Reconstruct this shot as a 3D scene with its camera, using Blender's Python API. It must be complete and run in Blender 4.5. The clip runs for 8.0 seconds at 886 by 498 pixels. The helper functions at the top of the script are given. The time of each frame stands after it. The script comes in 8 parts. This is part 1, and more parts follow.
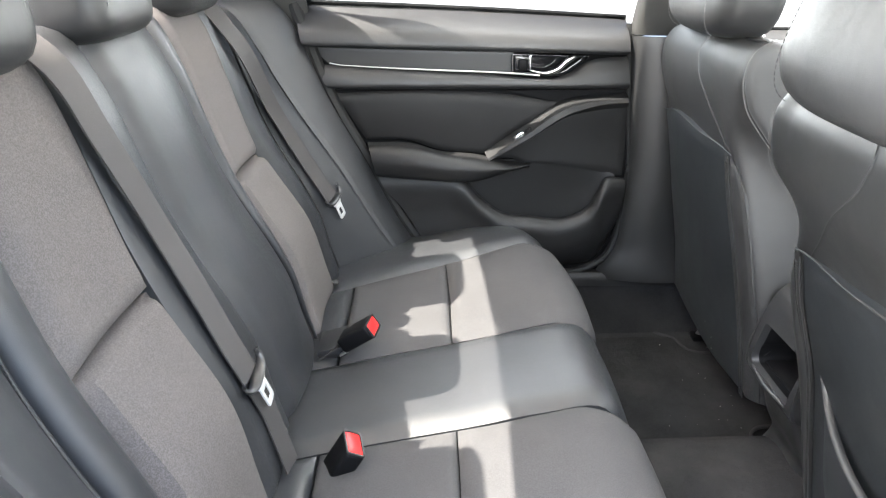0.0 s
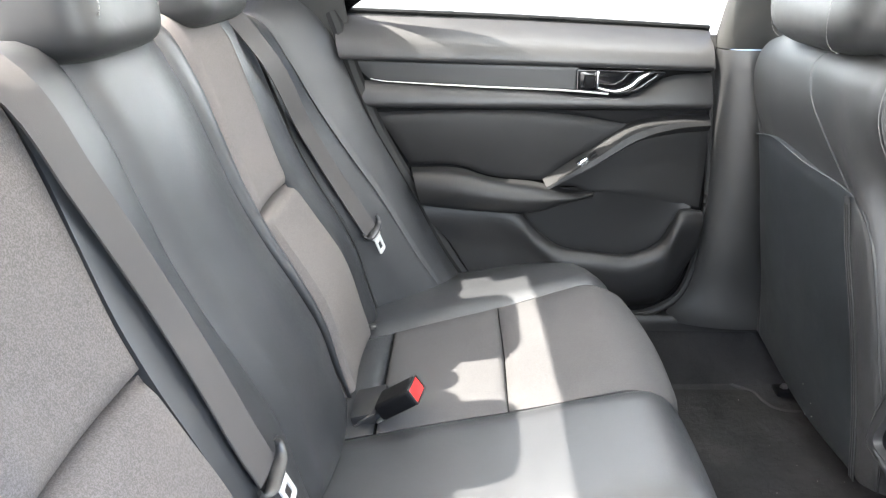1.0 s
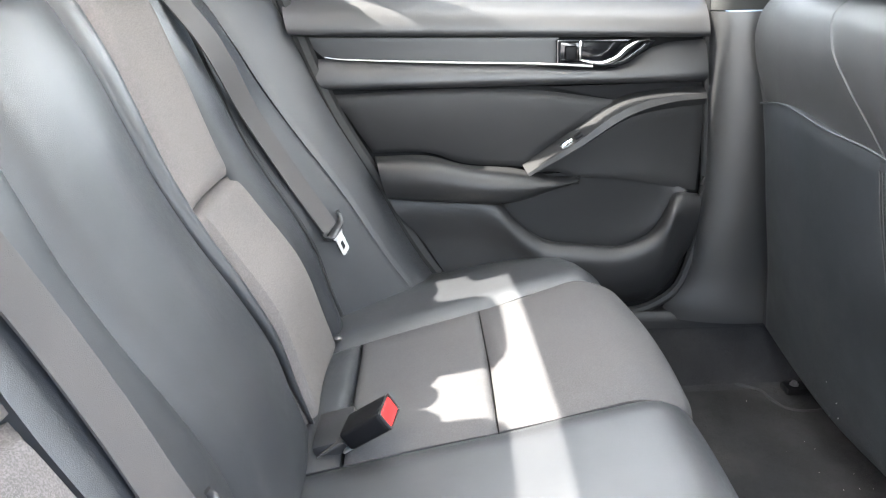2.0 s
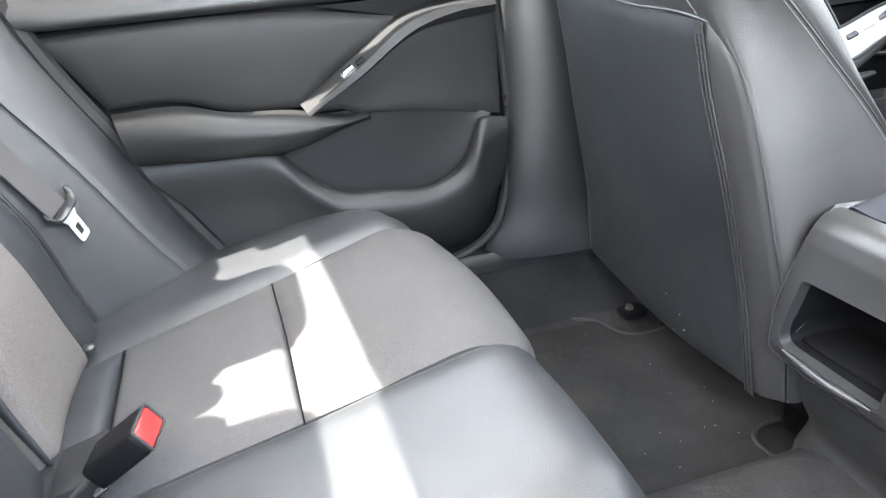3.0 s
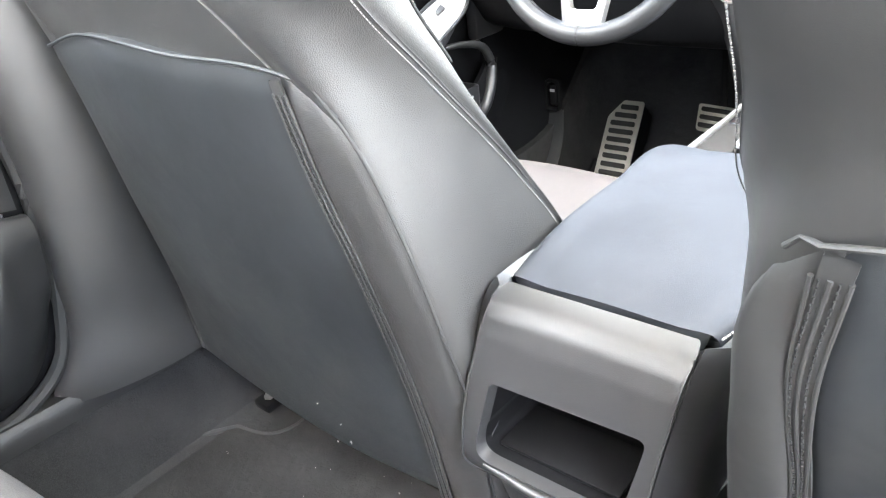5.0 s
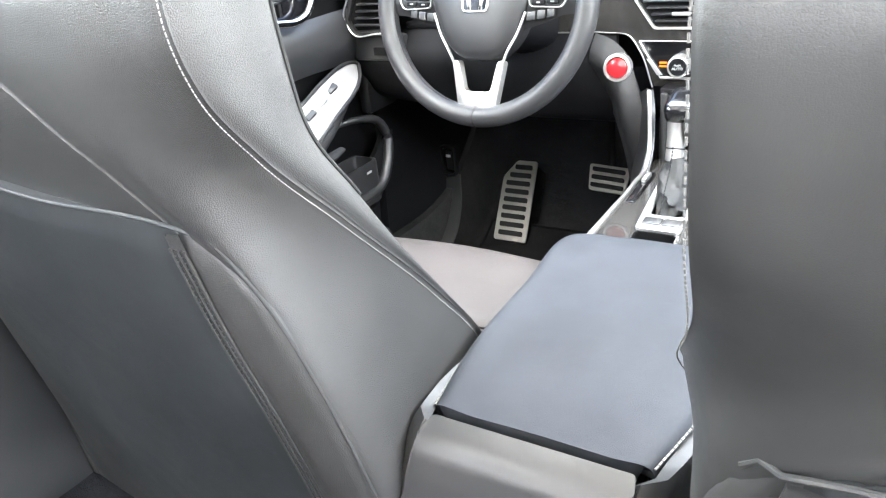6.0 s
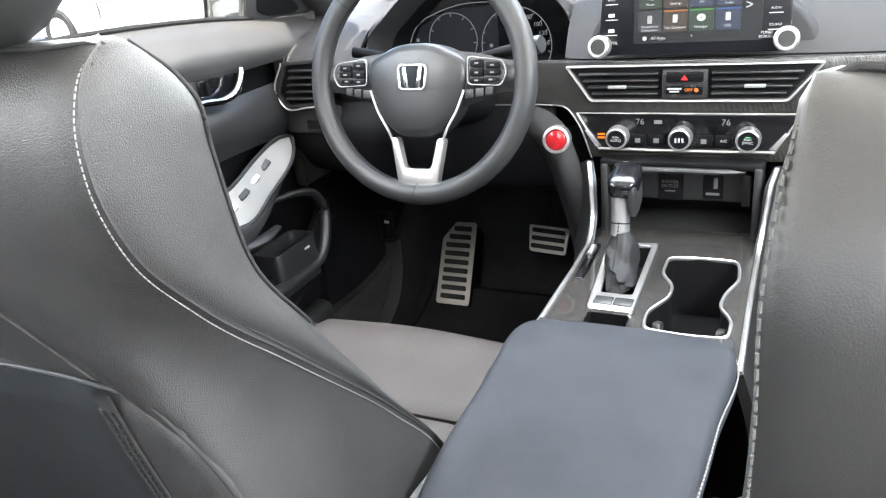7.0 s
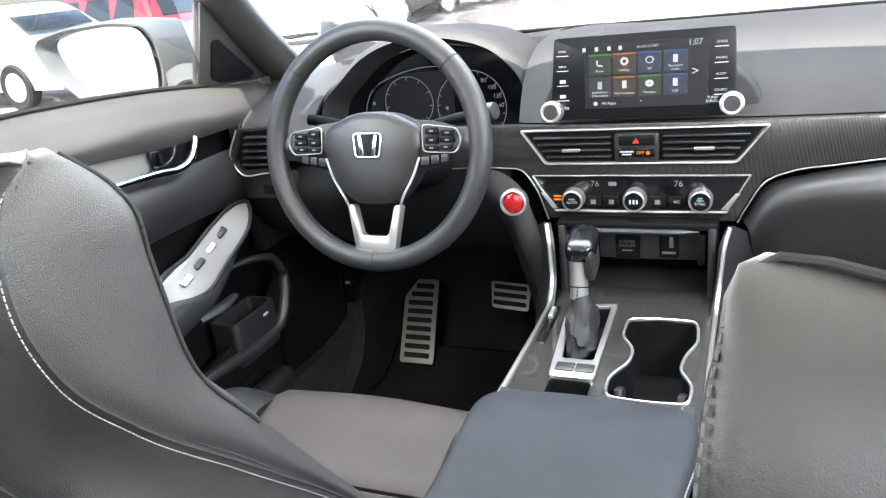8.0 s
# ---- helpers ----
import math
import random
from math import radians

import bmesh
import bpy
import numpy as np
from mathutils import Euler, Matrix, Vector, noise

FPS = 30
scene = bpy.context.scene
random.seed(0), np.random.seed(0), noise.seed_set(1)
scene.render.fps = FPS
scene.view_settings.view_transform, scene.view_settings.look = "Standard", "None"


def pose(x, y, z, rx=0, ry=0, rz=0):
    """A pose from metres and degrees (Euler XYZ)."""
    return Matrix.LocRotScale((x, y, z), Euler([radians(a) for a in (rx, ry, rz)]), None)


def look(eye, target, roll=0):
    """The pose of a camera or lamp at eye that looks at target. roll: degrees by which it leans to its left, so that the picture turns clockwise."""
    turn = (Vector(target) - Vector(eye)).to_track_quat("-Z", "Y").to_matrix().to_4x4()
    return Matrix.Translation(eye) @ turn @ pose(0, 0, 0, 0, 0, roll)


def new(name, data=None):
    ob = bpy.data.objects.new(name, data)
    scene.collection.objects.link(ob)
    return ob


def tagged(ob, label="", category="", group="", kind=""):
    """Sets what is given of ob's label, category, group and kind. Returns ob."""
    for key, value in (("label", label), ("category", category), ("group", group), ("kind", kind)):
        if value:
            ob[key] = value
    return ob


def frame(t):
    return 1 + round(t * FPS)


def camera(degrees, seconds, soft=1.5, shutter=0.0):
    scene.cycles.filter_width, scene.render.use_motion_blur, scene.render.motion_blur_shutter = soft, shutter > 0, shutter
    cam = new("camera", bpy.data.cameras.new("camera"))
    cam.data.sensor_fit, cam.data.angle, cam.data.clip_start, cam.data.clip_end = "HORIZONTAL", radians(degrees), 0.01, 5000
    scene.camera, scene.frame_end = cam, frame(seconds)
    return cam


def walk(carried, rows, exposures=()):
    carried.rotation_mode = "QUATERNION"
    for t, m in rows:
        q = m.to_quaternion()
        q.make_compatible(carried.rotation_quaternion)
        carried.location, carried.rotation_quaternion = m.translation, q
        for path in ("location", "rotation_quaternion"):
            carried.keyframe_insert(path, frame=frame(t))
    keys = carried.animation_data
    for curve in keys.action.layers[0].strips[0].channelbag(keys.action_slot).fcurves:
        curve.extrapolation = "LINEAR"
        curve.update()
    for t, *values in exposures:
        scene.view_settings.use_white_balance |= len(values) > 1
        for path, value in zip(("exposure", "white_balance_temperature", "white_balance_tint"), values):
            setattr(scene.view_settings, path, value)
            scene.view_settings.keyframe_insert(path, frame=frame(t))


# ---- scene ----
cam = camera(62.2, 8.0, 1.2)
EXPOSURES = [(0.0, 4.13, 6650, 8), (0.5, 4.34, 6600, 8), (1.2, 4.55, 6600, 8), (2.5, 4.9, 6400, 8), (3.5, 5.33, 6550, 8), (4.5, 5.75, 6700, 8), (5.2, 5.82, 6650, 8), (6.5, 4.88, 6600, 8), (8.0, 4.15, 6600, 8)]
PATH = [
    (0, (0.25, -1.037, 0.99), (0.267, 0.804, 0.208), -1.2),
    (0.5, (0.238, -0.939, 0.981), (0.212, 0.906, 0.211), -1.0),
    (1, (0.218, -0.826, 0.977), (0.14, 1.02, 0.213), -1.4),
    (1.2, (0.21, -0.792, 0.967), (0.129, 1.057, 0.208), -1.4),
    (2.3, (0.215, -0.622, 0.855), (0.31, 1.227, 0.098), -4.0),
    (2.5, (0.228, -0.587, 0.821), (0.427, 1.246, 0.047), -4.5),
    (3, (0.274, -0.501, 0.755), (0.729, 1.269, -0.059), -6.1),
    (3.5, (0.323, -0.423, 0.726), (1.047, 1.229, -0.139), -7.3),
    (4, (0.372, -0.355, 0.712), (1.316, 1.154, -0.201), -8.0),
    (4.5, (0.414, -0.284, 0.737), (1.547, 1.068, -0.205), -8.1),
    (5, (0.442, -0.237, 0.759), (1.736, 0.96, -0.185), -7.2),
    (5.2, (0.449, -0.228, 0.773), (1.787, 0.926, -0.164), -7.2),
    (6.3, (0.499, -0.181, 0.834), (2.041, 0.751, -0.032), -6.4),
    (6.5, (0.509, -0.171, 0.844), (2.079, 0.731, -0.004), -6.4),
    (7, (0.529, -0.155, 0.862), (2.152, 0.686, 0.051), -6.6),
    (7.5, (0.543, -0.154, 0.874), (2.212, 0.64, 0.11), -6.8),
    (8, (0.553, -0.159, 0.888), (2.26, 0.605, 0.177), -6.9),
]
walk(cam, [(t, look(eye, target, roll)) for t, eye, target, roll in PATH], exposures=EXPOSURES)

# ---- light ----
SUN_WAY = Vector((0.652, 0.12, -1.0)).normalized()
world = bpy.data.worlds.new("sky")
scene.world = world
world.use_nodes = True
wn = world.node_tree.nodes
sky = wn.new("ShaderNodeTexSky")
sky.sky_type = "NISHITA"
sky.sun_disc = False
sky.sun_elevation = radians(56)
sky.sun_rotation = math.atan2(-SUN_WAY.x, -SUN_WAY.y)
sky.air_density, sky.dust_density = 1.0, 4.0
wn["Background"].inputs["Strength"].default_value = 0.13
world.node_tree.links.new(sky.outputs[0], wn["Background"].inputs["Color"])
sun = new("sun", bpy.data.lights.new("sun", "SUN"))
sun.data.energy, sun.data.angle, sun.data.color = 2.0, radians(0.6), (1.0, 0.95, 0.88)
sun.rotation_mode = "QUATERNION"
sun.rotation_quaternion = SUN_WAY.to_track_quat("-Z", "Y")
sun.location = (-2, 0, 6)
# fill lamps added in the openings' upper halves, boosting the sky's light inside
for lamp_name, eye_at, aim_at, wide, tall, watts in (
        ("windscreen_sky_fill", (1.62, 0.0, 0.985), (0.9, 0.0, 0.35), 0.95, 0.30, 0.85),
        ("left_window_sky_fill", (0.75, 0.60, 1.0), (0.75, 0.0, 0.6), 1.2, 0.16, 1.05),
        ("right_window_sky_fill", (1.1, -0.60, 1.0), (1.1, 0.0, 0.5), 0.55, 0.16, 0.95),
        ("right_doorway_sky_fill", (0.52, -0.68, 0.94), (0.6, 0.2, 0.3), 0.40, 0.30, 0.8)):
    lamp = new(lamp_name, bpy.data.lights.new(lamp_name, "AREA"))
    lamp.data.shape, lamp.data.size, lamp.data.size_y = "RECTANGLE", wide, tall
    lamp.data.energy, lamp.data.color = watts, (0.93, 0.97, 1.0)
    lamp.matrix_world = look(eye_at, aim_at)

# ---- materials ----
def material(name, colour, rough=0.5, metal=0.0, grain=None, bump=0.0, vary=0.0, vary_scale=6.0, spec=0.5, coat=0.0, kind="noise", speck=0.0, speck_scale=900.0, dust=0.0, soft=0.0, soft_scale=14.0):
    """A surface: base colour with slow variation, fine grain relief, optional specks and dust."""
    m = bpy.data.materials.new(name)
    m.use_nodes = True
    nt = m.node_tree
    b = nt.nodes["Principled BSDF"]
    b.inputs["Roughness"].default_value = rough
    b.inputs["Metallic"].default_value = metal
    b.inputs["Specular IOR Level"].default_value = spec
    b.inputs["Coat Weight"].default_value = coat
    tc = nt.nodes.new("ShaderNodeTexCoord")
    col = nt.nodes.new("ShaderNodeRGB")
    col.outputs[0].default_value = (*colour, 1)
    out = col.outputs[0]

    def mix(fac, a, c, blend="MIX"):
        n = nt.nodes.new("ShaderNodeMix")
        n.data_type, n.blend_type = "RGBA", blend
        for sock, v in ((n.inputs[0], fac), (n.inputs[6], a), (n.inputs[7], c)):
            if isinstance(v, bpy.types.NodeSocket):
                nt.links.new(v, sock)
            elif isinstance(v, tuple):
                sock.default_value = (*v, 1)
            else:
                sock.default_value = v
        return n.outputs[2]

    def noise_tex(scale, detail=3.0, rough_=0.6):
        n = nt.nodes.new("ShaderNodeTexNoise")
        n.inputs["Scale"].default_value, n.inputs["Detail"].default_value, n.inputs["Roughness"].default_value = scale, detail, rough_
        nt.links.new(tc.outputs["Object"], n.inputs["Vector"])
        return n.outputs["Fac"]

    def ramp(fac, lo, hi):
        n = nt.nodes.new("ShaderNodeMapRange")
        n.inputs[1].default_value, n.inputs[2].default_value = lo, hi
        nt.links.new(fac, n.inputs[0])
        return n.outputs[0]

    if vary:
        f = ramp(noise_tex(vary_scale, 4.0), 0.3, 0.7)
        out = mix(f, tuple(c * (1 - vary) for c in colour), tuple(min(1, c * (1 + vary)) for c in colour))
        r = nt.nodes.new("ShaderNodeMapRange")
        r.inputs[3].default_value, r.inputs[4].default_value = max(0.03, rough * (1 - vary * 0.4)), min(1, rough * (1 + vary * 0.4))
        nt.links.new(noise_tex(vary_scale * 3.1, 5.0), r.inputs[0])
        nt.links.new(r.outputs[0], b.inputs["Roughness"])
    if speck:
        f = ramp(noise_tex(speck_scale, 2.0, 0.8), 0.42, 0.62)
        out = mix(f, out, tuple(min(1, c * (1 + speck) + 0.01 * speck) for c in colour))
    if dust:
        f = ramp(noise_tex(3.3, 6.0, 0.7), 0.5, 0.8)
        n = nt.nodes.new("ShaderNodeMath")
        n.operation = "MULTIPLY"
        n.inputs[1].default_value = dust
        nt.links.new(f, n.inputs[0])
        out = mix(n.outputs[0], out, (0.3, 0.28, 0.25))
    nt.links.new(out, b.inputs["Base Color"])
    if grain:
        bp = nt.nodes.new("ShaderNodeBump")
        bp.inputs["Strength"].default_value = bump
        bp.inputs["Distance"].default_value = 0.001
        if kind == "leather":
            v = nt.nodes.new("ShaderNodeTexVoronoi")
            v.feature = "DISTANCE_TO_EDGE"
            v.inputs["Scale"].default_value = grain
            w = nt.nodes.new("ShaderNodeTexNoise")
            w.inputs["Scale"].default_value = grain * 0.5
            vm = nt.nodes.new("ShaderNodeVectorMath")
            vm.operation = "MULTIPLY_ADD"
            vm.inputs[1].default_value = (0.0007, 0.0007, 0.0007)
            nt.links.new(tc.outputs["Object"], w.inputs["Vector"])
            nt.links.new(w.outputs["Color"], vm.inputs[0])
            nt.links.new(tc.outputs["Object"], vm.inputs[2])
            nt.links.new(vm.outputs[0], v.inputs["Vector"])
            h = ramp(v.outputs["Distance"], 0.0, 0.25)
        elif kind == "weave":
            h = mix(0.5, noise_tex(grain, 2.0, 0.7), noise_tex(grain * 2.7, 1.0))
        elif kind == "lines":
            wv = nt.nodes.new("ShaderNodeTexWave")
            wv.inputs["Scale"].default_value = grain
            wv.bands_direction = "Y"
            nt.links.new(tc.outputs["Object"], wv.inputs["Vector"])
            h = wv.outputs["Fac"]
            out2 = mix(h, tuple(c * 0.45 for c in colour), tuple(c * 1.6 for c in colour))
            nt.links.new(out2, b.inputs["Base Color"])
        else:
            h = noise_tex(grain, 4.0)
        nt.links.new(h, bp.inputs["Height"])
        nt.links.new(bp.outputs[0], b.inputs["Normal"])
        if soft:
            sb_ = nt.nodes.new("ShaderNodeBump")
            sb_.inputs["Strength"].default_value = soft
            sb_.inputs["Distance"].default_value = 0.004
            nt.links.new(noise_tex(soft_scale, 3.0, 0.55), sb_.inputs["Height"])
            nt.links.new(sb_.outputs[0], bp.inputs["Normal"])
    return m


def glass(name, tint=(0.95, 0.97, 0.96)):
    m = bpy.data.materials.new(name)
    m.use_nodes = True
    nt = m.node_tree
    nt.nodes.remove(nt.nodes["Principled BSDF"])
    tr, gl, mx, fr = (nt.nodes.new("ShaderNode" + k) for k in ("BsdfTransparent", "BsdfGlossy", "MixShader", "Fresnel"))
    tr.inputs[0].default_value = (*tint, 1)
    gl.inputs["Roughness"].default_value = 0.02
    nt.links.new(fr.outputs[0], mx.inputs[0])
    nt.links.new(tr.outputs[0], mx.inputs[1])
    nt.links.new(gl.outputs[0], mx.inputs[2])
    nt.links.new(mx.outputs[0], nt.nodes["Material Output"].inputs["Surface"])
    return m


def glow(name, colour, strength):
    m = bpy.data.materials.new(name)
    m.use_nodes = True
    b = m.node_tree.nodes["Principled BSDF"]
    b.inputs["Base Color"].default_value = (0.01, 0.01, 0.01, 1)
    b.inputs["Roughness"].default_value = 0.3
    b.inputs["Specular IOR Level"].default_value = 0.12
    b.inputs["Emission Color"].default_value = (*colour, 1)
    b.inputs["Emission Strength"].default_value = strength
    return m


LEATHER = material("black leatherette", (0.021, 0.021, 0.021), 0.44, grain=950, bump=0.15, vary=0.25, spec=0.45, soft=0.35, kind="leather")
BOOT_LEATHER = material("black boot leather", (0.012, 0.012, 0.012), 0.5, grain=1000, bump=0.2, vary=0.2, spec=0.35, kind="leather")
RIM_LEATHER = material("dark rim leather", (0.022, 0.022, 0.023), 0.45, grain=1300, bump=0.12, vary=0.15, spec=0.45, kind="leather")
# the sky's bluish reflection is put into this base colour; specular is nearly off
LID_SKY_TINT = material("armrest leatherette tinted with sky sheen", (0.033, 0.0355, 0.0410), 0.62, grain=900, bump=0.25, vary=0.2, spec=0.04, soft=0.2, kind="leather")
LEATHER_FINE = material("fine black leatherette", (0.0235, 0.0243, 0.0260), 0.40, grain=800, bump=0.2, vary=0.2, spec=0.55, soft=0.25, kind="leather")
LEATHER_BACK = material("dusty leatherette panel", (0.0145, 0.0162, 0.0178), 0.45, grain=1000, bump=0.1, vary=0.3, spec=0.45, soft=0.25, kind="leather", dust=0.09)
# one cloth in two tones: light on cushions and backrests evened out by colour
CLOTH_DIMMED = material("grey seat cloth dimmed for cushions", (0.038, 0.0370, 0.0375), 0.8, grain=600, bump=0.4, vary=0.12, kind="weave", speck=0.4, speck_scale=640, spec=0.25)
CLOTH_BRIGHTENED = material("grey woven cloth brightened for backrests", (0.082, 0.0745, 0.0715), 0.95, grain=600, bump=0.5, vary=0.1, kind="weave", speck=0.45, speck_scale=560, spec=0.15)
PLASTIC = material("soft black plastic", (0.0150, 0.0149, 0.0155), 0.42, grain=1400, bump=0.2, vary=0.12)
PLASTIC_GREY = material("dark grey moulded plastic", (0.017, 0.017, 0.0172), 0.38, grain=1400, bump=0.18, vary=0.15, spec=0.65)
# black plastic parts; its near-black also paints the shade in recesses and gaps
PLASTIC_DARK_AND_SHADE = material("black plastic", (0.0051, 0.0051, 0.0056), 0.5, grain=1200, bump=0.15, vary=0.15, spec=0.1)
CONSOLE_FACE = material("satin console plastic", (0.022, 0.022, 0.0228), 0.38, grain=1400, bump=0.15, vary=0.12, spec=0.5)
LEATHER_SEAT = material("grained seat leatherette", (0.0235, 0.0230, 0.0228), 0.47, grain=700, bump=0.30, vary=0.25, spec=0.5, soft=0.3, kind="leather")
LEATHER_SMOOTH = material("smooth seat leatherette", (0.0185, 0.0185, 0.0182), 0.46, grain=1300, bump=0.09, vary=0.2, spec=0.5, soft=0.3, kind="leather")
DOOR_PAD = material("dull door leatherette", (0.0125, 0.0123, 0.0125), 0.52, grain=950, bump=0.15, vary=0.2, spec=0.25, soft=0.3, kind="leather")
# lighter base colour stands for sun and window light glancing off the pad
DOOR_TOP_LIT = material("door top skin lightened for window light", (0.040, 0.039, 0.038), 0.45, grain=1000, bump=0.2, vary=0.12, spec=0.45, kind="leather")
DOOR_PLASTIC = material("dull door plastic", (0.0115, 0.0113, 0.0115), 0.5, grain=1300, bump=0.2, vary=0.12, spec=0.3)
PIANO = material("gloss black", (0.005, 0.005, 0.006), 0.14, vary=0.1)
PIANO_LINES = material("dark ribbed trim film", (0.024, 0.0225, 0.021), 0.25, grain=190, bump=0.2, kind="lines", coat=0.4)
SATIN = material("satin silver", (0.72, 0.71, 0.7), 0.28, metal=0.9, vary=0.06)
CHROME = material("chrome", (0.85, 0.85, 0.85), 0.1, metal=1.0)
STEEL = material("brushed pedal steel", (0.62, 0.6, 0.55), 0.35, metal=0.85, grain=300, bump=0.1, vary=0.12)
RUBBER = material("rubber", (0.010, 0.010, 0.010), 0.7, vary=0.2, spec=0.3)
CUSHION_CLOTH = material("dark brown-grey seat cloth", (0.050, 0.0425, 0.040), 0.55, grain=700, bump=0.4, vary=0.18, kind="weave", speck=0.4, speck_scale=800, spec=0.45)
CARPET = material("charcoal carpet", (0.015, 0.0147, 0.0149), 1.0, grain=420, bump=1.0, vary=0.5, vary_scale=11, speck=0.35, speck_scale=700, spec=0.05, dust=0.07, soft=0.8, soft_scale=40)
# carpet darker than the floor's, to carry the front footwell's shade
MAT_FOOTWELL_SHADE = material("mat carpet black for footwell shade", (0.0105, 0.0103, 0.0105), 1.0, grain=420, bump=1.0, vary=0.4, vary_scale=11, speck=0.25, speck_scale=700, spec=0.03)
LINT = material("pale lint", (0.6, 0.58, 0.55), 0.9)
WEBBING = material("belt webbing", (0.040, 0.0365, 0.0355), 0.7, grain=700, bump=0.5, vary=0.1, kind="weave")
BINDING = material("edge binding", (0.010, 0.010, 0.010), 0.8, grain=700, bump=0.6, vary=0.2, kind="weave")
RED = material("red plastic", (0.62, 0.02, 0.02), 0.35, vary=0.1)
THREAD = material("pale thread", (0.2, 0.195, 0.19), 0.8, vary=0.1)
GREY_THREAD = material("grey thread", (0.075, 0.074, 0.072), 0.9, spec=0.1)
DARK_THREAD = material("dark thread", (0.016, 0.016, 0.016), 0.95, spec=0.05)
SEAM = material("seam shadow line", (0.012, 0.012, 0.012), 0.8)
ROOF_CLOTH = material("light headliner cloth", (0.55, 0.54, 0.51), 0.95, grain=500, bump=0.3, vary=0.06)
PILLAR = material("grey pillar plastic", (0.024, 0.024, 0.0228), 0.48, grain=1000, bump=0.2, vary=0.08)
DASH_SKIN = material("dashboard skin", (0.030, 0.030, 0.031), 0.6, grain=1000, bump=0.25, vary=0.1, spec=0.28, kind="leather")
# windscreen and front side tints are added to hold down the outdoor brightness
GLASS_DIMMED = glass("laminated glass dimming the outside", (0.50, 0.52, 0.52))
GLASS_SIDE_DIMMED = glass("front side glass dimming the outside", (0.42, 0.44, 0.44))
GLASS_REAR = glass("clear rear glass", (0.88, 0.89, 0.885))
GLASS_TINT = glass("tinted side glass", (0.40, 0.42, 0.42))
# half-metallic and pale: a bright reflection on the tongue held in the colour
TONGUE_GLINT = material("pressed steel paled for its reflection", (0.75, 0.75, 0.74), 0.42, metal=0.5, vary=0.05)
SWITCH_SATIN = material("bright satin switch trim", (0.40, 0.40, 0.395), 0.4, metal=0.6, vary=0.06)
TRIM_SATIN = material("brushed grey trim", (0.30, 0.295, 0.285), 0.38, metal=0.5, vary=0.1)
SATIN_DARK = material("dull satin metal", (0.34, 0.335, 0.33), 0.33, metal=0.85, vary=0.1)
SCREEN_BLACK = material("dull black screen glass", (0.006, 0.006, 0.0075), 0.3, spec=0.15)
MIRROR = material("mirror", (0.9, 0.9, 0.9), 0.02, metal=1.0)
PAINT_SILVER = material("silver car paint", (0.13, 0.135, 0.135), 0.4, metal=0.2, coat=0.2, vary=0.03)
PAINT_RED = material("red car paint", (0.22, 0.02, 0.025), 0.3, coat=0.5, vary=0.05)
PAINT_WHITE = material("white car paint", (0.62, 0.62, 0.62), 0.3, coat=0.5, vary=0.03)
PAINT_BLACK = material("black car paint", (0.015, 0.015, 0.017), 0.2, coat=0.8, vary=0.05)
ASPHALT = material("sun-bleached concrete", (0.33, 0.32, 0.31), 0.9, grain=60, bump=0.6, vary=0.15, vary_scale=0.8, speck=0.2, speck_scale=200)
INK = material("pale print", (0.34, 0.34, 0.34), 0.6)
INK_DIM = material("grey print", (0.13, 0.13, 0.13), 0.6)
CARGLASS = material("dark car glass", (0.02, 0.025, 0.03), 0.12, spec=0.35)

# ---- building helpers ----
def part(name, bm, mat, parent=None, label="", sharp=40, loc=None):
    """Links a bmesh as one mesh object under a thing or a part."""
    me = bpy.data.meshes.new(name)
    bm.to_mesh(me)
    bm.free()
    me.materials.append(mat)
    me.shade_smooth()
    me.set_sharp_from_angle(angle=radians(sharp))
    ob = new(name, me)
    if parent is not None:
        ob.parent = parent
        bpy.context.view_layer.update()
        ob.matrix_parent_inverse = parent.matrix_world.inverted()
    if label:
        ob["label"] = label
    return ob


def thing(name, label, category, at=(0, 0, 0), group="", kind=""):
    ob = new(name)
    ob.empty_display_size = 0.05
    ob.location = at
    bpy.context.view_layer.update()
    return tagged(ob, label, category, group, kind)


def V(*p):
    return np.array(p, float)


def crom(pts, t):
    """Catmull-Rom through pts (k x 3) at parameters t in 0..1, by chord length."""
    pts = np.asarray(pts, float)
    if len(pts) == 2:
        return pts[0] + np.outer(t, pts[1] - pts[0])
    d = np.r_[0, np.cumsum(np.linalg.norm(np.diff(pts, axis=0), axis=1) + 1e-9)]
    d /= d[-1]
    slope = np.gradient(pts, d, axis=0)
    out = np.empty((len(t), pts.shape[1]))
    for k, s in enumerate(np.clip(t, 0, 1)):
        i = min(max(np.searchsorted(d, s, "right") - 1, 0), len(d) - 2)
        h = d[i + 1] - d[i]
        x = (s - d[i]) / h
        out[k] = ((1 + 2 * x) * (1 - x) ** 2 * pts[i] + x * (1 - x) ** 2 * h * slope[i]
                  + x * x * (3 - 2 * x) * pts[i + 1] + x * x * (x - 1) * h * slope[i + 1])
    return out


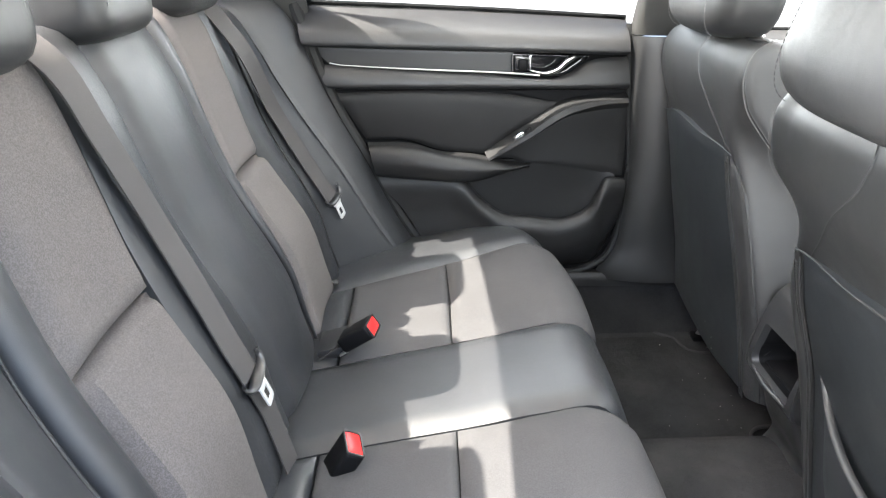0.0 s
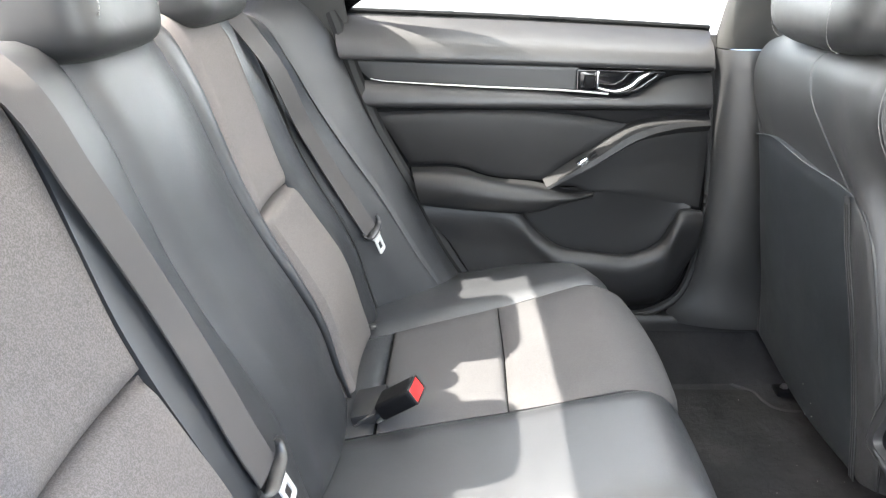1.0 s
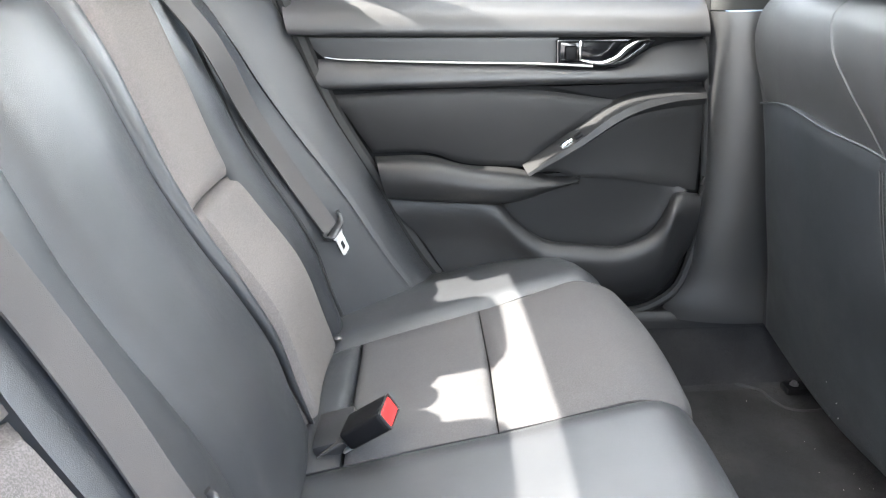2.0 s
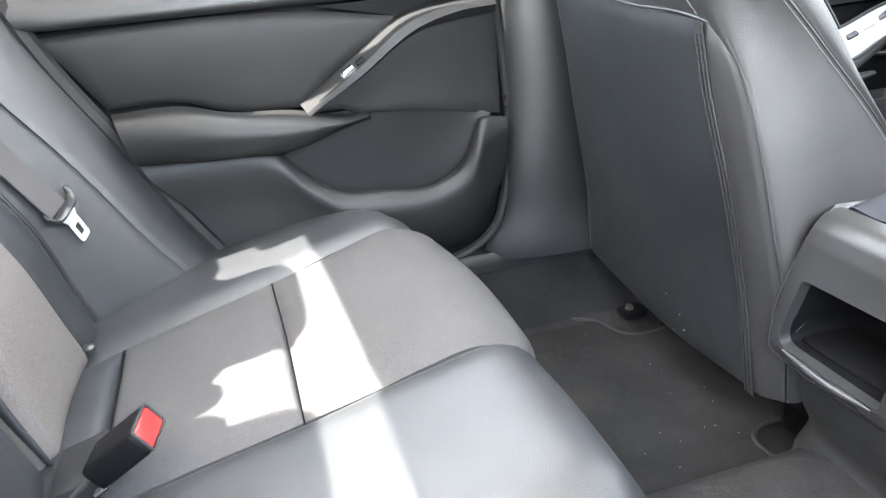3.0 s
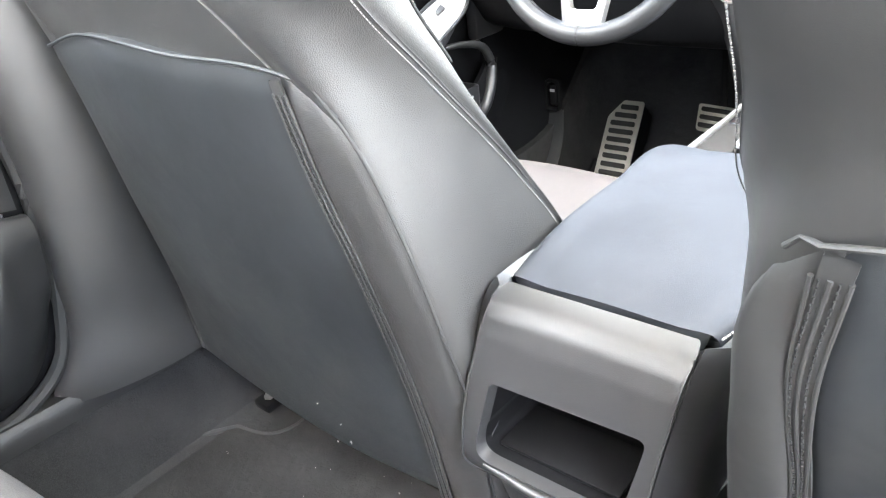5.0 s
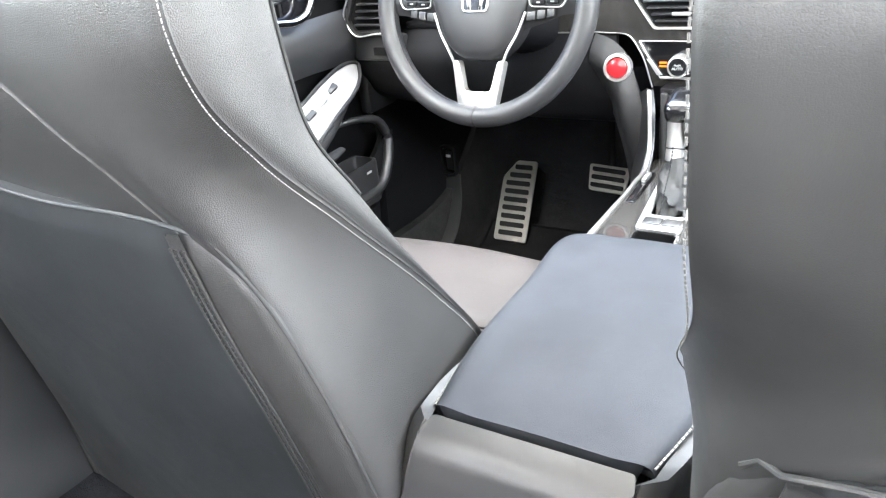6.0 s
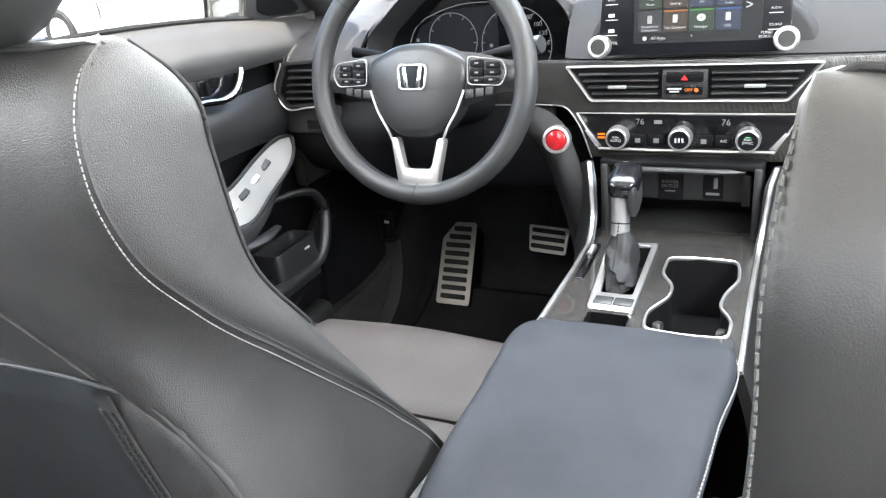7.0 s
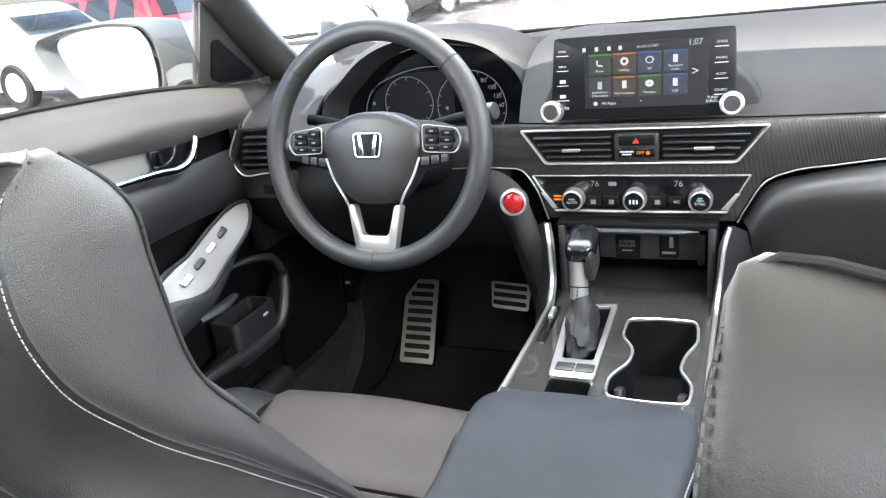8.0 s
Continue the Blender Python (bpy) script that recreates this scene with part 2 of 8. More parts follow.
def skin(curves, nu=24, nv=24, puff=0.0, sink=0.006, rad=0.015, thick=0.012, flip=False, edges="uUvV"):
    """A cushioned sheet through curves (each a list of points); its rims sink as at a sewn seam and turn back by thick."""
    us, vs = np.linspace(0, 1, nu + 1), np.linspace(0, 1, nv + 1)
    rows = np.stack([crom(c, us) for c in curves])
    grid = np.stack([crom(rows[:, i], vs) for i in range(nu + 1)], 1)
    du, dv = np.gradient(grid, axis=1), np.gradient(grid, axis=0)
    nrm = np.cross(du, dv)
    nrm /= np.linalg.norm(nrm, axis=2, keepdims=True) + 1e-12
    if flip:
        nrm = -nrm
    lu = np.cumsum(np.r_[0, np.linalg.norm(np.diff(grid, axis=1), axis=2).mean(0)])
    lv = np.cumsum(np.r_[0, np.linalg.norm(np.diff(grid, axis=0), axis=2).mean(1)])
    big = 9.0
    a = lu if "u" in edges else lu * 0 + big
    b = lu[-1] - lu if "U" in edges else lu * 0 + big
    c = lv if "v" in edges else lv * 0 + big
    e = lv[-1] - lv if "V" in edges else lv * 0 + big
    dist = np.minimum(np.minimum(a, b)[None, :], np.minimum(c, e)[:, None])
    k = np.clip(1 - dist / rad, 0, 1)
    lift = puff * np.clip(4 * np.minimum(us * (1 - us), 1)[None, :] * 4 * (vs * (1 - vs))[:, None], 0, 1) ** 0.6
    grid = grid + nrm * (lift - sink * (1 - np.sqrt(np.clip(1 - k * k, 0, 1))))[..., None]
    bm = bmesh.new()
    vv = [[bm.verts.new(p) for p in row] for row in grid]
    def quad(*q):
        try:
            bm.faces.new(q[::-1] if flip else q)
        except ValueError:
            pass
    for j in range(nv):
        for i in range(nu):
            quad(vv[j][i], vv[j][i + 1], vv[j + 1][i + 1], vv[j + 1][i])
    if thick:
        rim = [(0, i) for i in range(nu)] + [(j, nu) for j in range(nv)] + [(nv, i) for i in range(nu, 0, -1)] + [(j, 0) for j in range(nv, 0, -1)]
        low = [bm.verts.new(grid[j, i] - nrm[j, i] * thick) for j, i in rim]
        for n, (j, i) in enumerate(rim):
            j2, i2 = rim[(n + 1) % len(rim)]
            quad(vv[j2][i2], vv[j][i], low[n], low[(n + 1) % len(rim)])
    return bm


def quilt(curves, seams, nu=90, per=10, groove=0.0014, rad=0.006, flip=False):
    """One smooth surface through curves, cut along the curves numbered in seams; returns a bmesh for each strip between seams."""
    us = np.linspace(0, 1, nu + 1)
    rows = np.stack([crom(c, us) for c in curves])
    cuts = []
    for a, b in zip(seams, seams[1:]):
        n = per * (b - a)
        k = np.linspace(0, 1, n + 1)
        cuts.append(a + (b - a) * (k - 0.13 * np.sin(2 * math.pi * k)))
    grids, at = [], np.arange(len(curves))
    allv = np.concatenate([c if i == 0 else c[1:] for i, c in enumerate(cuts)])
    grid = np.empty((len(allv), nu + 1, 3))
    for i in range(nu + 1):
        p = rows[:, i]
        d = np.r_[0, np.cumsum(np.linalg.norm(np.diff(p, axis=0), axis=1) + 1e-9)]
        grid[:, i] = crom(p, np.interp(allv, at, d / d[-1]))
    du, dv = np.gradient(grid, axis=1), np.gradient(grid, axis=0)
    nrm = np.cross(du, dv)
    nrm /= np.linalg.norm(nrm, axis=2, keepdims=True) + 1e-12
    if flip:
        nrm = -nrm
    run = np.concatenate([np.zeros((1, nu + 1)), np.cumsum(np.linalg.norm(np.diff(grid, axis=0), axis=2), axis=0)])
    ends = np.cumsum([0] + [len(c) - 1 for c in cuts])
    near = np.full(run.shape, 9.0)
    for e in ends[1:-1]:
        near = np.minimum(near, abs(run - run[e][None, :]))
    k = np.clip(1 - near / rad, 0, 1)
    grid = grid - nrm * (groove * (1 - np.sqrt(np.clip(1 - k * k, 0, 1))))[..., None]
    out = []
    for a, b in zip(ends, ends[1:]):
        bm = bmesh.new()
        vv = [[bm.verts.new(p) for p in grid[j]] for j in range(a, b + 1)]
        for j in range(b - a):
            for i in range(nu):
                q = (vv[j][i], vv[j][i + 1], vv[j + 1][i + 1], vv[j + 1][i])
                bm.faces.new(q[::-1] if flip else q)
        out.append(bm)
    return out


def tube(pts, r, n=8, samples=40, flat=1.0, up=(0, 0, 1), closed=False, bm=None):
    """A round (or flattened) rod along a smooth line."""
    own = bm or bmesh.new()
    if closed:
        pts = list(pts) + [pts[0]]
    line = crom(pts, np.linspace(0, 1, samples + 1)) if len(pts) > 2 else crom(pts, np.linspace(0, 1, 2))
    if closed:
        line = line[:-1]
    rr = np.interp(np.linspace(0, 1, len(line)), np.linspace(0, 1, len(r)), r) if hasattr(r, "__len__") else np.full(len(line), r)
    rings = []
    for k, p in enumerate(line):
        if closed:
            d = line[(k + 1) % len(line)] - line[k - 1]
        else:
            d = line[min(k + 1, len(line) - 1)] - line[max(k - 1, 0)]
        d = d / (np.linalg.norm(d) + 1e-12)
        a = np.cross(d, np.array(up, float))
        if np.linalg.norm(a) < 1e-4:
            a = np.cross(d, (1.0, 0.0, 0.0))
        a /= np.linalg.norm(a)
        b = np.cross(a, d)
        rings.append([own.verts.new(p + rr[k] * (math.cos(q) * a + flat * math.sin(q) * b)) for q in np.linspace(0, 2 * math.pi, n, endpoint=False)])
    for k in range(len(rings) - (0 if closed else 1)):
        x, y = rings[k], rings[(k + 1) % len(rings)]
        for i in range(n):
            own.faces.new((x[i], x[(i + 1) % n], y[(i + 1) % n], y[i]))
    if not closed:
        own.faces.new(rings[0])
        own.faces.new(rings[-1][::-1])
    return own


def stitches(pts, gap=0.006, length=0.004, r=0.0007, off=(0, 0, 0)):
    """A row of small separate stitches along a line."""
    bm = bmesh.new()
    total = np.linalg.norm(np.diff(crom(pts, np.linspace(0, 1, 200)), axis=0), axis=1).sum()
    n = max(2, int(total / gap))
    o = np.array(off, float)
    for k in range(n):
        a, b = crom(pts, np.array([(k + 0.15) / n, (k + 0.15 + length / gap) / n])) + o
        tube([a, b], r, n=5, bm=bm)
    return bm


def box(size, at=(0, 0, 0), bevel=0.004, seg=2, turn=None, bm=None):
    """A rounded block."""
    own = bmesh.new()
    bmesh.ops.create_cube(own, size=1.0)
    bmesh.ops.scale(own, vec=size, verts=own.verts)
    if bevel:
        bmesh.ops.bevel(own, geom=own.edges[:], offset=bevel, segments=seg, affect="EDGES", profile=0.5)
    if turn is not None:
        bmesh.ops.transform(own, matrix=pose(0, 0, 0, *turn), verts=own.verts)
    bmesh.ops.translate(own, vec=at, verts=own.verts)
    if bm is None:
        return own
    return join(bm, own)


def join(bm, other):
    me = bpy.data.meshes.new("join")
    other.to_mesh(me)
    other.free()
    bm.from_mesh(me)
    bpy.data.meshes.remove(me)
    return bm


def slab(outline, frame_of, depth, bevel=0.002, seg=2):
    """A flat outline (list of 2D points) given thickness; frame_of maps (a, b, c) to the world, c along the thickness."""
    bm = bmesh.new()
    lo = [bm.verts.new((a, b, 0)) for a, b in outline]
    f = bm.faces.new(lo)
    got = bmesh.ops.extrude_face_region(bm, geom=[f])
    up = [g for g in got["geom"] if isinstance(g, bmesh.types.BMVert)]
    bmesh.ops.translate(bm, vec=(0, 0, depth), verts=up)
    bmesh.ops.recalc_face_normals(bm, faces=bm.faces[:])
    if bevel:
        top = [e for e in bm.edges if all(v in up for v in e.verts)]
        bmesh.ops.bevel(bm, geom=top, offset=bevel, segments=seg, affect="EDGES", profile=0.5)
    for v in bm.verts:
        v.co = Vector(frame_of(*v.co))
    return bm


def band(outer, inner, frame_of, depth, bevel=0.0):
    """A flat ring between two outlines with equal counts of points, given thickness."""
    bm = bmesh.new()
    n = len(outer)
    o0 = [bm.verts.new((a, b, 0)) for a, b in outer]
    i0 = [bm.verts.new((a, b, 0)) for a, b in inner]
    o1 = [bm.verts.new((a, b, depth)) for a, b in outer]
    i1 = [bm.verts.new((a, b, depth)) for a, b in inner]
    for k in range(n):
        j = (k + 1) % n
        bm.faces.new((o1[k], o1[j], i1[j], i1[k]))
        bm.faces.new((o0[j], o0[k], i0[k], i0[j]))
        bm.faces.new((o0[k], o0[j], o1[j], o1[k]))
        bm.faces.new((i0[j], i0[k], i1[k], i1[j]))
    bmesh.ops.recalc_face_normals(bm, faces=bm.faces[:])
    if bevel:
        top = [e for e in bm.edges if all(v.co.z > depth * 0.99 for v in e.verts) and len(e.link_faces) == 2 and abs(e.link_faces[0].normal.dot(e.link_faces[1].normal)) < 0.5]
        bmesh.ops.bevel(bm, geom=top, offset=bevel, segments=2, affect="EDGES", profile=0.5)
    for v in bm.verts:
        v.co = Vector(frame_of(*v.co))
    return bm


def rounded(pts, r, seg=4):
    """A 2D outline with its corners rounded by r (one number or one for each corner)."""
    out = []
    n = len(pts)
    for k in range(n):
        p, a, b = (np.array(pts[i % n], float) for i in (k, k - 1, k + 1))
        rk = r[k] if hasattr(r, "__len__") else r
        da, db = a - p, b - p
        la, lb = np.linalg.norm(da), np.linalg.norm(db)
        q = min(rk, la * 0.45, lb * 0.45)
        s, e = p + da / la * q, p + db / lb * q
        for x in np.linspace(0, 1, seg + 1):
            out.append(tuple((1 - x) ** 2 * s + 2 * x * (1 - x) * p + x * x * e))
    return out


def lathe(profile, n=32, at=(0, 0, 0), axis=None):
    """Turns a profile of (radius, height) about an axis."""
    bm = bmesh.new()
    rings = [[bm.verts.new((r * math.cos(q), r * math.sin(q), h)) for q in np.linspace(0, 2 * math.pi, n, endpoint=False)] if r > 1e-6 else [bm.verts.new((0, 0, h))] for r, h in profile]
    for a, b in zip(rings, rings[1:]):
        for i in range(n):
            j = (i + 1) % n
            if len(a) == 1 and len(b) == 1:
                continue
            if len(a) == 1:
                bm.faces.new((a[0], b[j], b[i]))
            elif len(b) == 1:
                bm.faces.new((a[i], a[j], b[0]))
            else:
                bm.faces.new((a[i], a[j], b[j], b[i]))
    bmesh.ops.recalc_face_normals(bm, faces=bm.faces[:])
    m = Matrix.Translation(at)
    if axis is not None:
        m = m @ Vector(axis).to_track_quat("Z", "Y").to_matrix().to_4x4()
    bmesh.ops.transform(bm, matrix=m, verts=bm.verts)
    return bm

# ---- ground and car shell ----
bm = bmesh.new()
bmesh.ops.create_grid(bm, x_segments=8, y_segments=8, size=300)
bmesh.ops.translate(bm, vec=(0, 0, -0.36), verts=bm.verts)
tagged(part("ground", bm, ASPHALT), "pale sun-bleached car park surface", "ground", kind="structure")

# floor: a cross-section swept along the car, with the tunnel in its middle and the toe board in front
def floor_row(x, z, side=0.16, hump=0.125):
    half = [(0.0, hump), (0.06, hump), (0.085, hump - 0.01), (0.13, hump * 0.55), (0.19, 0.0), (0.3, 0.0), (0.62, 0.0), (0.655, 0.01), (0.675, 0.07), (0.69, side)]
    return [(x, -y, z + h) for y, h in half[::-1]] + [(x, y, z + h) for y, h in half[1:]]

bm = skin([floor_row(-0.1, 0.0), floor_row(0.4, 0.0), floor_row(0.9, 0.0), floor_row(1.5, -0.02), floor_row(1.93, -0.03, 0.2), floor_row(2.07, 0.045, 0.25, 0.2), floor_row(2.30, 0.36, 0.2, 0.2)], nu=70, nv=60, sink=0, thick=0.03, flip=True)
tagged(part("floor", bm, CARPET), "dusty charcoal carpet over the floor pan and tunnel", "floor", kind="structure")

def floor_mat(side):
    out = [(0.35, 0.643), (0.862, 0.640), (0.868, 0.595), (0.885, 0.558), (1.02, 0.550), (1.02, 0.249), (0.925, 0.249), (0.897, 0.222), (0.902, 0.160), (0.35, 0.157)]
    out = rounded([(a, side * b) for a, b in out], 0.02)
    m = thing("floor_mat", "dark grey carpet mat with a bound edge on the rear floor", "floor mat", (0.7, side * 0.42, 0.004), group="rear floor mats")
    part("carpet", slab(out, lambda a, b, c: (a, b, 0.004 + c), 0.010, 0.003), CARPET, m)
    part("binding", tube([(a, b, 0.0125) for a, b in out[:-1:2]], 0.0042, n=8, samples=240, closed=True), BINDING, m, "stitched black edge binding")

floor_mat(1)
floor_mat(-1)
# mat added to darken the driver's footwell, where the carpet came out too light
fm = thing("front_floor_mat", "carpet mat added in the driver's footwell, black for its shade", "floor mat", (1.6, 0.42, 0.0))
part("carpet", skin([[(1.22, y, 0.012), (1.5, y, -0.004), (1.75, y, -0.014), (1.925, y, -0.016), (1.975, y, 0.008), (2.0, y, 0.025)] for y in (0.20, 0.30, 0.42, 0.54, 0.64)], nu=40, nv=16, sink=0.002, rad=0.01, thick=0.012, flip=True), MAT_FOOTWELL_SHADE, fm)

# roof, pillars and glass
def roof_row(x, z, half, crown=0.03):
    return [(x, y, z + crown * (1 - (y / half) ** 2)) for y in np.linspace(-half, half, 9)]

bm = skin([roof_row(-0.195, 1.13, 0.52), roof_row(0.2, 1.17, 0.55), roof_row(0.8, 1.17, 0.56), roof_row(1.5, 1.06, 0.54)], nu=24, nv=24, sink=0, thick=0)
bmesh.ops.solidify(bm, geom=bm.faces[:], thickness=-0.04)
tagged(part("ceiling", bm, ROOF_CLOTH), "pale cloth headliner under the roof", "ceiling", kind="structure")

for side, tag in ((1, "left"), (-1, "right")):
    def s(pts):
        return [(x, side * y, z) for x, y, z in pts]
    fl = side < 0
    # roof rail over the doors
    bm = tube(s([(-0.25, 0.54, 1.11), (0.2, 0.575, 1.155), (0.8, 0.58, 1.15), (1.15, 0.60, 1.12), (1.5, 0.60, 1.04)]), [0.035, 0.035, 0.036, 0.05, 0.055], n=10)
    tagged(part("roof_rail_" + tag, bm, PILLAR), "grey roof rail trim over the doors", "trim", kind="structure")
    # windscreen pillar
    bm = tube(s([(1.40, 0.575, 1.07), (1.55, 0.66, 0.975), (1.668, 0.712, 0.890), (1.755, 0.730, 0.820), (1.862, 0.745, 0.740), (2.02, 0.775, 0.61)]), [0.038, 0.040, 0.043, 0.046, 0.050, 0.05], n=12, flat=0.8)
    tagged(part("windscreen_pillar_" + tag, bm, PILLAR), "grey plastic windscreen pillar trim", "pillar", kind="structure")
    # rear pillar, broad
    bm = skin([s([(-0.2, 0.54, 1.12), (-0.45, 0.54, 1.03), (-0.85, 0.58, 0.88)]), s([(-0.06, 0.60, 1.05), (-0.25, 0.62, 0.97), (-0.7, 0.66, 0.86)]), s([(-0.03, 0.70, 0.87), (-0.1, 0.70, 0.84), (-0.4, 0.72, 0.8)]), s([(-0.05, 0.74, 0.4), (-0.2, 0.74, 0.4), (-0.4, 0.74, 0.4)])], nu=14, nv=20, sink=0, thick=0.03, flip=fl)
    tagged(part("rear_pillar_" + tag, bm, PILLAR), "grey plastic rear pillar trim beside the rear window", "pillar", kind="structure")

# centre pillar with its lower trim running into the sill, left side and right side
for side, tag in ((1, "left"), (-1, "right")):
    fl = side < 0
    def row(z, x0, x1, yo, yi):
        return [(x0, side * yo, z), (x0 + 0.012, side * (yi + 0.02), z), (x0 + 0.05, side * yi, z), (x1 - 0.03, side * yi, z), (x1, side * (yi + 0.02), z), (x1 + 0.04, side * (yo + 0.02), z)]
    rows = [row(0.165, 0.655, 0.98, 0.70, 0.672), row(0.2, 0.672, 0.93, 0.705, 0.668), row(0.25, 0.70, 0.885, 0.715, 0.664), row(0.33, 0.712, 0.87, 0.715, 0.66), row(0.45, 0.722, 0.865, 0.715, 0.658), row(0.62, 0.715, 0.86, 0.715, 0.655), row(0.775, 0.705, 0.85, 0.712, 0.652)]
    bm = skin(rows, nu=24, nv=30, sink=0.002, rad=0.006, thick=0.02, flip=fl)
    p = thing("centre_pillar_" + tag, "grey plastic centre pillar trim between the doors", "pillar", (0.78, side * 0.68, 0.17), kind="structure")
    part("lower_trim", bm, PLASTIC_GREY, p)
    rows = [row(0.777, 0.704, 0.845, 0.712, 0.652), row(0.9, 0.715, 0.84, 0.67, 0.61), row(1.14, 0.74, 0.84, 0.58, 0.53)]
    part("upper_trim", skin(rows, nu=20, nv=14, sink=0.002, rad=0.006, thick=0.02, flip=fl), PILLAR, p, "pale grey upper pillar trim")
    # sill strip
    bm = skin([[(0.0, side * 0.735, 0.12), (0.4, side * 0.735, 0.12), (0.9, side * 0.735, 0.12), (1.62, side * 0.735, 0.12)], [(0.0, side * 0.72, 0.182), (0.4, side * 0.715, 0.184), (0.9, side * 0.715, 0.175), (1.62, side * 0.715, 0.175)], [(0.0, side * 0.69, 0.186), (0.4, side * 0.688, 0.184), (0.9, side * 0.685, 0.172), (1.62, side * 0.685, 0.17)], [(0.0, side * 0.684, 0.15), (0.4, side * 0.682, 0.15), (0.9, side * 0.68, 0.14), (1.62, side * 0.68, 0.14)]], nu=30, nv=10, sink=0, thick=0.01, flip=not fl)
    tagged(part("sill_" + tag, bm, DOOR_PLASTIC), "grey plastic door sill trim", "sill", kind="structure")

# rear shelf, bulkheads that close the cabin
bm = skin([[(-0.26, y, 0.86) for y in (-0.72, 0, 0.72)], [(-0.55, y, 0.86) for y in (-0.72, 0, 0.72)], [(-0.9, y, 0.85) for y in (-0.72, 0, 0.72)]], nu=10, nv=10, sink=0, thick=0.03)
tagged(part("rear_shelf", bm, ROOF_CLOTH), "cloth-covered shelf behind the rear bench", "shelf", kind="structure")
tagged(part("wall_rear", box((0.04, 1.5, 1.1), (-0.42, 0, 0.3), 0.004), PLASTIC_DARK_AND_SHADE), "dark panel behind the rear bench", "wall", kind="structure")
for side, tag in ((1, "left"), (-1, "right")):
    tagged(part("kick_panel_" + tag, skin([[(1.62, side * 0.70, -0.05), (1.9, side * 0.70, -0.05), (2.34, side * 0.68, -0.05)], [(1.68, side * 0.73, 0.2), (1.85, side * 0.715, 0.2), (2.34, side * 0.69, 0.25)], [(1.72, side * 0.745, 0.6), (1.85, side * 0.73, 0.6), (2.34, side * 0.70, 0.7)]], nu=14, nv=12, sink=0, thick=0.02, flip=side < 0), PLASTIC_DARK_AND_SHADE), "dark kick panel beside the front footwell", "panel", kind="structure")
tagged(part("wall_front", box((0.04, 1.6, 0.9), (2.32, 0, 0.2), 0.004), PLASTIC_DARK_AND_SHADE), "dark insulated firewall ahead of the footwell", "wall", kind="structure")


def pane(name, rows, label, mat=None, shade=False):
    bm = skin(rows, nu=10, nv=10, sink=0, thick=0)
    bmesh.ops.solidify(bm, geom=bm.faces[:], thickness=0.004)
    ob = tagged(part(name, bm, mat or GLASS_DIMMED), label, "window", kind="structure")
    ob.visible_shadow = shade
    return ob


pane("window_rear", [[(-0.21, -0.5, 1.13), (-0.2, 0, 1.16), (-0.21, 0.5, 1.13)], [(-0.9, -0.58, 0.87), (-0.95, 0, 0.88), (-0.9, 0.58, 0.87)]], "clear heated rear window", GLASS_REAR)
pane("windscreen", [[(1.51, -0.53, 1.04), (1.50, 0, 1.08), (1.51, 0.53, 1.04)], [(2.15, -0.76, 0.66), (2.35, 0, 0.70), (2.15, 0.76, 0.66)]], "laminated windscreen, tinted to dim the bright outside")
pane("window_left_rear", [[(-0.02, 0.60, 1.10), (0.3, 0.595, 1.13), (0.72, 0.59, 1.13)], [(-0.04, 0.735, 0.83), (0.3, 0.735, 0.81), (0.71, 0.735, 0.78)]], "clear rear door window", GLASS_TINT)
pane("window_left_front", [[(0.84, 0.595, 1.13), (1.05, 0.6, 1.13), (1.38, 0.6, 1.06)], [(0.8, 0.745, 0.78), (1.3, 0.755, 0.75), (1.66, 0.765, 0.73)]], "driver's door window, tinted to dim the bright outside", GLASS_SIDE_DIMMED)
pane("window_right_front", [[(0.84, -0.595, 1.13), (1.05, -0.6, 1.13), (1.38, -0.6, 1.06)], [(0.8, -0.745, 0.78), (1.3, -0.755, 0.75), (1.66, -0.765, 0.73)]], "passenger door window, tinted to dim the bright outside", GLASS_SIDE_DIMMED)


# passenger's front door: closes the cabin on that side
pd = thing("passenger_door", "closed black front passenger door with a padded panel", "car door", (1.3, -0.74, 0.18))
part("panel", skin([[(0.80, -0.735, 0.1), (1.3, -0.74, 0.1), (1.85, -0.74, 0.1)], [(0.8, -0.72, 0.3), (1.3, -0.72, 0.3), (1.85, -0.72, 0.3)], [(0.8, -0.71, 0.5), (1.3, -0.71, 0.5), (1.85, -0.72, 0.5)], [(0.8, -0.735, 0.79), (1.3, -0.75, 0.765), (1.85, -0.76, 0.72)]], nu=20, nv=20, sink=0.0, thick=0.05, flip=True), PLASTIC, pd)
part("upper_pad", skin([[(0.8, -0.715, 0.70), (1.3, -0.712, 0.682), (1.8, -0.72, 0.65)], [(0.8, -0.70, 0.72), (1.3, -0.698, 0.70), (1.8, -0.715, 0.67)], [(0.8, -0.71, 0.755), (1.3, -0.712, 0.74), (1.8, -0.722, 0.695)], [(0.8, -0.745, 0.785), (1.3, -0.75, 0.768), (1.8, -0.757, 0.72)]], nu=20, nv=12, sink=0.0, flip=True), PLASTIC, pd, "soft black upper pad")
part("armrest", box((0.5, 0.07, 0.05), (1.2, -0.68, 0.42), 0.02, 4), PLASTIC, pd, "soft black armrest")

# curved rear corner of the left rear door's window frame
corner = [(-0.04, 0.735, 0.85), (-0.015, 0.718, 0.868), (0.03, 0.705, 0.893), (0.09, 0.697, 0.908), (0.14, 0.690, 0.922), (0.166, 0.679, 0.944), (0.18, 0.662, 0.978), (0.19, 0.63, 1.04), (0.20, 0.59, 1.12)]
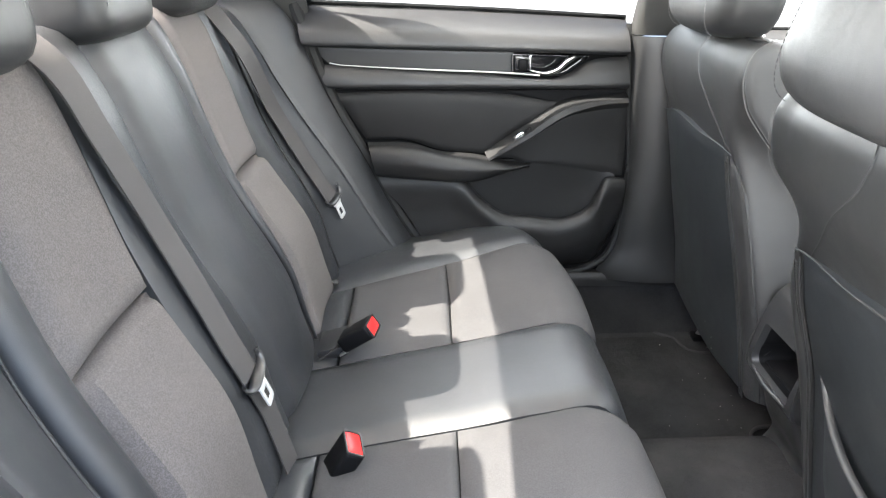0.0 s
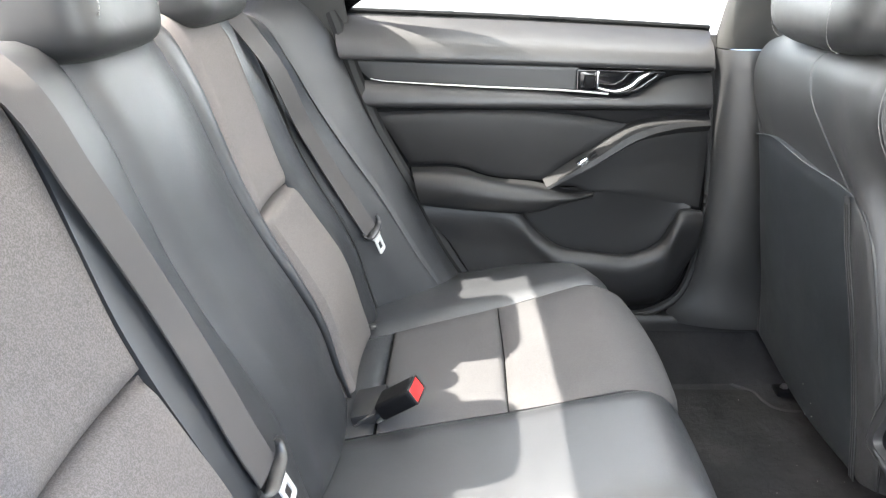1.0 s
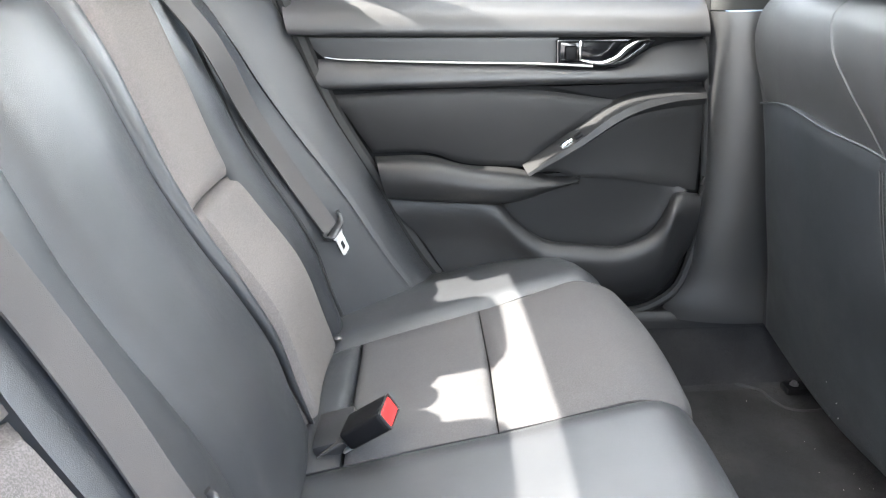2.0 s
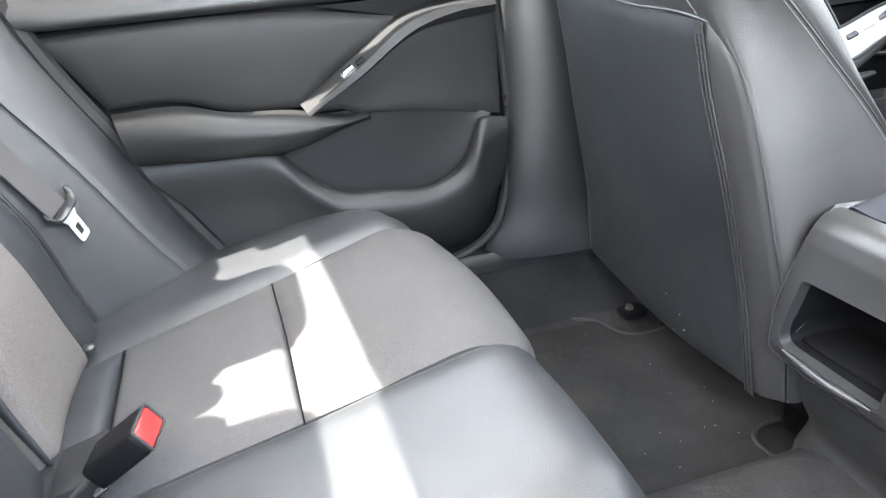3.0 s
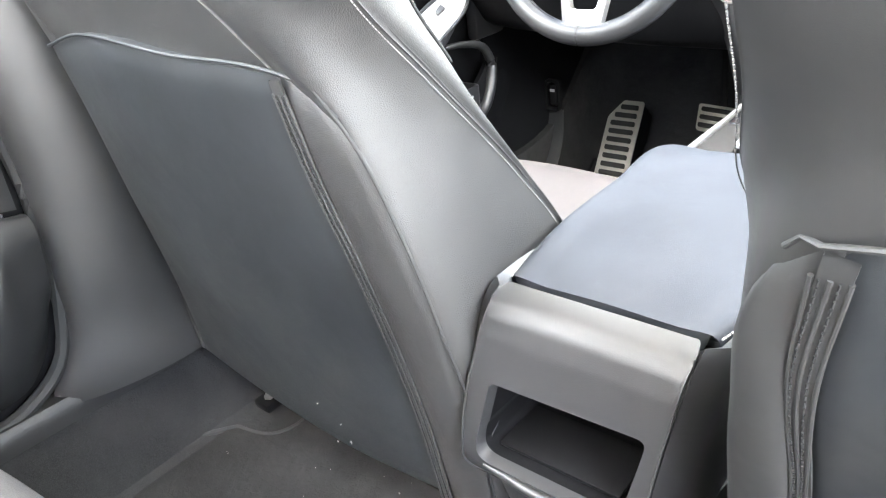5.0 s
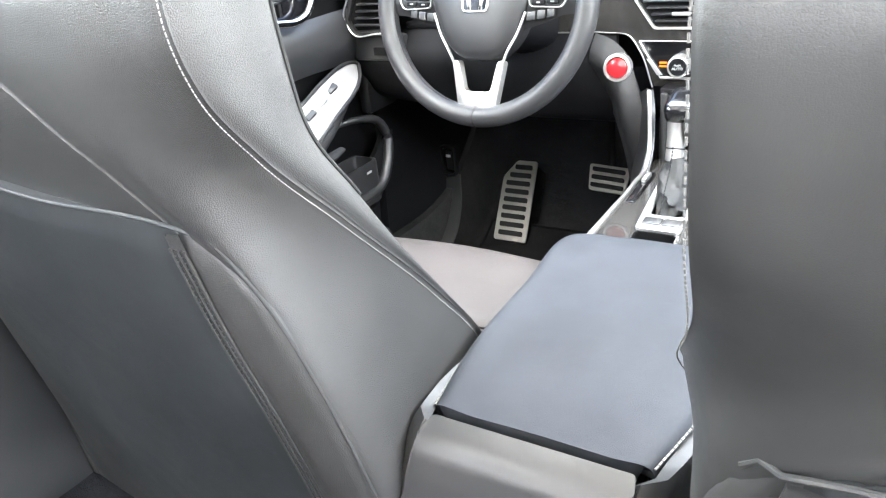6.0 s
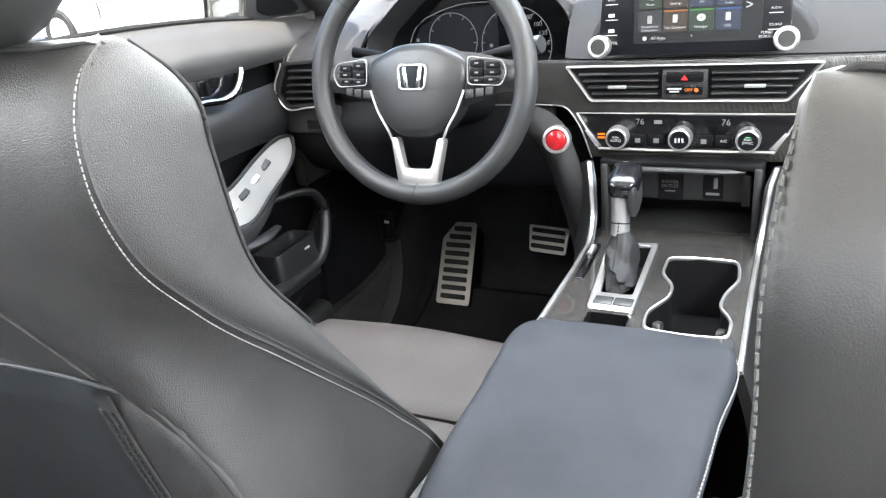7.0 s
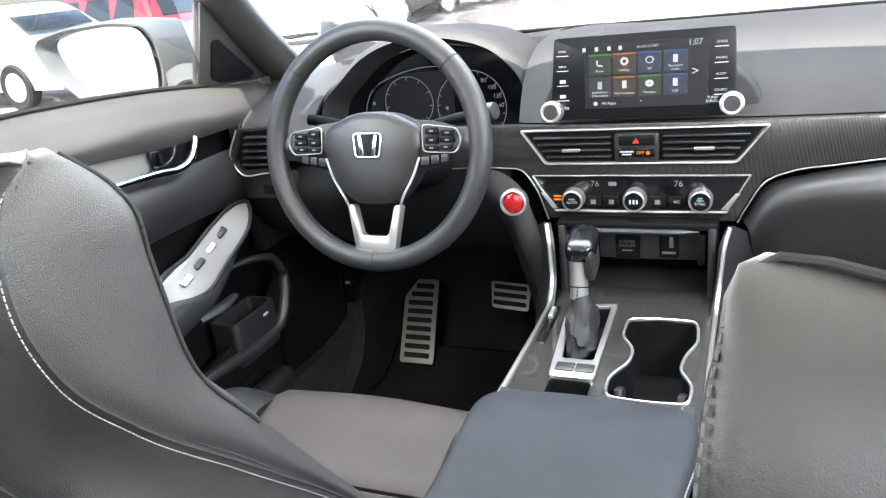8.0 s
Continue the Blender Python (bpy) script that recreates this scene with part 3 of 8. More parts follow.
bm = skin([corner, [(x * 0.35 - 0.10, y + 0.004, z + 0.012 * k) for k, (x, y, z) in enumerate(corner)]], nu=40, nv=8, sink=0, thick=0.0)
bmesh.ops.solidify(bm, geom=bm.faces[:], thickness=0.02)
tagged(part("window_frame_left", bm, PLASTIC_DARK_AND_SHADE), "black curved rear corner of the door window frame", "window frame", kind="structure")
# right rear door opening: sill step, lock pillar edge and seal
tagged(part("door_seal_right", tube([(-0.12, -0.70, 0.95), (-0.07, -0.715, 0.80), (0.0, -0.72, 0.62), (0.08, -0.722, 0.46), (0.16, -0.72, 0.32), (0.26, -0.71, 0.21), (0.36, -0.705, 0.192), (0.6, -0.705, 0.19)], 0.011, n=10, samples=70), RUBBER), "black rubber seal round the open doorway", "seal", kind="structure")

# the open right rear door, swung out on the centre pillar
rd = thing("open_rear_door", "opened black right rear door seen edge-on from the doorway", "car door", (0.76, -0.78, 0.1))
dm = pose(0.77, -0.80, 0.0, 0, 0, -118)
bm = skin([[(0.0, 0.03, 0.1), (0.4, 0.03, 0.1), (0.8, 0.03, 0.16)], [(0.0, 0.06, 0.3), (0.4, 0.07, 0.3), (0.85, 0.06, 0.3)], [(0.0, 0.06, 0.55), (0.4, 0.07, 0.55), (0.95, 0.06, 0.55)], [(0.0, 0.03, 0.8), (0.4, 0.03, 0.82), (0.95, 0.03, 0.85)]], nu=20, nv=16, sink=0.0, thick=0.0)
bmesh.ops.solidify(bm, geom=bm.faces[:], thickness=0.08)
bmesh.ops.transform(bm, matrix=dm, verts=bm.verts)
part("panel", bm, PLASTIC, rd)
bm = tube([(0.0, 0.0, 0.8), (0.02, -0.06, 1.0), (0.1, -0.12, 1.12), (0.5, -0.12, 1.14), (0.85, -0.08, 1.02), (0.95, 0.0, 0.85)], 0.03, n=8, samples=50)
bmesh.ops.transform(bm, matrix=dm, verts=bm.verts)
part("window_frame", bm, PAINT_BLACK, rd, "black window frame")

# ---- rear bench ----
bench = thing("rear_bench_seat", "black leatherette rear bench with grey cloth inserts, unoccupied", "bench seat", (0.25, 0, 0.0))


def cushion_line(y0, y1, s0=0.0, s1=1.0, n=9):
    """The cushion's profile from its rear to the foot of its front face, between s0 and s1, with y going from y0 to y1."""
    prof = [(-0.02, 0.265), (0.06, 0.278), (0.15, 0.291), (0.25, 0.303), (0.36, 0.318), (0.45, 0.332), (0.505, 0.328), (0.54, 0.30), (0.553, 0.25), (0.55, 0.15), (0.53, 0.03)]
    s = np.linspace(s0, s1, n)
    p = crom([(x, 0, z) for x, z in prof], s)
    y = np.interp(s, [0, 0.6, 1], [y0, y1, y1])
    out = []
    for (x, _, z), yy in zip(p, y):
        k = max(0.0, abs(yy) - 0.40)
        out.append((x * (1 - 1.6 * k * k - 6 * max(0, k - 0.2) ** 2), yy, z - 0.25 * max(0, abs(yy) - 0.60) ** 1.2))
    return out


def cushion_panel(name, mat, lines, s0=0.0, s1=1.0, nv=12, nu=44, label="", puff=0.004, sink=0.009, flip=False):
    curves = [cushion_line(a, b, s0, s1) for a, b in lines]
    return part(name, skin(curves, nu=nu, nv=nv, puff=puff, sink=sink, rad=0.022, thick=0.03, flip=flip), mat, bench, label)


cushion_panel("centre_cushion", LEATHER_FINE, [(-0.133, -0.098), (0.0, 0.03), (0.115, 0.162)], label="smooth black leatherette centre section", puff=0.006)
for side, seams in ((1, ((0.119, 0.166), (0.43, 0.555), (0.745, 0.745))), (-1, ((-0.137, -0.102), (-0.43, -0.52), (-0.745, -0.745)))):
    a, b, c = seams
    m = ((a[0] + b[0]) / 2, (a[1] + b[1]) / 2)
    # same cloth as the backrest, darkened to offset the light on the cushion
    cushion_panel("cushion_insert", CLOTH_DIMMED, [a, m, b], 0.10, 0.347, label="woven grey cloth insert", flip=side < 0)
    cushion_panel("cushion_insert_front", CLOTH_DIMMED, [a, m, b], 0.3495, 1.0, label="woven grey cloth insert", flip=side < 0)
    cushion_panel("cushion_rear_strip", LEATHER_FINE, [a, m, b], 0.0, 0.094, nu=12, flip=side < 0)
    cushion_panel("cushion_bolster", LEATHER_FINE, [b, ((b[0] + c[0]) / 2, (b[1] + c[1]) / 2), (side * 0.70, side * 0.70), c], label="smooth black leatherette outer edge", flip=side < 0)
part("cushion_core", box((0.48, 1.4, 0.22), (0.24, 0, 0.13), 0.05, 4), PLASTIC_DARK_AND_SHADE, bench, "dark foam and frame")
for y in (0.455, -0.455):
    part("anchor_button", lathe([(0.0, 0.004), (0.006, 0.003), (0.009, 0.0), (0.009, -0.004)], 16, (0.02, y, 0.283)), PLASTIC_GREY, bench, "small grey plastic button")

# backrest
BACK = [(0.012, 0.262), (-0.004, 0.33), (-0.03, 0.45), (-0.075, 0.55), (-0.108, 0.63), (-0.142, 0.75), (-0.165, 0.83), (-0.19, 0.885), (-0.225, 0.905), (-0.28, 0.90)]


def back_line(y0, y1, s0=0.0, s1=1.0, n=10, fore=(0.0, 0.0)):
    s = np.linspace(s0, s1, n)
    p = crom([(x, 0, z) for x, z in BACK], s)
    return [(x + np.interp(q, [0, 1], fore), np.interp(q, [0, 0.5, 1], [y0, (y0 + y1) / 2, y1]), z - 0.55 * q * max(0.0, abs(y0 + q * (y1 - y0)) - 0.5)) for (x, _, z), q in zip(p, s)]


def back_panel(name, mat, lines, s0=0.0, s1=1.0, label="", puff=0.004, sink=0.01, nu=36, nv=12, flip=False):
    curves = [back_line(*l[:2], s0, s1, fore=l[2] if len(l) > 2 else (0, 0)) for l in lines]
    return part(name, skin(curves, nu=nu, nv=nv, puff=puff, sink=sink, rad=0.02, thick=0.03, flip=flip), mat, bench, label)


back_panel("centre_back", LEATHER_FINE, [(0.214, 0.125, (0.0, -0.006)), (0.085, 0.02, (0.012, 0.012)), (-0.042, -0.095, (0.0, -0.006))], label="smooth black leatherette centre backrest", puff=0.010)
# (bottom, top) places of the seams across the backrest, from the centre outwards
SEAMS = {1: ((0.216, 0.128), (0.219, 0.188), (0.462, 0.325), (0.545, 0.475)),
         -1: ((0.044, 0.097), (0.236, 0.205), (0.452, 0.420), (0.520, 0.480))}
for side in (1, -1):
    fl = side < 0
    a0, a1, a2, a3 = SEAMS[side]

    def mid(p, q, k=0.5):
        return (side * (p[0] * (1 - k) + q[0] * k), side * (p[1] * (1 - k) + q[1] * k))

    def end(p):
        return (side * p[0], side * p[1])
    back_panel("inner_bolster", LEATHER_FINE, [(*end(a1), (0.008, 0.0)), (*mid(a0, a1), (0.006, 0.0)), (*end(a0), (-0.002, -0.006))], flip=fl, puff=0.003 if side > 0 else 0.007, sink=0.007, label="smooth black leatherette bolster")
    ins = [(*end(a2), (0.01, 0.0)), (*mid(a1, a2),), (*end(a1), (0.008, 0.0))]
    # backrest cloth is lightened in colour to make up for dim light
    back_panel("lower_insert", CLOTH_BRIGHTENED, ins, 0.0, 0.478, label="woven grey cloth lower insert", flip=fl, puff=0.016, sink=0.016)
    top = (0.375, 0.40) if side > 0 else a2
    back_panel("upper_insert", CLOTH_BRIGHTENED, [(*end(top), (0.01, 0.0)), (*mid(a1, top),), (*end(a1), (0.008, 0.0))], 0.484, 1.0, label="woven grey cloth upper insert", flip=fl, puff=0.004, sink=0.012)
    back_panel("middle_bolster", LEATHER_FINE, [(*end(a3), (0.004, -0.012)), (*mid(a2, a3), (0.016, 0.004)), (*end(a2), (0.0, -0.005))], flip=fl, puff=0.006, sink=0.012, label="smooth black leatherette bolster beside the cloth")
    # flat outer panel that carries the belt, and the panel between it and the door seal
    seam = [(0.165, 0.625, 0.262), (0.115, 0.615, 0.347), (0.03, 0.615, 0.50), (-0.048, 0.615, 0.624), (-0.094, 0.615, 0.704), (-0.13, 0.612, 0.777), (-0.185, 0.60, 0.86), (-0.25, 0.59, 0.865)]
    rim = [(0.215, 0.705, 0.25), (0.160, 0.702, 0.339), (0.079, 0.702, 0.511), (0.007, 0.702, 0.656), (-0.038, 0.702, 0.764), (-0.075, 0.70, 0.84), (-0.13, 0.685, 0.90), (-0.22, 0.66, 0.905)]
    bed = back_line(a3[0] + 0.012, a3[1] + 0.012, n=8, fore=(0.022, -0.006))
    root = back_line(a3[0], a3[1], n=8, fore=(0.004, -0.018))
    crest = [tuple(0.45 * V(*a) + 0.55 * V(*b) + V(0.004, 0, 0)) for a, b in zip(bed, seam)]

    def out(c):
        return [(x, side * y, z) for x, y, z in c]
    part("outer_bolster", skin([out(c) for c in (seam, crest, bed, root)], nu=40, nv=22, puff=0.0, sink=0.004, rad=0.012, thick=0.03, flip=fl), LEATHER_FINE, bench, "smooth black leatherette outer panel")
    middle = [tuple(0.5 * V(*a) + 0.5 * V(*b) + V(0.006, 0, 0)) for a, b in zip(seam, rim)]
    part("side_filler", skin([out(c) for c in (rim, middle, [(x + 0.001, y + 0.002, z) for x, y, z in seam])], nu=40, nv=14, sink=0.004, rad=0.012, thick=0.03, flip=fl), LEATHER_FINE, bench, "black leatherette panel beside the door")
for side in (1, -1):
    a3 = SEAMS[side][3]
    edge = back_line(side * (a3[0] + 0.006), side * (a3[1] + 0.006), 0.02, 0.93, fore=(0.006, -0.008))
    part("bolster_piping", tube([(x + 0.004, y, z + 0.002) for x, y, z in edge], 0.003, n=8, samples=50), LEATHER, bench, "sewn bolster piping")
    for off in (0.016, 0.023):
        line = back_line(side * (a3[0] + off), side * (a3[1] + off), 0.02, 0.93, fore=(0.016, 0.0))
        part("bolster_stitching", stitches([(x + 0.005, y, z + 0.002) for x, y, z in line], 0.005, 0.0036, 0.0006), DARK_THREAD, bench, "dark double stitching")
part("back_core", skin([[(x - 0.05, y, z - 0.01) for x, z in BACK] for y in (0.7, 0, -0.7)], nu=20, nv=10, sink=0, thick=0.1), PLASTIC_DARK_AND_SHADE, bench, "dark foam and frame")


def pillow(w, d, h, at, lean=0.0, power=3.2, n=28):
    """A soft block: width along y, depth along x, height along z."""
    bm = bmesh.new()
    bmesh.ops.create_uvsphere(bm, u_segments=n * 2, v_segments=n, radius=1)
    for v in bm.verts:
        c = v.co
        k = (abs(c.x) ** power + abs(c.y) ** power + abs(c.z) ** power) ** (-1 / power)
        v.co = Vector((c.x * k * d / 2, c.y * k * w / 2, c.z * k * h / 2))
    bmesh.ops.transform(bm, matrix=pose(*at, 0, lean, 0), verts=bm.verts)
    return bm


def rear_headrest(y, w, h, label):
    hr = thing("rear_headrest", label, "headrest", (-0.2, y, 0.89), group="rear headrests")
    zc = 0.87 + h / 2
    part("cushion", pillow(w, 0.12, h, (-0.205, y, zc), -8, 4.6), LEATHER, hr)
    for k in (-1, 1):
        yy = y + k * w * 0.36
        line = [(-0.205 + 0.058 * math.cos(q), yy, zc + (h / 2 - 0.002) * math.sin(q) * 0.97) for q in np.linspace(-1.3, 1.3, 9)]
        part("stitching", stitches(line, 0.006, 0.004, 0.0009, (0.003, 0, 0)), THREAD, hr, "pale seam stitching")
        part("post", tube([(-0.215, y + k * 0.06, 0.86), (-0.21, y + k * 0.06, 0.90)], 0.006, n=10), CHROME, hr, "steel post")


rear_headrest(-0.01, 0.205, 0.13, "small black leatherette centre headrest with pale stitching")
rear_headrest(0.335, 0.245, 0.17, "black leatherette outer rear headrest with pale stitching")
rear_headrest(-0.37, 0.255, 0.17, "black leatherette outer rear headrest with pale stitching")


# ---- rear belts ----
def ribbon(line, width, across, thick=0.0014, n=30):
    bm = bmesh.new()
    p = crom(line, np.linspace(0, 1, n + 1))
    a = np.array(across, float)
    rings = []
    for k, q in enumerate(p):
        d = p[min(k + 1, n)] - p[max(k - 1, 0)]
        nn = np.cross(d, a)
        nn /= np.linalg.norm(nn)
        w = np.cross(nn, d)
        w /= np.linalg.norm(w)
        rings.append([bm.verts.new(q + sx * w * width / 2 + sz * nn * thick) for sx, sz in ((-1, -1), (1, -1), (1, 1), (-1, 1))])
    for x, y in zip(rings, rings[1:]):
        for i in range(4):
            bm.faces.new((x[i], x[(i + 1) % 4], y[(i + 1) % 4], y[i]))
    bmesh.ops.recalc_face_normals(bm, faces=bm.faces[:])
    return bm


def rear_belt(line, lower, aim, across, tail):
    """Webbing down the backrest, with the tongue hanging from its end and a lap strap below."""
    b = thing("seat_belt", "dark grey woven seat belt lying on the rear backrest, unfastened", "seat belt", line[-1], group="rear seat belts")
    part("webbing", ribbon(line, 0.045, across, 0.0013), WEBBING, b)
    if lower:
        part("lower_webbing", ribbon(lower, 0.043, across, 0.0012), WEBBING, b)
    c = Vector(line[-1])
    up = -Vector(aim).normalized()
    side_ = Vector(across)
    side_ = (side_ - up * side_.dot(up)).normalized()
    m = Matrix((side_.cross(up), side_, up)).transposed().to_4x4()
    m.translation = c + side_.cross(up) * 0.004
    bm = tube([(0.002, -0.034, 0.016), (0.003, -0.033, 0.006), (0.004, -0.026, -0.001), (0.005, 0.0, -0.003), (0.004, 0.026, -0.001), (0.003, 0.033, 0.006), (0.002, 0.034, 0.016)], [0.004, 0.006, 0.0085, 0.0095, 0.0085, 0.006, 0.004], n=12, flat=0.62, samples=36)
    bmesh.ops.transform(bm, matrix=m, verts=bm.verts)
    part("tongue_grip", bm, PLASTIC_GREY, b, "grey plastic tongue grip")
    out = rounded([(-0.0125, -0.019), (0.0125, -0.019), (0.0125, -tail), (-0.0125, -tail)], [0.001, 0.001, 0.006, 0.006])
    part("tongue_plate", slab([(-0.021, -0.004), (0.021, -0.004), (0.019, -0.009), (0.0125, -0.0185), (-0.0125, -0.0185), (-0.019, -0.009)], lambda q, z, cc: m @ Vector((0.004 + cc, q, z)), 0.0028, 0.0006), TONGUE_GLINT, b, "bright steel tongue plate")
    inn = rounded([(-0.0065, -0.027), (0.0065, -0.027), (0.0065, -tail + 0.008), (-0.0065, -tail + 0.008)], 0.002)
    part("tongue", band(out, inn, lambda q, z, cc: m @ Vector((0.004 + cc, q, z)), 0.0028, 0.0006), TONGUE_GLINT, b, "bright steel latch tongue")


rear_belt([(-0.25, 0.40, 0.925), (-0.188, 0.42, 0.895), (-0.132, 0.425, 0.826), (-0.086, 0.525, 0.652), (-0.039, 0.545, 0.547), (0.014, 0.55, 0.448)], [], (0.28, 0.2, -0.94), (0.28, 0.9, 0.25), 0.052)
rear_belt([(-0.25, -0.225, 0.925), (-0.195, -0.225, 0.905), (-0.160, -0.226, 0.876), (-0.128, -0.211, 0.789), (-0.088, -0.178, 0.646), (-0.052, -0.18, 0.558), (-0.022, -0.187, 0.488), (-0.006, -0.186, 0.449)], [(-0.006, -0.186, 0.446), (0.006, -0.158, 0.37), (0.022, -0.162, 0.31), (0.03, -0.165, 0.28)], (0.2, 0.3, -0.93), (0.06, 0.95, 0.28), 0.056)


def buckle(at, turn, label):
    b = thing("belt_buckle", label, "belt buckle", at, group="rear belt buckles")
    m = pose(*at, *turn)
    def put(bm):
        bmesh.ops.transform(bm, matrix=m, verts=bm.verts)
        return bm
    part("housing", put(box((0.068, 0.05, 0.03), (0.041, 0, 0), 0.006, 3)), PLASTIC_DARK_AND_SHADE, b)
    part("release_button", put(box((0.006, 0.042, 0.024), (0.0745, 0, 0.0), 0.003, 2)), RED, b, "red release button")
    part("anchor_clip", put(box((0.022, 0.03, 0.004), (0.0, 0.0, -0.016), 0.0015, 2)), STEEL, b, "bare steel anchor clip")
    part("release_frame", put(band(rounded([(-0.0245, -0.0145), (0.0245, -0.0145), (0.0245, 0.0145), (-0.0245, 0.0145)], 0.004), rounded([(-0.0212, -0.0122), (0.0212, -0.0122), (0.0212, 0.0122), (-0.0212, 0.0122)], 0.003), lambda a, q, c: (0.0745 + c, a, q), 0.003, 0.0006)), PLASTIC_GREY, b, "grey rim round the button")
    part("stalk", put(ribbon([(-0.07, 0, -0.006), (-0.03, 0, -0.002), (0.0, 0, 0)], 0.036, (0, 1, 0))), WEBBING, b, "black webbing stalk")


buckle((0.068, 0.152, 0.30), (0, -33, -10), "black seat belt buckle with a red button on the bench")
buckle((0.084, -0.172, 0.258), (15, -58, 0), "upright black seat belt buckle with a red button in the bench")
bm = box((0.055, 0.082, 0.022), (0.050, 0.186, 0.281), 0.005, 2, (0, -14, 0))
tagged(part("buckle_pocket", bm, PLASTIC), "black plastic buckle pocket in the bench", "buckle pocket")

# ---- left rear door ----
door = thing("rear_door", "closed black rear door with padded panel, armrest and bright handle", "car door", (0.35, 0.72, 0.18))


def door_skin(name, curves, mat, label="", nu=30, nv=14, **kw):
    """Curves of (x, y, z) from the lower edge to the upper one, each running from rear to front."""
    kw.setdefault("sink", 0.004)
    kw.setdefault("rad", 0.01)
    return part(name, skin(curves, nu=nu, nv=nv, **kw), mat, door, label)


# carrier behind the panels
door_skin("carrier", [[(0.0, 0.735, 0.1), (0.4, 0.735, 0.1), (0.78, 0.735, 0.1)], [(0.0, 0.735, 0.334), (0.45, 0.735, 0.33), (0.78, 0.735, 0.33)], [(-0.1, 0.735, 0.625), (0.4, 0.735, 0.62), (0.77, 0.735, 0.6)], [(-0.12, 0.742, 0.85), (0.3, 0.742, 0.83), (0.76, 0.742, 0.79)]], PLASTIC_DARK_AND_SHADE, "dark door carrier", sink=0.0, thick=0.05)
part("weather_seal", tube([(-0.06, 0.71, 0.86), (0.02, 0.705, 0.625), (0.10, 0.705, 0.47), (0.17, 0.705, 0.334), (0.26, 0.705, 0.20)], 0.015, n=8), RUBBER, door, "black rubber seal")
part("front_seal", tube([(0.708, 0.708, 0.80), (0.722, 0.706, 0.6), (0.73, 0.704, 0.42), (0.716, 0.702, 0.3), (0.685, 0.702, 0.22), (0.63, 0.702, 0.185), (0.5, 0.705, 0.18)], 0.010, n=8), RUBBER, door, "black rubber seal")
# upper pad
door_skin("upper_pad", [[(-0.04, 0.706, 0.764), (0.35, 0.706, 0.746), (0.705, 0.703, 0.729)], [(-0.045, 0.677, 0.772), (0.35, 0.675, 0.754), (0.704, 0.672, 0.737)], [(-0.05, 0.682, 0.797), (0.35, 0.680, 0.779), (0.703, 0.677, 0.76)], [(-0.053, 0.705, 0.832), (0.35, 0.703, 0.81), (0.702, 0.70, 0.788)], [(-0.055, 0.735, 0.862), (0.35, 0.733, 0.838), (0.7, 0.73, 0.812)]], PLASTIC, "soft black upper pad", nv=20, rad=0.006, sink=0.002)
part("window_seal", tube([(-0.05, 0.732, 0.862), (0.35, 0.73, 0.838), (0.7, 0.727, 0.812)], 0.005, n=8), RUBBER, door, "black window seal")
# trim strip between the pad and the bolster
door_skin("trim_strip", [[(0.035, 0.712, 0.698), (0.25, 0.71, 0.694), (0.44, 0.708, 0.69)], [(-0.03, 0.712, 0.762), (0.2, 0.711, 0.751), (0.44, 0.709, 0.741)]], PLASTIC, "flat dark trim strip", sink=0.001, rad=0.003)
door_skin("lower_ledge", [[(0.02, 0.705, 0.664), (0.35, 0.702, 0.657), (0.71, 0.70, 0.648)], [(0.005, 0.688, 0.672), (0.35, 0.686, 0.667), (0.711, 0.683, 0.66)], [(-0.01, 0.692, 0.70), (0.35, 0.690, 0.688), (0.60, 0.688, 0.68), (0.709, 0.687, 0.69)], [(-0.02, 0.706, 0.725), (0.35, 0.706, 0.699), (0.55, 0.706, 0.685), (0.62, 0.704, 0.72), (0.707, 0.702, 0.727)]], PLASTIC, "soft black ledge", rad=0.005, sink=0.002)
part("chrome_strip", tube([(0.012, 0.705, 0.726), (0.03, 0.702, 0.7225), (0.08, 0.70, 0.718), (0.25, 0.699, 0.706), (0.44, 0.697, 0.694), (0.50, 0.695, 0.688)], [0.0008, 0.0013, 0.002, 0.0021, 0.0021, 0.0021], n=8), SATIN, door, "slim bright strip")
part("handle_surround", band(rounded([(0.435, 0.69), (0.56, 0.684), (0.62, 0.73), (0.435, 0.738)], [0.004, 0.02, 0.012, 0.004]), rounded([(0.442, 0.696), (0.552, 0.692), (0.6, 0.726), (0.442, 0.732)], [0.004, 0.018, 0.01, 0.004]), lambda a, b, c: (a, 0.706 - c, b), 0.006, 0.001), PIANO, door, "gloss black handle surround")
part("handle_bowl", slab(rounded([(0.44, 0.694), (0.556, 0.69), (0.606, 0.728), (0.44, 0.734)], 0.008), lambda a, b, c: (a, 0.714 - c, b), 0.003, 0.001), PIANO, door, "gloss black handle bowl")
part("handle", tube([(0.478, 0.702, 0.700), (0.52, 0.694, 0.694), (0.545, 0.688, 0.705), (0.562, 0.685, 0.722), (0.578, 0.688, 0.731), (0.60, 0.696, 0.732)], [0.004, 0.006, 0.009, 0.009, 0.007, 0.004], n=10, flat=0.7), CHROME, door, "bright curved pull handle")
part("lock_knob", box((0.022, 0.012, 0.026), (0.462, 0.706, 0.712), 0.003), PLASTIC_DARK_AND_SHADE, door, "black lock lever")
part("lock_lever", box((0.004, 0.014, 0.036), (0.478, 0.704, 0.716), 0.001), CHROME, door, "bright lock edge")
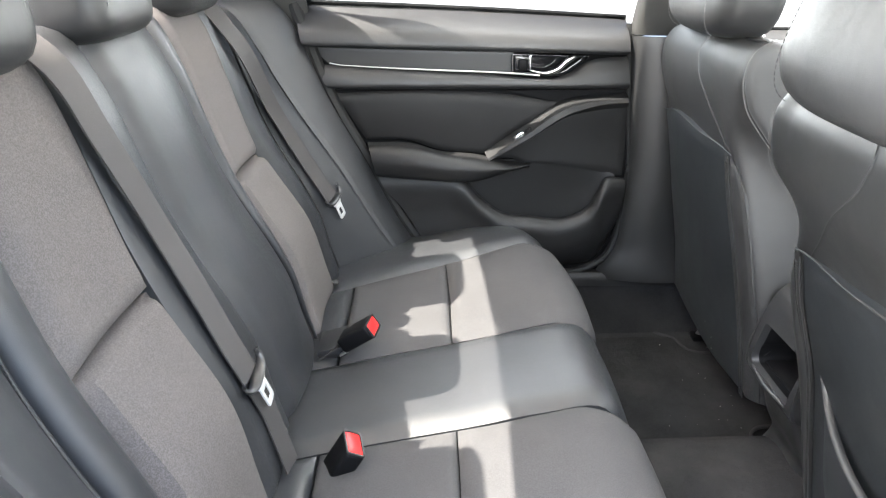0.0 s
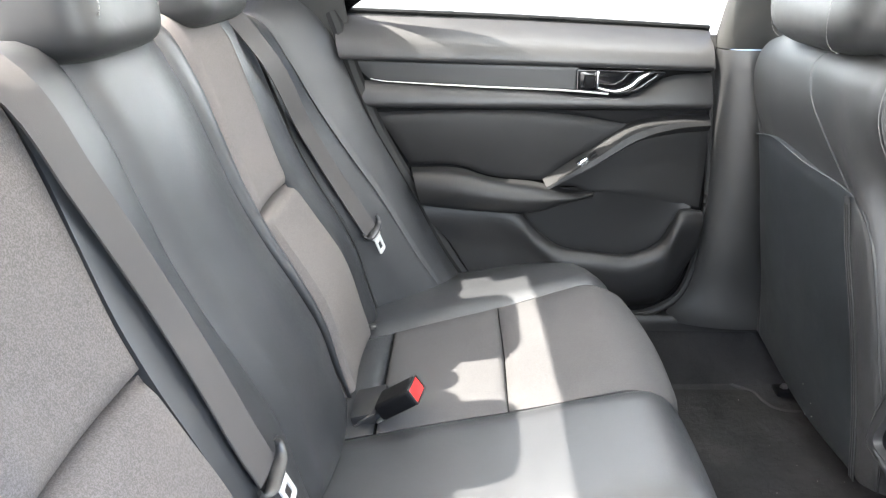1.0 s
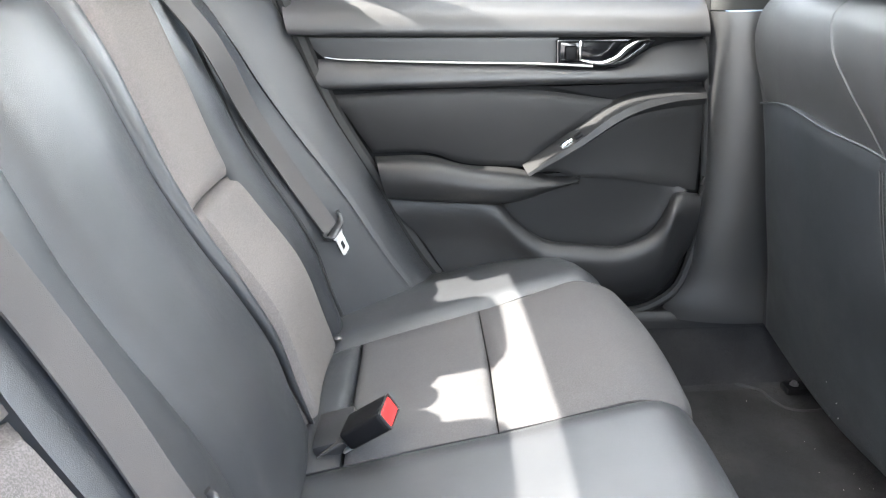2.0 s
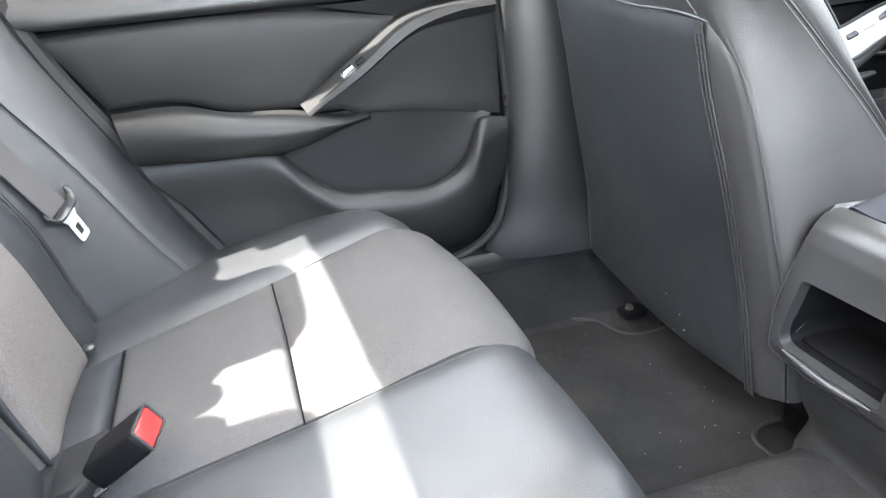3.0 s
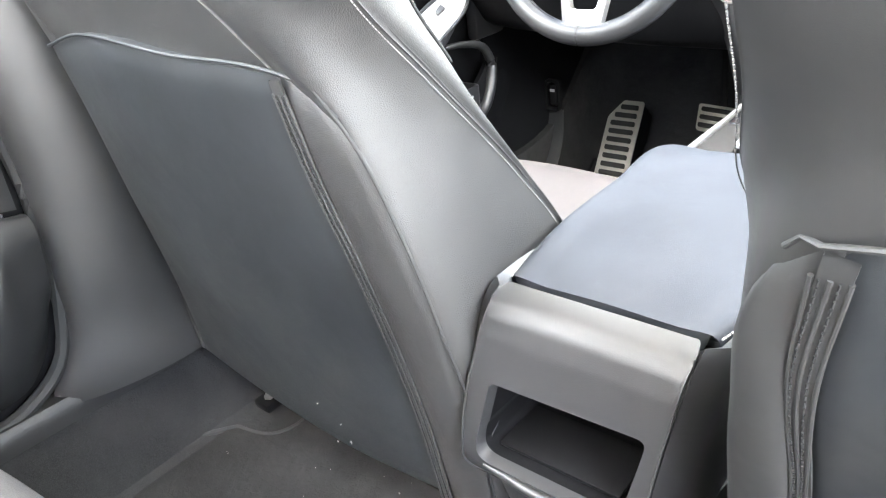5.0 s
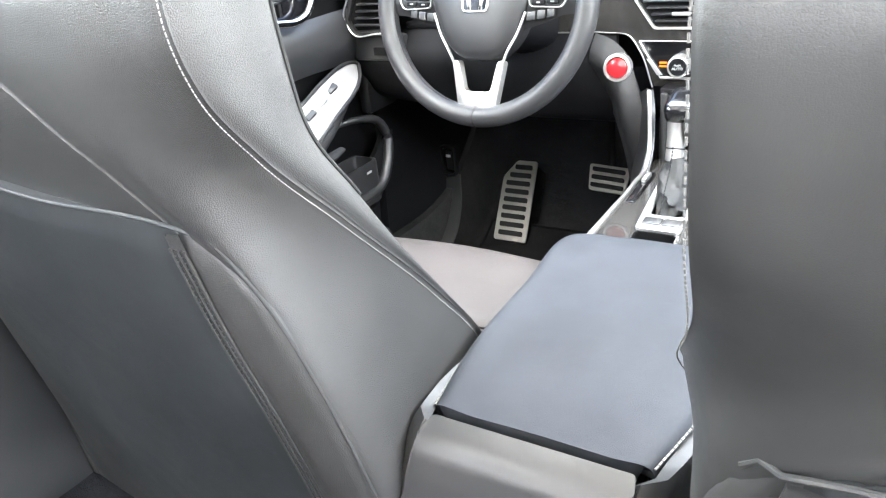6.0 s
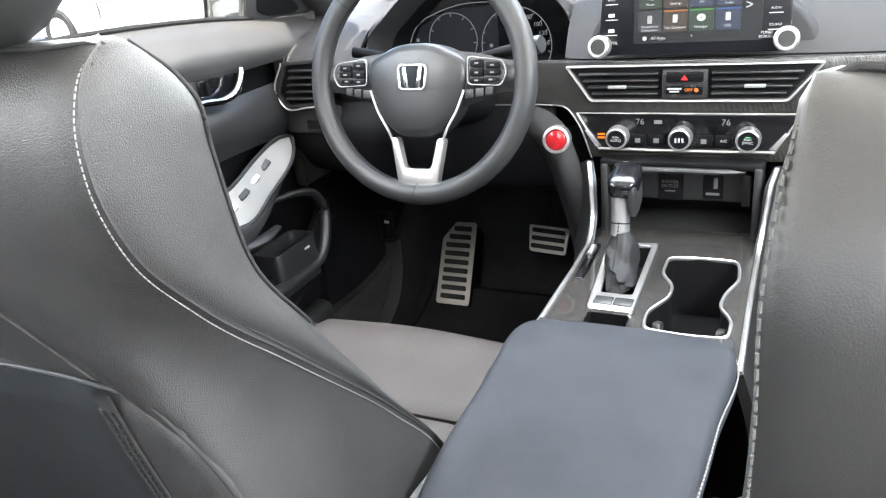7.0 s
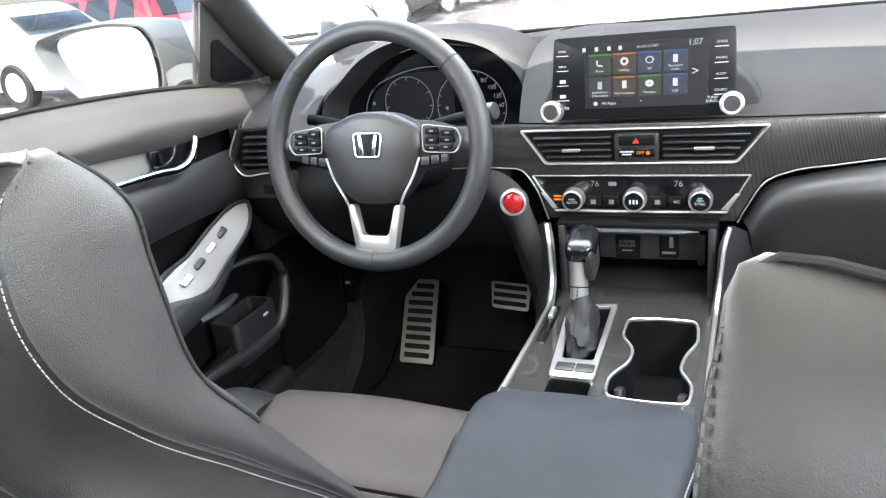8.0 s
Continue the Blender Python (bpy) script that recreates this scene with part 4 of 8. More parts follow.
# padded bolster
door_skin("bolster", [[(0.085, 0.712, 0.54), (0.2, 0.71, 0.533), (0.25, 0.708, 0.515), (0.375, 0.706, 0.50)], [(0.065, 0.706, 0.575), (0.2, 0.704, 0.567), (0.32, 0.702, 0.555), (0.43, 0.702, 0.545)], [(0.04, 0.702, 0.62), (0.2, 0.699, 0.615), (0.38, 0.699, 0.605), (0.50, 0.70, 0.585)], [(0.022, 0.702, 0.645), (0.2, 0.70, 0.645), (0.4, 0.70, 0.636), (0.555, 0.703, 0.616)], [(0.02, 0.706, 0.657), (0.2, 0.703, 0.659), (0.4, 0.702, 0.648), (0.562, 0.704, 0.62)]], DOOR_PAD, "padded black leatherette bolster", nv=20, puff=0.003)
door_skin("upper_corner", [[(0.565, 0.712, 0.618), (0.64, 0.712, 0.632), (0.716, 0.712, 0.637)], [(0.42, 0.712, 0.652), (0.56, 0.712, 0.65), (0.716, 0.712, 0.65)]], PLASTIC_DARK_AND_SHADE, "dark recessed corner", sink=0.0)
# armrest
door_skin("armrest", [[(0.116, 0.712, 0.455), (0.2, 0.71, 0.450), (0.28, 0.708, 0.444), (0.33, 0.706, 0.438), (0.42, 0.706, 0.452), (0.48, 0.706, 0.466)], [(0.110, 0.67, 0.462), (0.2, 0.655, 0.456), (0.28, 0.648, 0.452), (0.34, 0.65, 0.450), (0.42, 0.665, 0.464), (0.478, 0.69, 0.469)], [(0.10, 0.66, 0.505), (0.2, 0.638, 0.50), (0.28, 0.632, 0.49), (0.35, 0.638, 0.482), (0.42, 0.655, 0.474), (0.478, 0.688, 0.472)], [(0.095, 0.67, 0.528), (0.2, 0.65, 0.524), (0.28, 0.645, 0.508), (0.35, 0.65, 0.495), (0.42, 0.665, 0.48), (0.48, 0.69, 0.474)], [(0.088, 0.71, 0.535), (0.2, 0.708, 0.53), (0.25, 0.706, 0.514), (0.36, 0.704, 0.499), (0.42, 0.704, 0.483), (0.485, 0.706, 0.475)]], DOOR_PLASTIC, "soft black armrest", nv=22, nu=40, sink=0.0)
# slanted switch wedge
w_low = [(0.383, 0.69, 0.487), (0.47, 0.672, 0.538), (0.575, 0.668, 0.598), (0.64, 0.676, 0.608), (0.712, 0.69, 0.610)]
w_edge = [(0.381, 0.672, 0.491), (0.468, 0.659, 0.543), (0.572, 0.656, 0.606), (0.637, 0.667, 0.620), (0.712, 0.684, 0.622)]
w_in = [(0.378, 0.674, 0.496), (0.465, 0.663, 0.553), (0.565, 0.661, 0.617), (0.632, 0.673, 0.630), (0.712, 0.688, 0.632)]
w_wall = [(0.372, 0.708, 0.506), (0.458, 0.708, 0.564), (0.558, 0.708, 0.627), (0.63, 0.71, 0.638), (0.712, 0.71, 0.641)]
door_skin("switch_ledge", [w_in, w_wall], DOOR_PLASTIC, "slanted flat switch ledge", nv=8, nu=40, sink=0.0, thick=0.004)
door_skin("ledge_edge", [w_low, w_edge], DOOR_PLASTIC, "bevelled ledge edge", nv=6, nu=40, sink=0.0, thick=0.003)
door_skin("ledge_nose", [w_edge, w_in], DOOR_PLASTIC, "", nv=6, nu=40, sink=0.0, thick=0.003)
part("switch_plate", ribbon([(0.40, 0.684, 0.514), (0.47, 0.676, 0.5595), (0.556, 0.675, 0.614)], 0.022, (0, 1, 0.25), 0.0012), DOOR_PLASTIC, door, "dull grey switch plate")
part("window_switch", box((0.026, 0.014, 0.012), (0.452, 0.676, 0.5505), 0.003, 2, (0, -33, 0)), CHROME, door, "bright window switch")
part("switch_recess", box((0.016, 0.016, 0.008), (0.474, 0.676, 0.564), 0.002, 2, (0, -33, 0)), PLASTIC_DARK_AND_SHADE, door, "black switch recess")
# flat panel under the wedge and the storage pocket
door_skin("recess_panel", [[(0.47, 0.714, 0.472), (0.56, 0.71, 0.466), (0.66, 0.708, 0.446), (0.714, 0.706, 0.436)], [(0.45, 0.713, 0.482), (0.56, 0.709, 0.52), (0.66, 0.706, 0.53), (0.716, 0.705, 0.53)], [(0.39, 0.71, 0.488), (0.58, 0.703, 0.598), (0.64, 0.70, 0.608), (0.714, 0.70, 0.61)]], DOOR_PLASTIC, "smooth black recessed panel", sink=0.002, rad=0.006)
door_skin("pocket_back", [[(0.33, 0.728, 0.30), (0.5, 0.73, 0.295), (0.60, 0.728, 0.305), (0.648, 0.712, 0.34), (0.66, 0.685, 0.40)], [(0.30, 0.726, 0.39), (0.5, 0.729, 0.39), (0.61, 0.726, 0.39), (0.66, 0.71, 0.40), (0.676, 0.69, 0.42)], [(0.28, 0.722, 0.475), (0.5, 0.722, 0.478), (0.63, 0.718, 0.462), (0.68, 0.708, 0.446), (0.695, 0.70, 0.44)]], DOOR_PLASTIC, "dark bowl-shaped pocket lining", sink=0.0, nu=40)
lip = [(0.112, 0.468), (0.2, 0.466), (0.275, 0.461), (0.315, 0.445), (0.36, 0.395), (0.41, 0.356), (0.49, 0.342), (0.57, 0.335), (0.625, 0.36), (0.655, 0.41), (0.668, 0.435), (0.716, 0.432)]
foot = [(0.265, 0.20), (0.3, 0.197), (0.34, 0.195), (0.37, 0.194), (0.41, 0.194), (0.45, 0.194), (0.5, 0.194), (0.55, 0.194), (0.6, 0.196), (0.645, 0.205), (0.675, 0.235), (0.705, 0.30)]
mids = [(0.6 * a[0] + 0.4 * b[0], 0.6 * a[1] + 0.4 * b[1]) for a, b in zip(lip, foot)]
mid2 = [(0.25 * a[0] + 0.75 * b[0], 0.25 * a[1] + 0.75 * b[1]) for a, b in zip(lip, foot)]
yin = [0.0, 0.004, 0.008, 0.014, 0.02, 0.026, 0.03, 0.03, 0.03, 0.03, 0.022, 0.012]
door_skin("lower_panel", [[(x, 0.712, z) for x, z in foot], [(x, 0.69 - 0.4 * k, z) for (x, z), k in zip(mid2, yin)], [(x, 0.688 - k, z) for (x, z), k in zip(mids, yin)], [(x, 0.69 - k, z - 0.008) for (x, z), k in zip(lip, yin)], [(x, 0.697 - k, z) for (x, z), k in zip(lip, yin)], [(x, 0.71 - 0.6 * k, z - 0.001) for (x, z), k in zip(lip, yin)]], DOOR_PLASTIC, "black lower door panel with a pocket lip", nu=60, nv=26, sink=0.0, thick=0.01)

# ---- front seats ----
def car_seat(side, label, shift=(0.0, 0.0, 0.0, 0.0, 0.0), dys=(0.0, 0.0, 0.0), dz=0.0):
    fl = side > 0
    seat = thing("car_seat", label, "car seat", (1.1, side * 0.38, 0.0), group="front seats")

    dy = dys
    hide = LEATHER_SEAT if fl else LEATHER_SMOOTH

    def crown(x, y, z):
        """How far the top of the backrest lies lower, and falls away towards the front."""
        if z < 0.74:
            return 0.0
        low = np.interp(z, [0.78, 0.84], [0.0, 0.010]) if fl else np.interp(z, [0.74, 0.84], [0.0, 0.017]) * np.interp(y, [0.13, 0.2], [0.35, 1.0])
        return float(low + (0.25 if fl else 0.7) * max(0.0, x - 0.772) * np.interp(z, [0.79, 0.82], [0.0, 1.0]))

    def waist(y, z):
        """The passenger backrest's inner flank is straighter than the driver's."""
        if fl:
            return 0.0
        return float(np.interp(z, [0.28, 0.38, 0.45, 0.51, 0.56, 0.61, 0.66, 0.70, 0.74, 0.78, 0.81, 0.83], [-0.030, -0.022, -0.017, -0.008, 0.005, 0.003, -0.010, -0.013, -0.005, 0.000, 0.002, 0.000]) * np.interp(y, [0.20, 0.33], [1.0, 0.0]))

    def s(pts):
        return [(x + np.interp(z, [0.15, 0.41, 0.62, 0.71, 0.80], shift), side * y + np.interp(z, [0.30, 0.66, 0.76], dy) + waist(y, z), z + dz * min(1, max(0, z - 0.1) / 0.3) - crown(x, y, z)) for x, y, z in pts]
    dx, dy_low = shift[4], dys[0]

    def over(pts):
        """The pocket's place: on the passenger seat it lies nearer to the console."""
        k = 0.0 if fl else 1.0
        return s([(x - 0.002 + k * np.interp(z, [0.55, 0.59, 0.63], [0.0, 0.003, 0.009]) * np.interp(y, [0.178, 0.198], [1.0, 0.0]), y - k * np.interp(y, [0.11, 0.15, 0.195, 0.25, 0.42], [0.0, 0.010, 0.034, 0.030, 0.0]) + k * np.interp(z, [0.30, 0.62], [-0.008, 0.011]) * np.interp(y, [0.13, 0.165, 0.22, 0.33], [0.0, 1.0, 1.0, 0.0]), z - k * 0.012) for x, y, z in pts])

    def panel(name, curves, mat, lab="", nu=30, nv=20, flip=not fl, place=None, **kw):
        return part(name, skin([(place or s)(c) for c in curves], nu=nu, nv=nv, flip=flip, **kw), mat, seat, lab)

    # curves run upwards; they go from the inner side (towards the console) outwards
    seam_low = [(0.846, 0.168, 0.150), (0.822, 0.166, 0.30), (0.797, 0.180, 0.45), (0.778, 0.197, 0.56), (0.768, 0.203, 0.628)]
    pipe = [(0.852, 0.112, 0.17), (0.83, 0.105, 0.3), (0.806, 0.108, 0.40), (0.788, 0.124, 0.51), (0.775, 0.148, 0.59), (0.77, 0.17, 0.622), (0.769, 0.20, 0.632)]
    panel("map_pocket", [seam_low, [(0.839, 0.33, 0.147), (0.812, 0.33, 0.3), (0.786, 0.33, 0.45), (0.768, 0.33, 0.57), (0.758, 0.33, 0.637)], [(0.847, 0.50, 0.150), (0.818, 0.50, 0.3), (0.79, 0.49, 0.45), (0.768, 0.48, 0.57), (0.757, 0.475, 0.648)], [(0.857, 0.646, 0.158), (0.835, 0.62, 0.3), (0.805, 0.60, 0.45), (0.782, 0.585, 0.57), (0.768, 0.578, 0.627)]], LEATHER_BACK, "dusty black leatherette map pocket", nu=40, nv=30, puff=0.004, sink=0.004, rad=0.010, place=over)
    part("pocket_hem", tube(over(([(0.774, 0.155, 0.602), (0.769, 0.186, 0.628)] if fl else [(0.7665, 0.169, 0.6225), (0.7635, 0.179, 0.6300), (0.7640, 0.192, 0.6305)]) + [ (0.766, 0.21, 0.6335), (0.757, 0.33, 0.640), (0.756, 0.475, 0.649), (0.768, 0.577, 0.630)]), 0.0016, n=8), LEATHER_BACK if fl else hide, seat, "rolled pocket edge")
    part("seam_band", ribbon(over([(x - 0.0040, y + 0.001, z) for x, y, z in seam_low]), 0.013, (0, 1, 0.1), 0.0010), hide, seat, "flat double-stitched seam band")
    run = seam_low[:-1] + [(0.7695, 0.202, 0.617)]
    for off in (-0.0068, 0.0, 0.0070):
        part("seam_cord", tube(over([(x - 0.0046, y + 0.001 + off, z) for x, y, z in run]), 0.0013, n=8, samples=50), hide, seat, "thin rolled seam cord")
    if fl:
        part("strip_piping", tube(over([(x - 0.0005, y - 0.001, z) for x, y, z in pipe[:-1]]), 0.0014, n=8, samples=60), SEAM, seat, "dark piping beside the strip")
    panel("side_strip", [[(0.85, 0.117, 0.165), (0.829, 0.110, 0.3), (0.806, 0.113, 0.40), (0.787, 0.129, 0.51)] + ([(0.774, 0.152, 0.59), (0.769, 0.18, 0.626)] if fl else [(0.773, 0.152, 0.592), (0.769, 0.168, 0.624)]), [(0.843, 0.15, 0.155), (0.818, 0.145, 0.3), (0.796, 0.153, 0.42), (0.779, 0.17, 0.53), (0.769, 0.188, 0.60), (0.766, 0.196, 0.628)], [(x - 0.001, y + 0.001, z) for x, y, z in seam_low]], hide, "narrow leatherette strip", nv=12, puff=0.003, rad=0.008, sink=0.003, place=over)
    for off in (0.0, -0.007):
        part("seam_stitching", stitches(over([(x - 0.0055, y + 0.0045 + off, z) for x, y, z in run]), 0.005, 0.0036, 0.0006), DARK_THREAD, seat, "dark double stitching")
    # one smooth body: back, side wrap and bolster, cut along the seams
    zs = (0.165, 0.30, 0.40, 0.51, 0.60, 0.66, 0.71, 0.76, 0.80, 0.822, 0.836)
    bx = (0.852, 0.828, 0.811, 0.792, 0.777, 0.760, 0.746, 0.739, 0.742, 0.751, 0.766)
    def column(ys, dx_=0.0, dz_=0.0, xs=bx):
        return [(x + dx_, y, z + dz_) for x, y, z in zip(xs, ys, zs)] + [(0.802, ys[-1], 0.843 + dz_), (0.835, ys[-1], 0.826 + dz_)]
    c0 = column((0.64, 0.62, 0.61, 0.59, 0.582, 0.597, 0.605, 0.605, 0.588, 0.573, 0.556), 0.016, -0.012)
    c1 = column((0.49,) * 11, 0.0, -0.002)
    c2 = column((0.38,) * 11)
    c3 = column((0.15, 0.145, 0.15, 0.165, 0.188, 0.235, 0.282, 0.325, 0.335, 0.322, 0.30), 0, 0, (0.852, 0.829, 0.810, 0.793, 0.777, 0.760, 0.746, 0.739, 0.742, 0.751, 0.766))
    c4 = column((0.119, 0.112, 0.115, 0.130, 0.152, 0.172, 0.188, 0.20, 0.205, 0.21, 0.21), 0, 0, (0.853, 0.832, 0.808, 0.790, 0.777, 0.763, 0.748, 0.738, 0.738, 0.748, 0.770))
    stitch = [(1.07, 0.122, 0.22), (1.05, 0.122, 0.32), (1.016, 0.122, 0.40), (0.948, 0.121, 0.489), (0.839, 0.121, 0.610), (0.775, 0.122, 0.682), (0.745, 0.123, 0.730), (0.738, 0.124, 0.77), (0.741, 0.126, 0.80), (0.755, 0.128, 0.822), (0.775, 0.131, 0.836)]
    tuck = 0.0 if fl else 0.022
    crest = [(1.085, 0.118, 0.22), (1.062, 0.117, 0.32), (1.026, 0.116, 0.392), (0.963, 0.113, 0.486), (0.870, 0.111, 0.610), (0.824, 0.109, 0.678), (0.808, 0.108, 0.722), (0.803, 0.107, 0.757), (0.798, 0.108, 0.788), (0.793, 0.113, 0.816), (0.788, 0.13, 0.8365)]
    crest = [(x - float(np.interp(z, [0.48, 0.58, 0.79, 0.83], [0.004, 0.009, 0.010, 0.004])), y + tuck, z) for x, y, z in crest]
    if fl:
        stitch = [(1.08, 0.134, 0.22), (1.06, 0.134, 0.32), (1.034, 0.134, 0.395), (0.964, 0.135, 0.489), (0.855, 0.135, 0.610), (0.790, 0.135, 0.682), (0.758, 0.135, 0.730), (0.7485, 0.135, 0.772), (0.753, 0.136, 0.805), (0.764, 0.139, 0.825), (0.782, 0.145, 0.838)]
        crest = [(1.105, 0.150, 0.22), (1.085, 0.150, 0.32), (1.046, 0.150, 0.392), (0.981, 0.150, 0.486), (0.896, 0.150, 0.610), (0.851, 0.150, 0.682), (0.844, 0.150, 0.725), (0.841, 0.150, 0.757), (0.839, 0.151, 0.790), (0.836, 0.156, 0.822), (0.818, 0.168, 0.8440)]
    c5 = stitch + ([(0.80, 0.165, 0.845), (0.835, 0.21, 0.832)] if fl else [(0.795, 0.155, 0.843), (0.83, 0.20, 0.830)])
    flank = [tuple((np.array(a) * 0.5 + np.array(b) * 0.5) + V(0, -0.006 * np.interp(b[2], [0.5, 0.66], [1, 0]), 0)) for a, b in zip(c4, c5)]
    c6 = [tuple((np.array(a) + np.array(b)) / 2 + V(0, -0.008 if fl else -0.003, 0)) for a, b in zip(stitch, crest)] + ([(0.81, 0.175, 0.845), (0.838, 0.22, 0.832)] if fl else [(0.80, 0.16, 0.843), (0.83, 0.21, 0.830)])
    c7 = crest + ([(0.826, 0.185, 0.8470), (0.842, 0.23, 0.833)] if fl else [(0.806, 0.165, 0.8425), (0.832, 0.22, 0.829)])
    c8 = [(x + 0.010, y + 0.013, z - 0.001) for x, y, z in crest] + ([(0.832, 0.195, 0.845), (0.844, 0.24, 0.832)] if fl else [(0.81, 0.172, 0.841), (0.834, 0.23, 0.828)])
    c9 = [(x + 0.035 - (0.015 if z > 0.81 else 0), y + 0.05, z - 0.010) for x, y, z in crest] + ([(0.832, 0.215, 0.838), (0.844, 0.25, 0.828)] if fl else [(0.817, 0.20, 0.836), (0.836, 0.24, 0.826)])
    c10 = [(x + 0.045, y + 0.12, z - 0.035) for x, y, z in crest] + [(0.832, 0.25, 0.82), (0.84, 0.26, 0.815)]
    back_bm, wrap_bm, bolster_bm = quilt([s(c) for c in (c0, c1, c2, c3, c4, flank, c5, c6, c7, c8, c9, c10)], (0, 3, 6, 11), flip=not fl)
    part("upper_back", back_bm, hide, seat, "black leatherette upper back", sharp=60)
    part("side_wrap", wrap_bm, hide, seat, "grained black leatherette side", sharp=60)
    part("side_bolster", bolster_bm, hide, seat, "raised grained leatherette bolster", sharp=60)
    part("stitching", stitches(s([(x - 0.0042, y - 0.0012, z - 0.0025) for x, y, z in stitch]), 0.0036, 0.0024, 0.00045), THREAD if fl else GREY_THREAD, seat, "pale contrast stitching")
    if fl:
        lip = [tuple(V(*a) + (V(*b) - V(*a)) * min(1.0, 0.0055 / np.linalg.norm(V(*b) - V(*a))) + V(-0.001, -0.0012, 0)) for a, b in zip(stitch, crest)]
        part("seam_piping", tube(s(lip), 0.0017, n=8, samples=80), SEAM, seat)
        part("crest_piping", tube(s([(x + 0.001, y - 0.0005, z) for x, y, z in crest[4:]]), 0.0016, n=8, samples=60), SEAM, seat, "dark piping along the bolster edge")
    top_line = ([(0.766, 0.140, 0.826), (0.782, 0.147, 0.838)] if fl else [(0.757, 0.128, 0.822), (0.775, 0.133, 0.836)]) + [(0.771, 0.17, 0.8365), (0.77, 0.21, 0.8365), (0.766, 0.30, 0.8365), (0.766, 0.38, 0.8365), (0.767, 0.49, 0.835)]
    part("top_piping", tube(s(top_line), 0.0013, n=8, samples=40), SEAM, seat)
    # front face and outer side that close the backrest
    panel("front_face", [[(1.12, 0.6, 0.3), (0.98, 0.6, 0.5), (0.86, 0.58, 0.70), (0.835, 0.54, 0.80)], [(1.05, 0.4, 0.3), (0.93, 0.4, 0.5), (0.83, 0.4, 0.70), (0.825, 0.4, 0.805)], [(1.08, 0.2, 0.3), (0.95, 0.2, 0.5), (0.85, 0.2, 0.70), (0.825, 0.22, 0.80)]], CLOTH_BRIGHTENED, "grey cloth backrest face", sink=0.004)
    panel("outer_side", [[(0.85, 0.64, 0.17), (0.83, 0.62, 0.35), (0.78, 0.59, 0.6), (0.765, 0.605, 0.72), (0.79, 0.565, 0.82)], [(0.96, 0.65, 0.2), (0.92, 0.64, 0.4), (0.84, 0.62, 0.6), (0.82, 0.61, 0.72), (0.81, 0.57, 0.82)], [(1.12, 0.6, 0.3), (1.03, 0.6, 0.45), (0.92, 0.6, 0.6), (0.86, 0.58, 0.72), (0.82, 0.54, 0.83)]], LEATHER, "black leatherette outer side", sink=0.002)
    # cushion
    cz = 0.30
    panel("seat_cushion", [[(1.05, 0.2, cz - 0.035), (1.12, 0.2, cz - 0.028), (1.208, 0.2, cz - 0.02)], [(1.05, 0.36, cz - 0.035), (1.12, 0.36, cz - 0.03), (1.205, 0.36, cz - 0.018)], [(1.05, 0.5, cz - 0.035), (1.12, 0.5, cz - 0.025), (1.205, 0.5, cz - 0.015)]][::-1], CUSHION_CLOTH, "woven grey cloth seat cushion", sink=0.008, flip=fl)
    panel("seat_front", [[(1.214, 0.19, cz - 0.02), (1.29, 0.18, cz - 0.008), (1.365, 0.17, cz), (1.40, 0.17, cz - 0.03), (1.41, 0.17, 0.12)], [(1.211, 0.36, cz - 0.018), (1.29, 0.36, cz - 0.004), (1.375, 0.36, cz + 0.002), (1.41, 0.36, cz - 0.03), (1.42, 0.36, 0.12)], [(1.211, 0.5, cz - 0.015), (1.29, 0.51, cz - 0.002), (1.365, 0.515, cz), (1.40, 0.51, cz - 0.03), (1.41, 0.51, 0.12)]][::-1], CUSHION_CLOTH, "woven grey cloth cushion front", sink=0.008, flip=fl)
    for y0, y1, y2 in ((0.505, 0.57, 0.62), (0.195, 0.165, 0.135)):
        rows = [[(1.05, y, cz - 0.02 + h), (1.2, y, cz + h), (1.33, y, cz + 0.012 + h * 0.5), (1.385, y, cz - 0.03), (1.39, y, 0.12)] for y, h in ((y0, -0.012), (y1, 0.012), (y2, -0.04), (y2, -0.2))]
        panel("cushion_bolster", rows if y0 < 0.3 else rows[::-1], LEATHER, "black leatherette cushion edge", sink=0.004, flip=fl)
    part("cushion_base", box((0.36, 0.46, 0.15), (1.21 + shift[0], side * 0.38 + dy_low, 0.155), 0.03, 3), PLASTIC_DARK_AND_SHADE, seat, "dark seat base")
    part("rail", box((0.55, 0.05, 0.05), (1.24, side * 0.22 + dy_low, 0.027), 0.006), PLASTIC_DARK_AND_SHADE, seat, "black seat rail")
    part("rail", box((0.55, 0.05, 0.05), (1.24, side * 0.56 + dy_low, 0.027), 0.006), PLASTIC_DARK_AND_SHADE, seat, "black seat rail")
    if side < 0:
        lip = [(0.795, 0.190, 0.455), (0.783, 0.235, 0.420), (0.768, 0.31, 0.402), (0.758, 0.41, 0.393), (0.764, 0.51, 0.396), (0.80, 0.59, 0.415)]
        bag = [lip, [(0.808, 0.186, 0.36), (0.786, 0.245, 0.33), (0.772, 0.33, 0.32), (0.766, 0.42, 0.315), (0.776, 0.52, 0.32), (0.815, 0.60, 0.34)], [(0.845, 0.18, 0.165), (0.834, 0.25, 0.158), (0.830, 0.33, 0.156), (0.830, 0.42, 0.156), (0.837, 0.52, 0.16), (0.854, 0.62, 0.168)]]
        part("pocket_lip", tube(s(lip), 0.0055, n=10, samples=50, flat=0.8), hide, seat, "thick rolled edge of the sagging pocket")
        part("sagging_pocket", skin([s(c) for c in bag], nu=24, nv=24, sink=0.0, thick=0.006, flip=not fl), LEATHER_BACK, seat, "sagging open lower pocket")
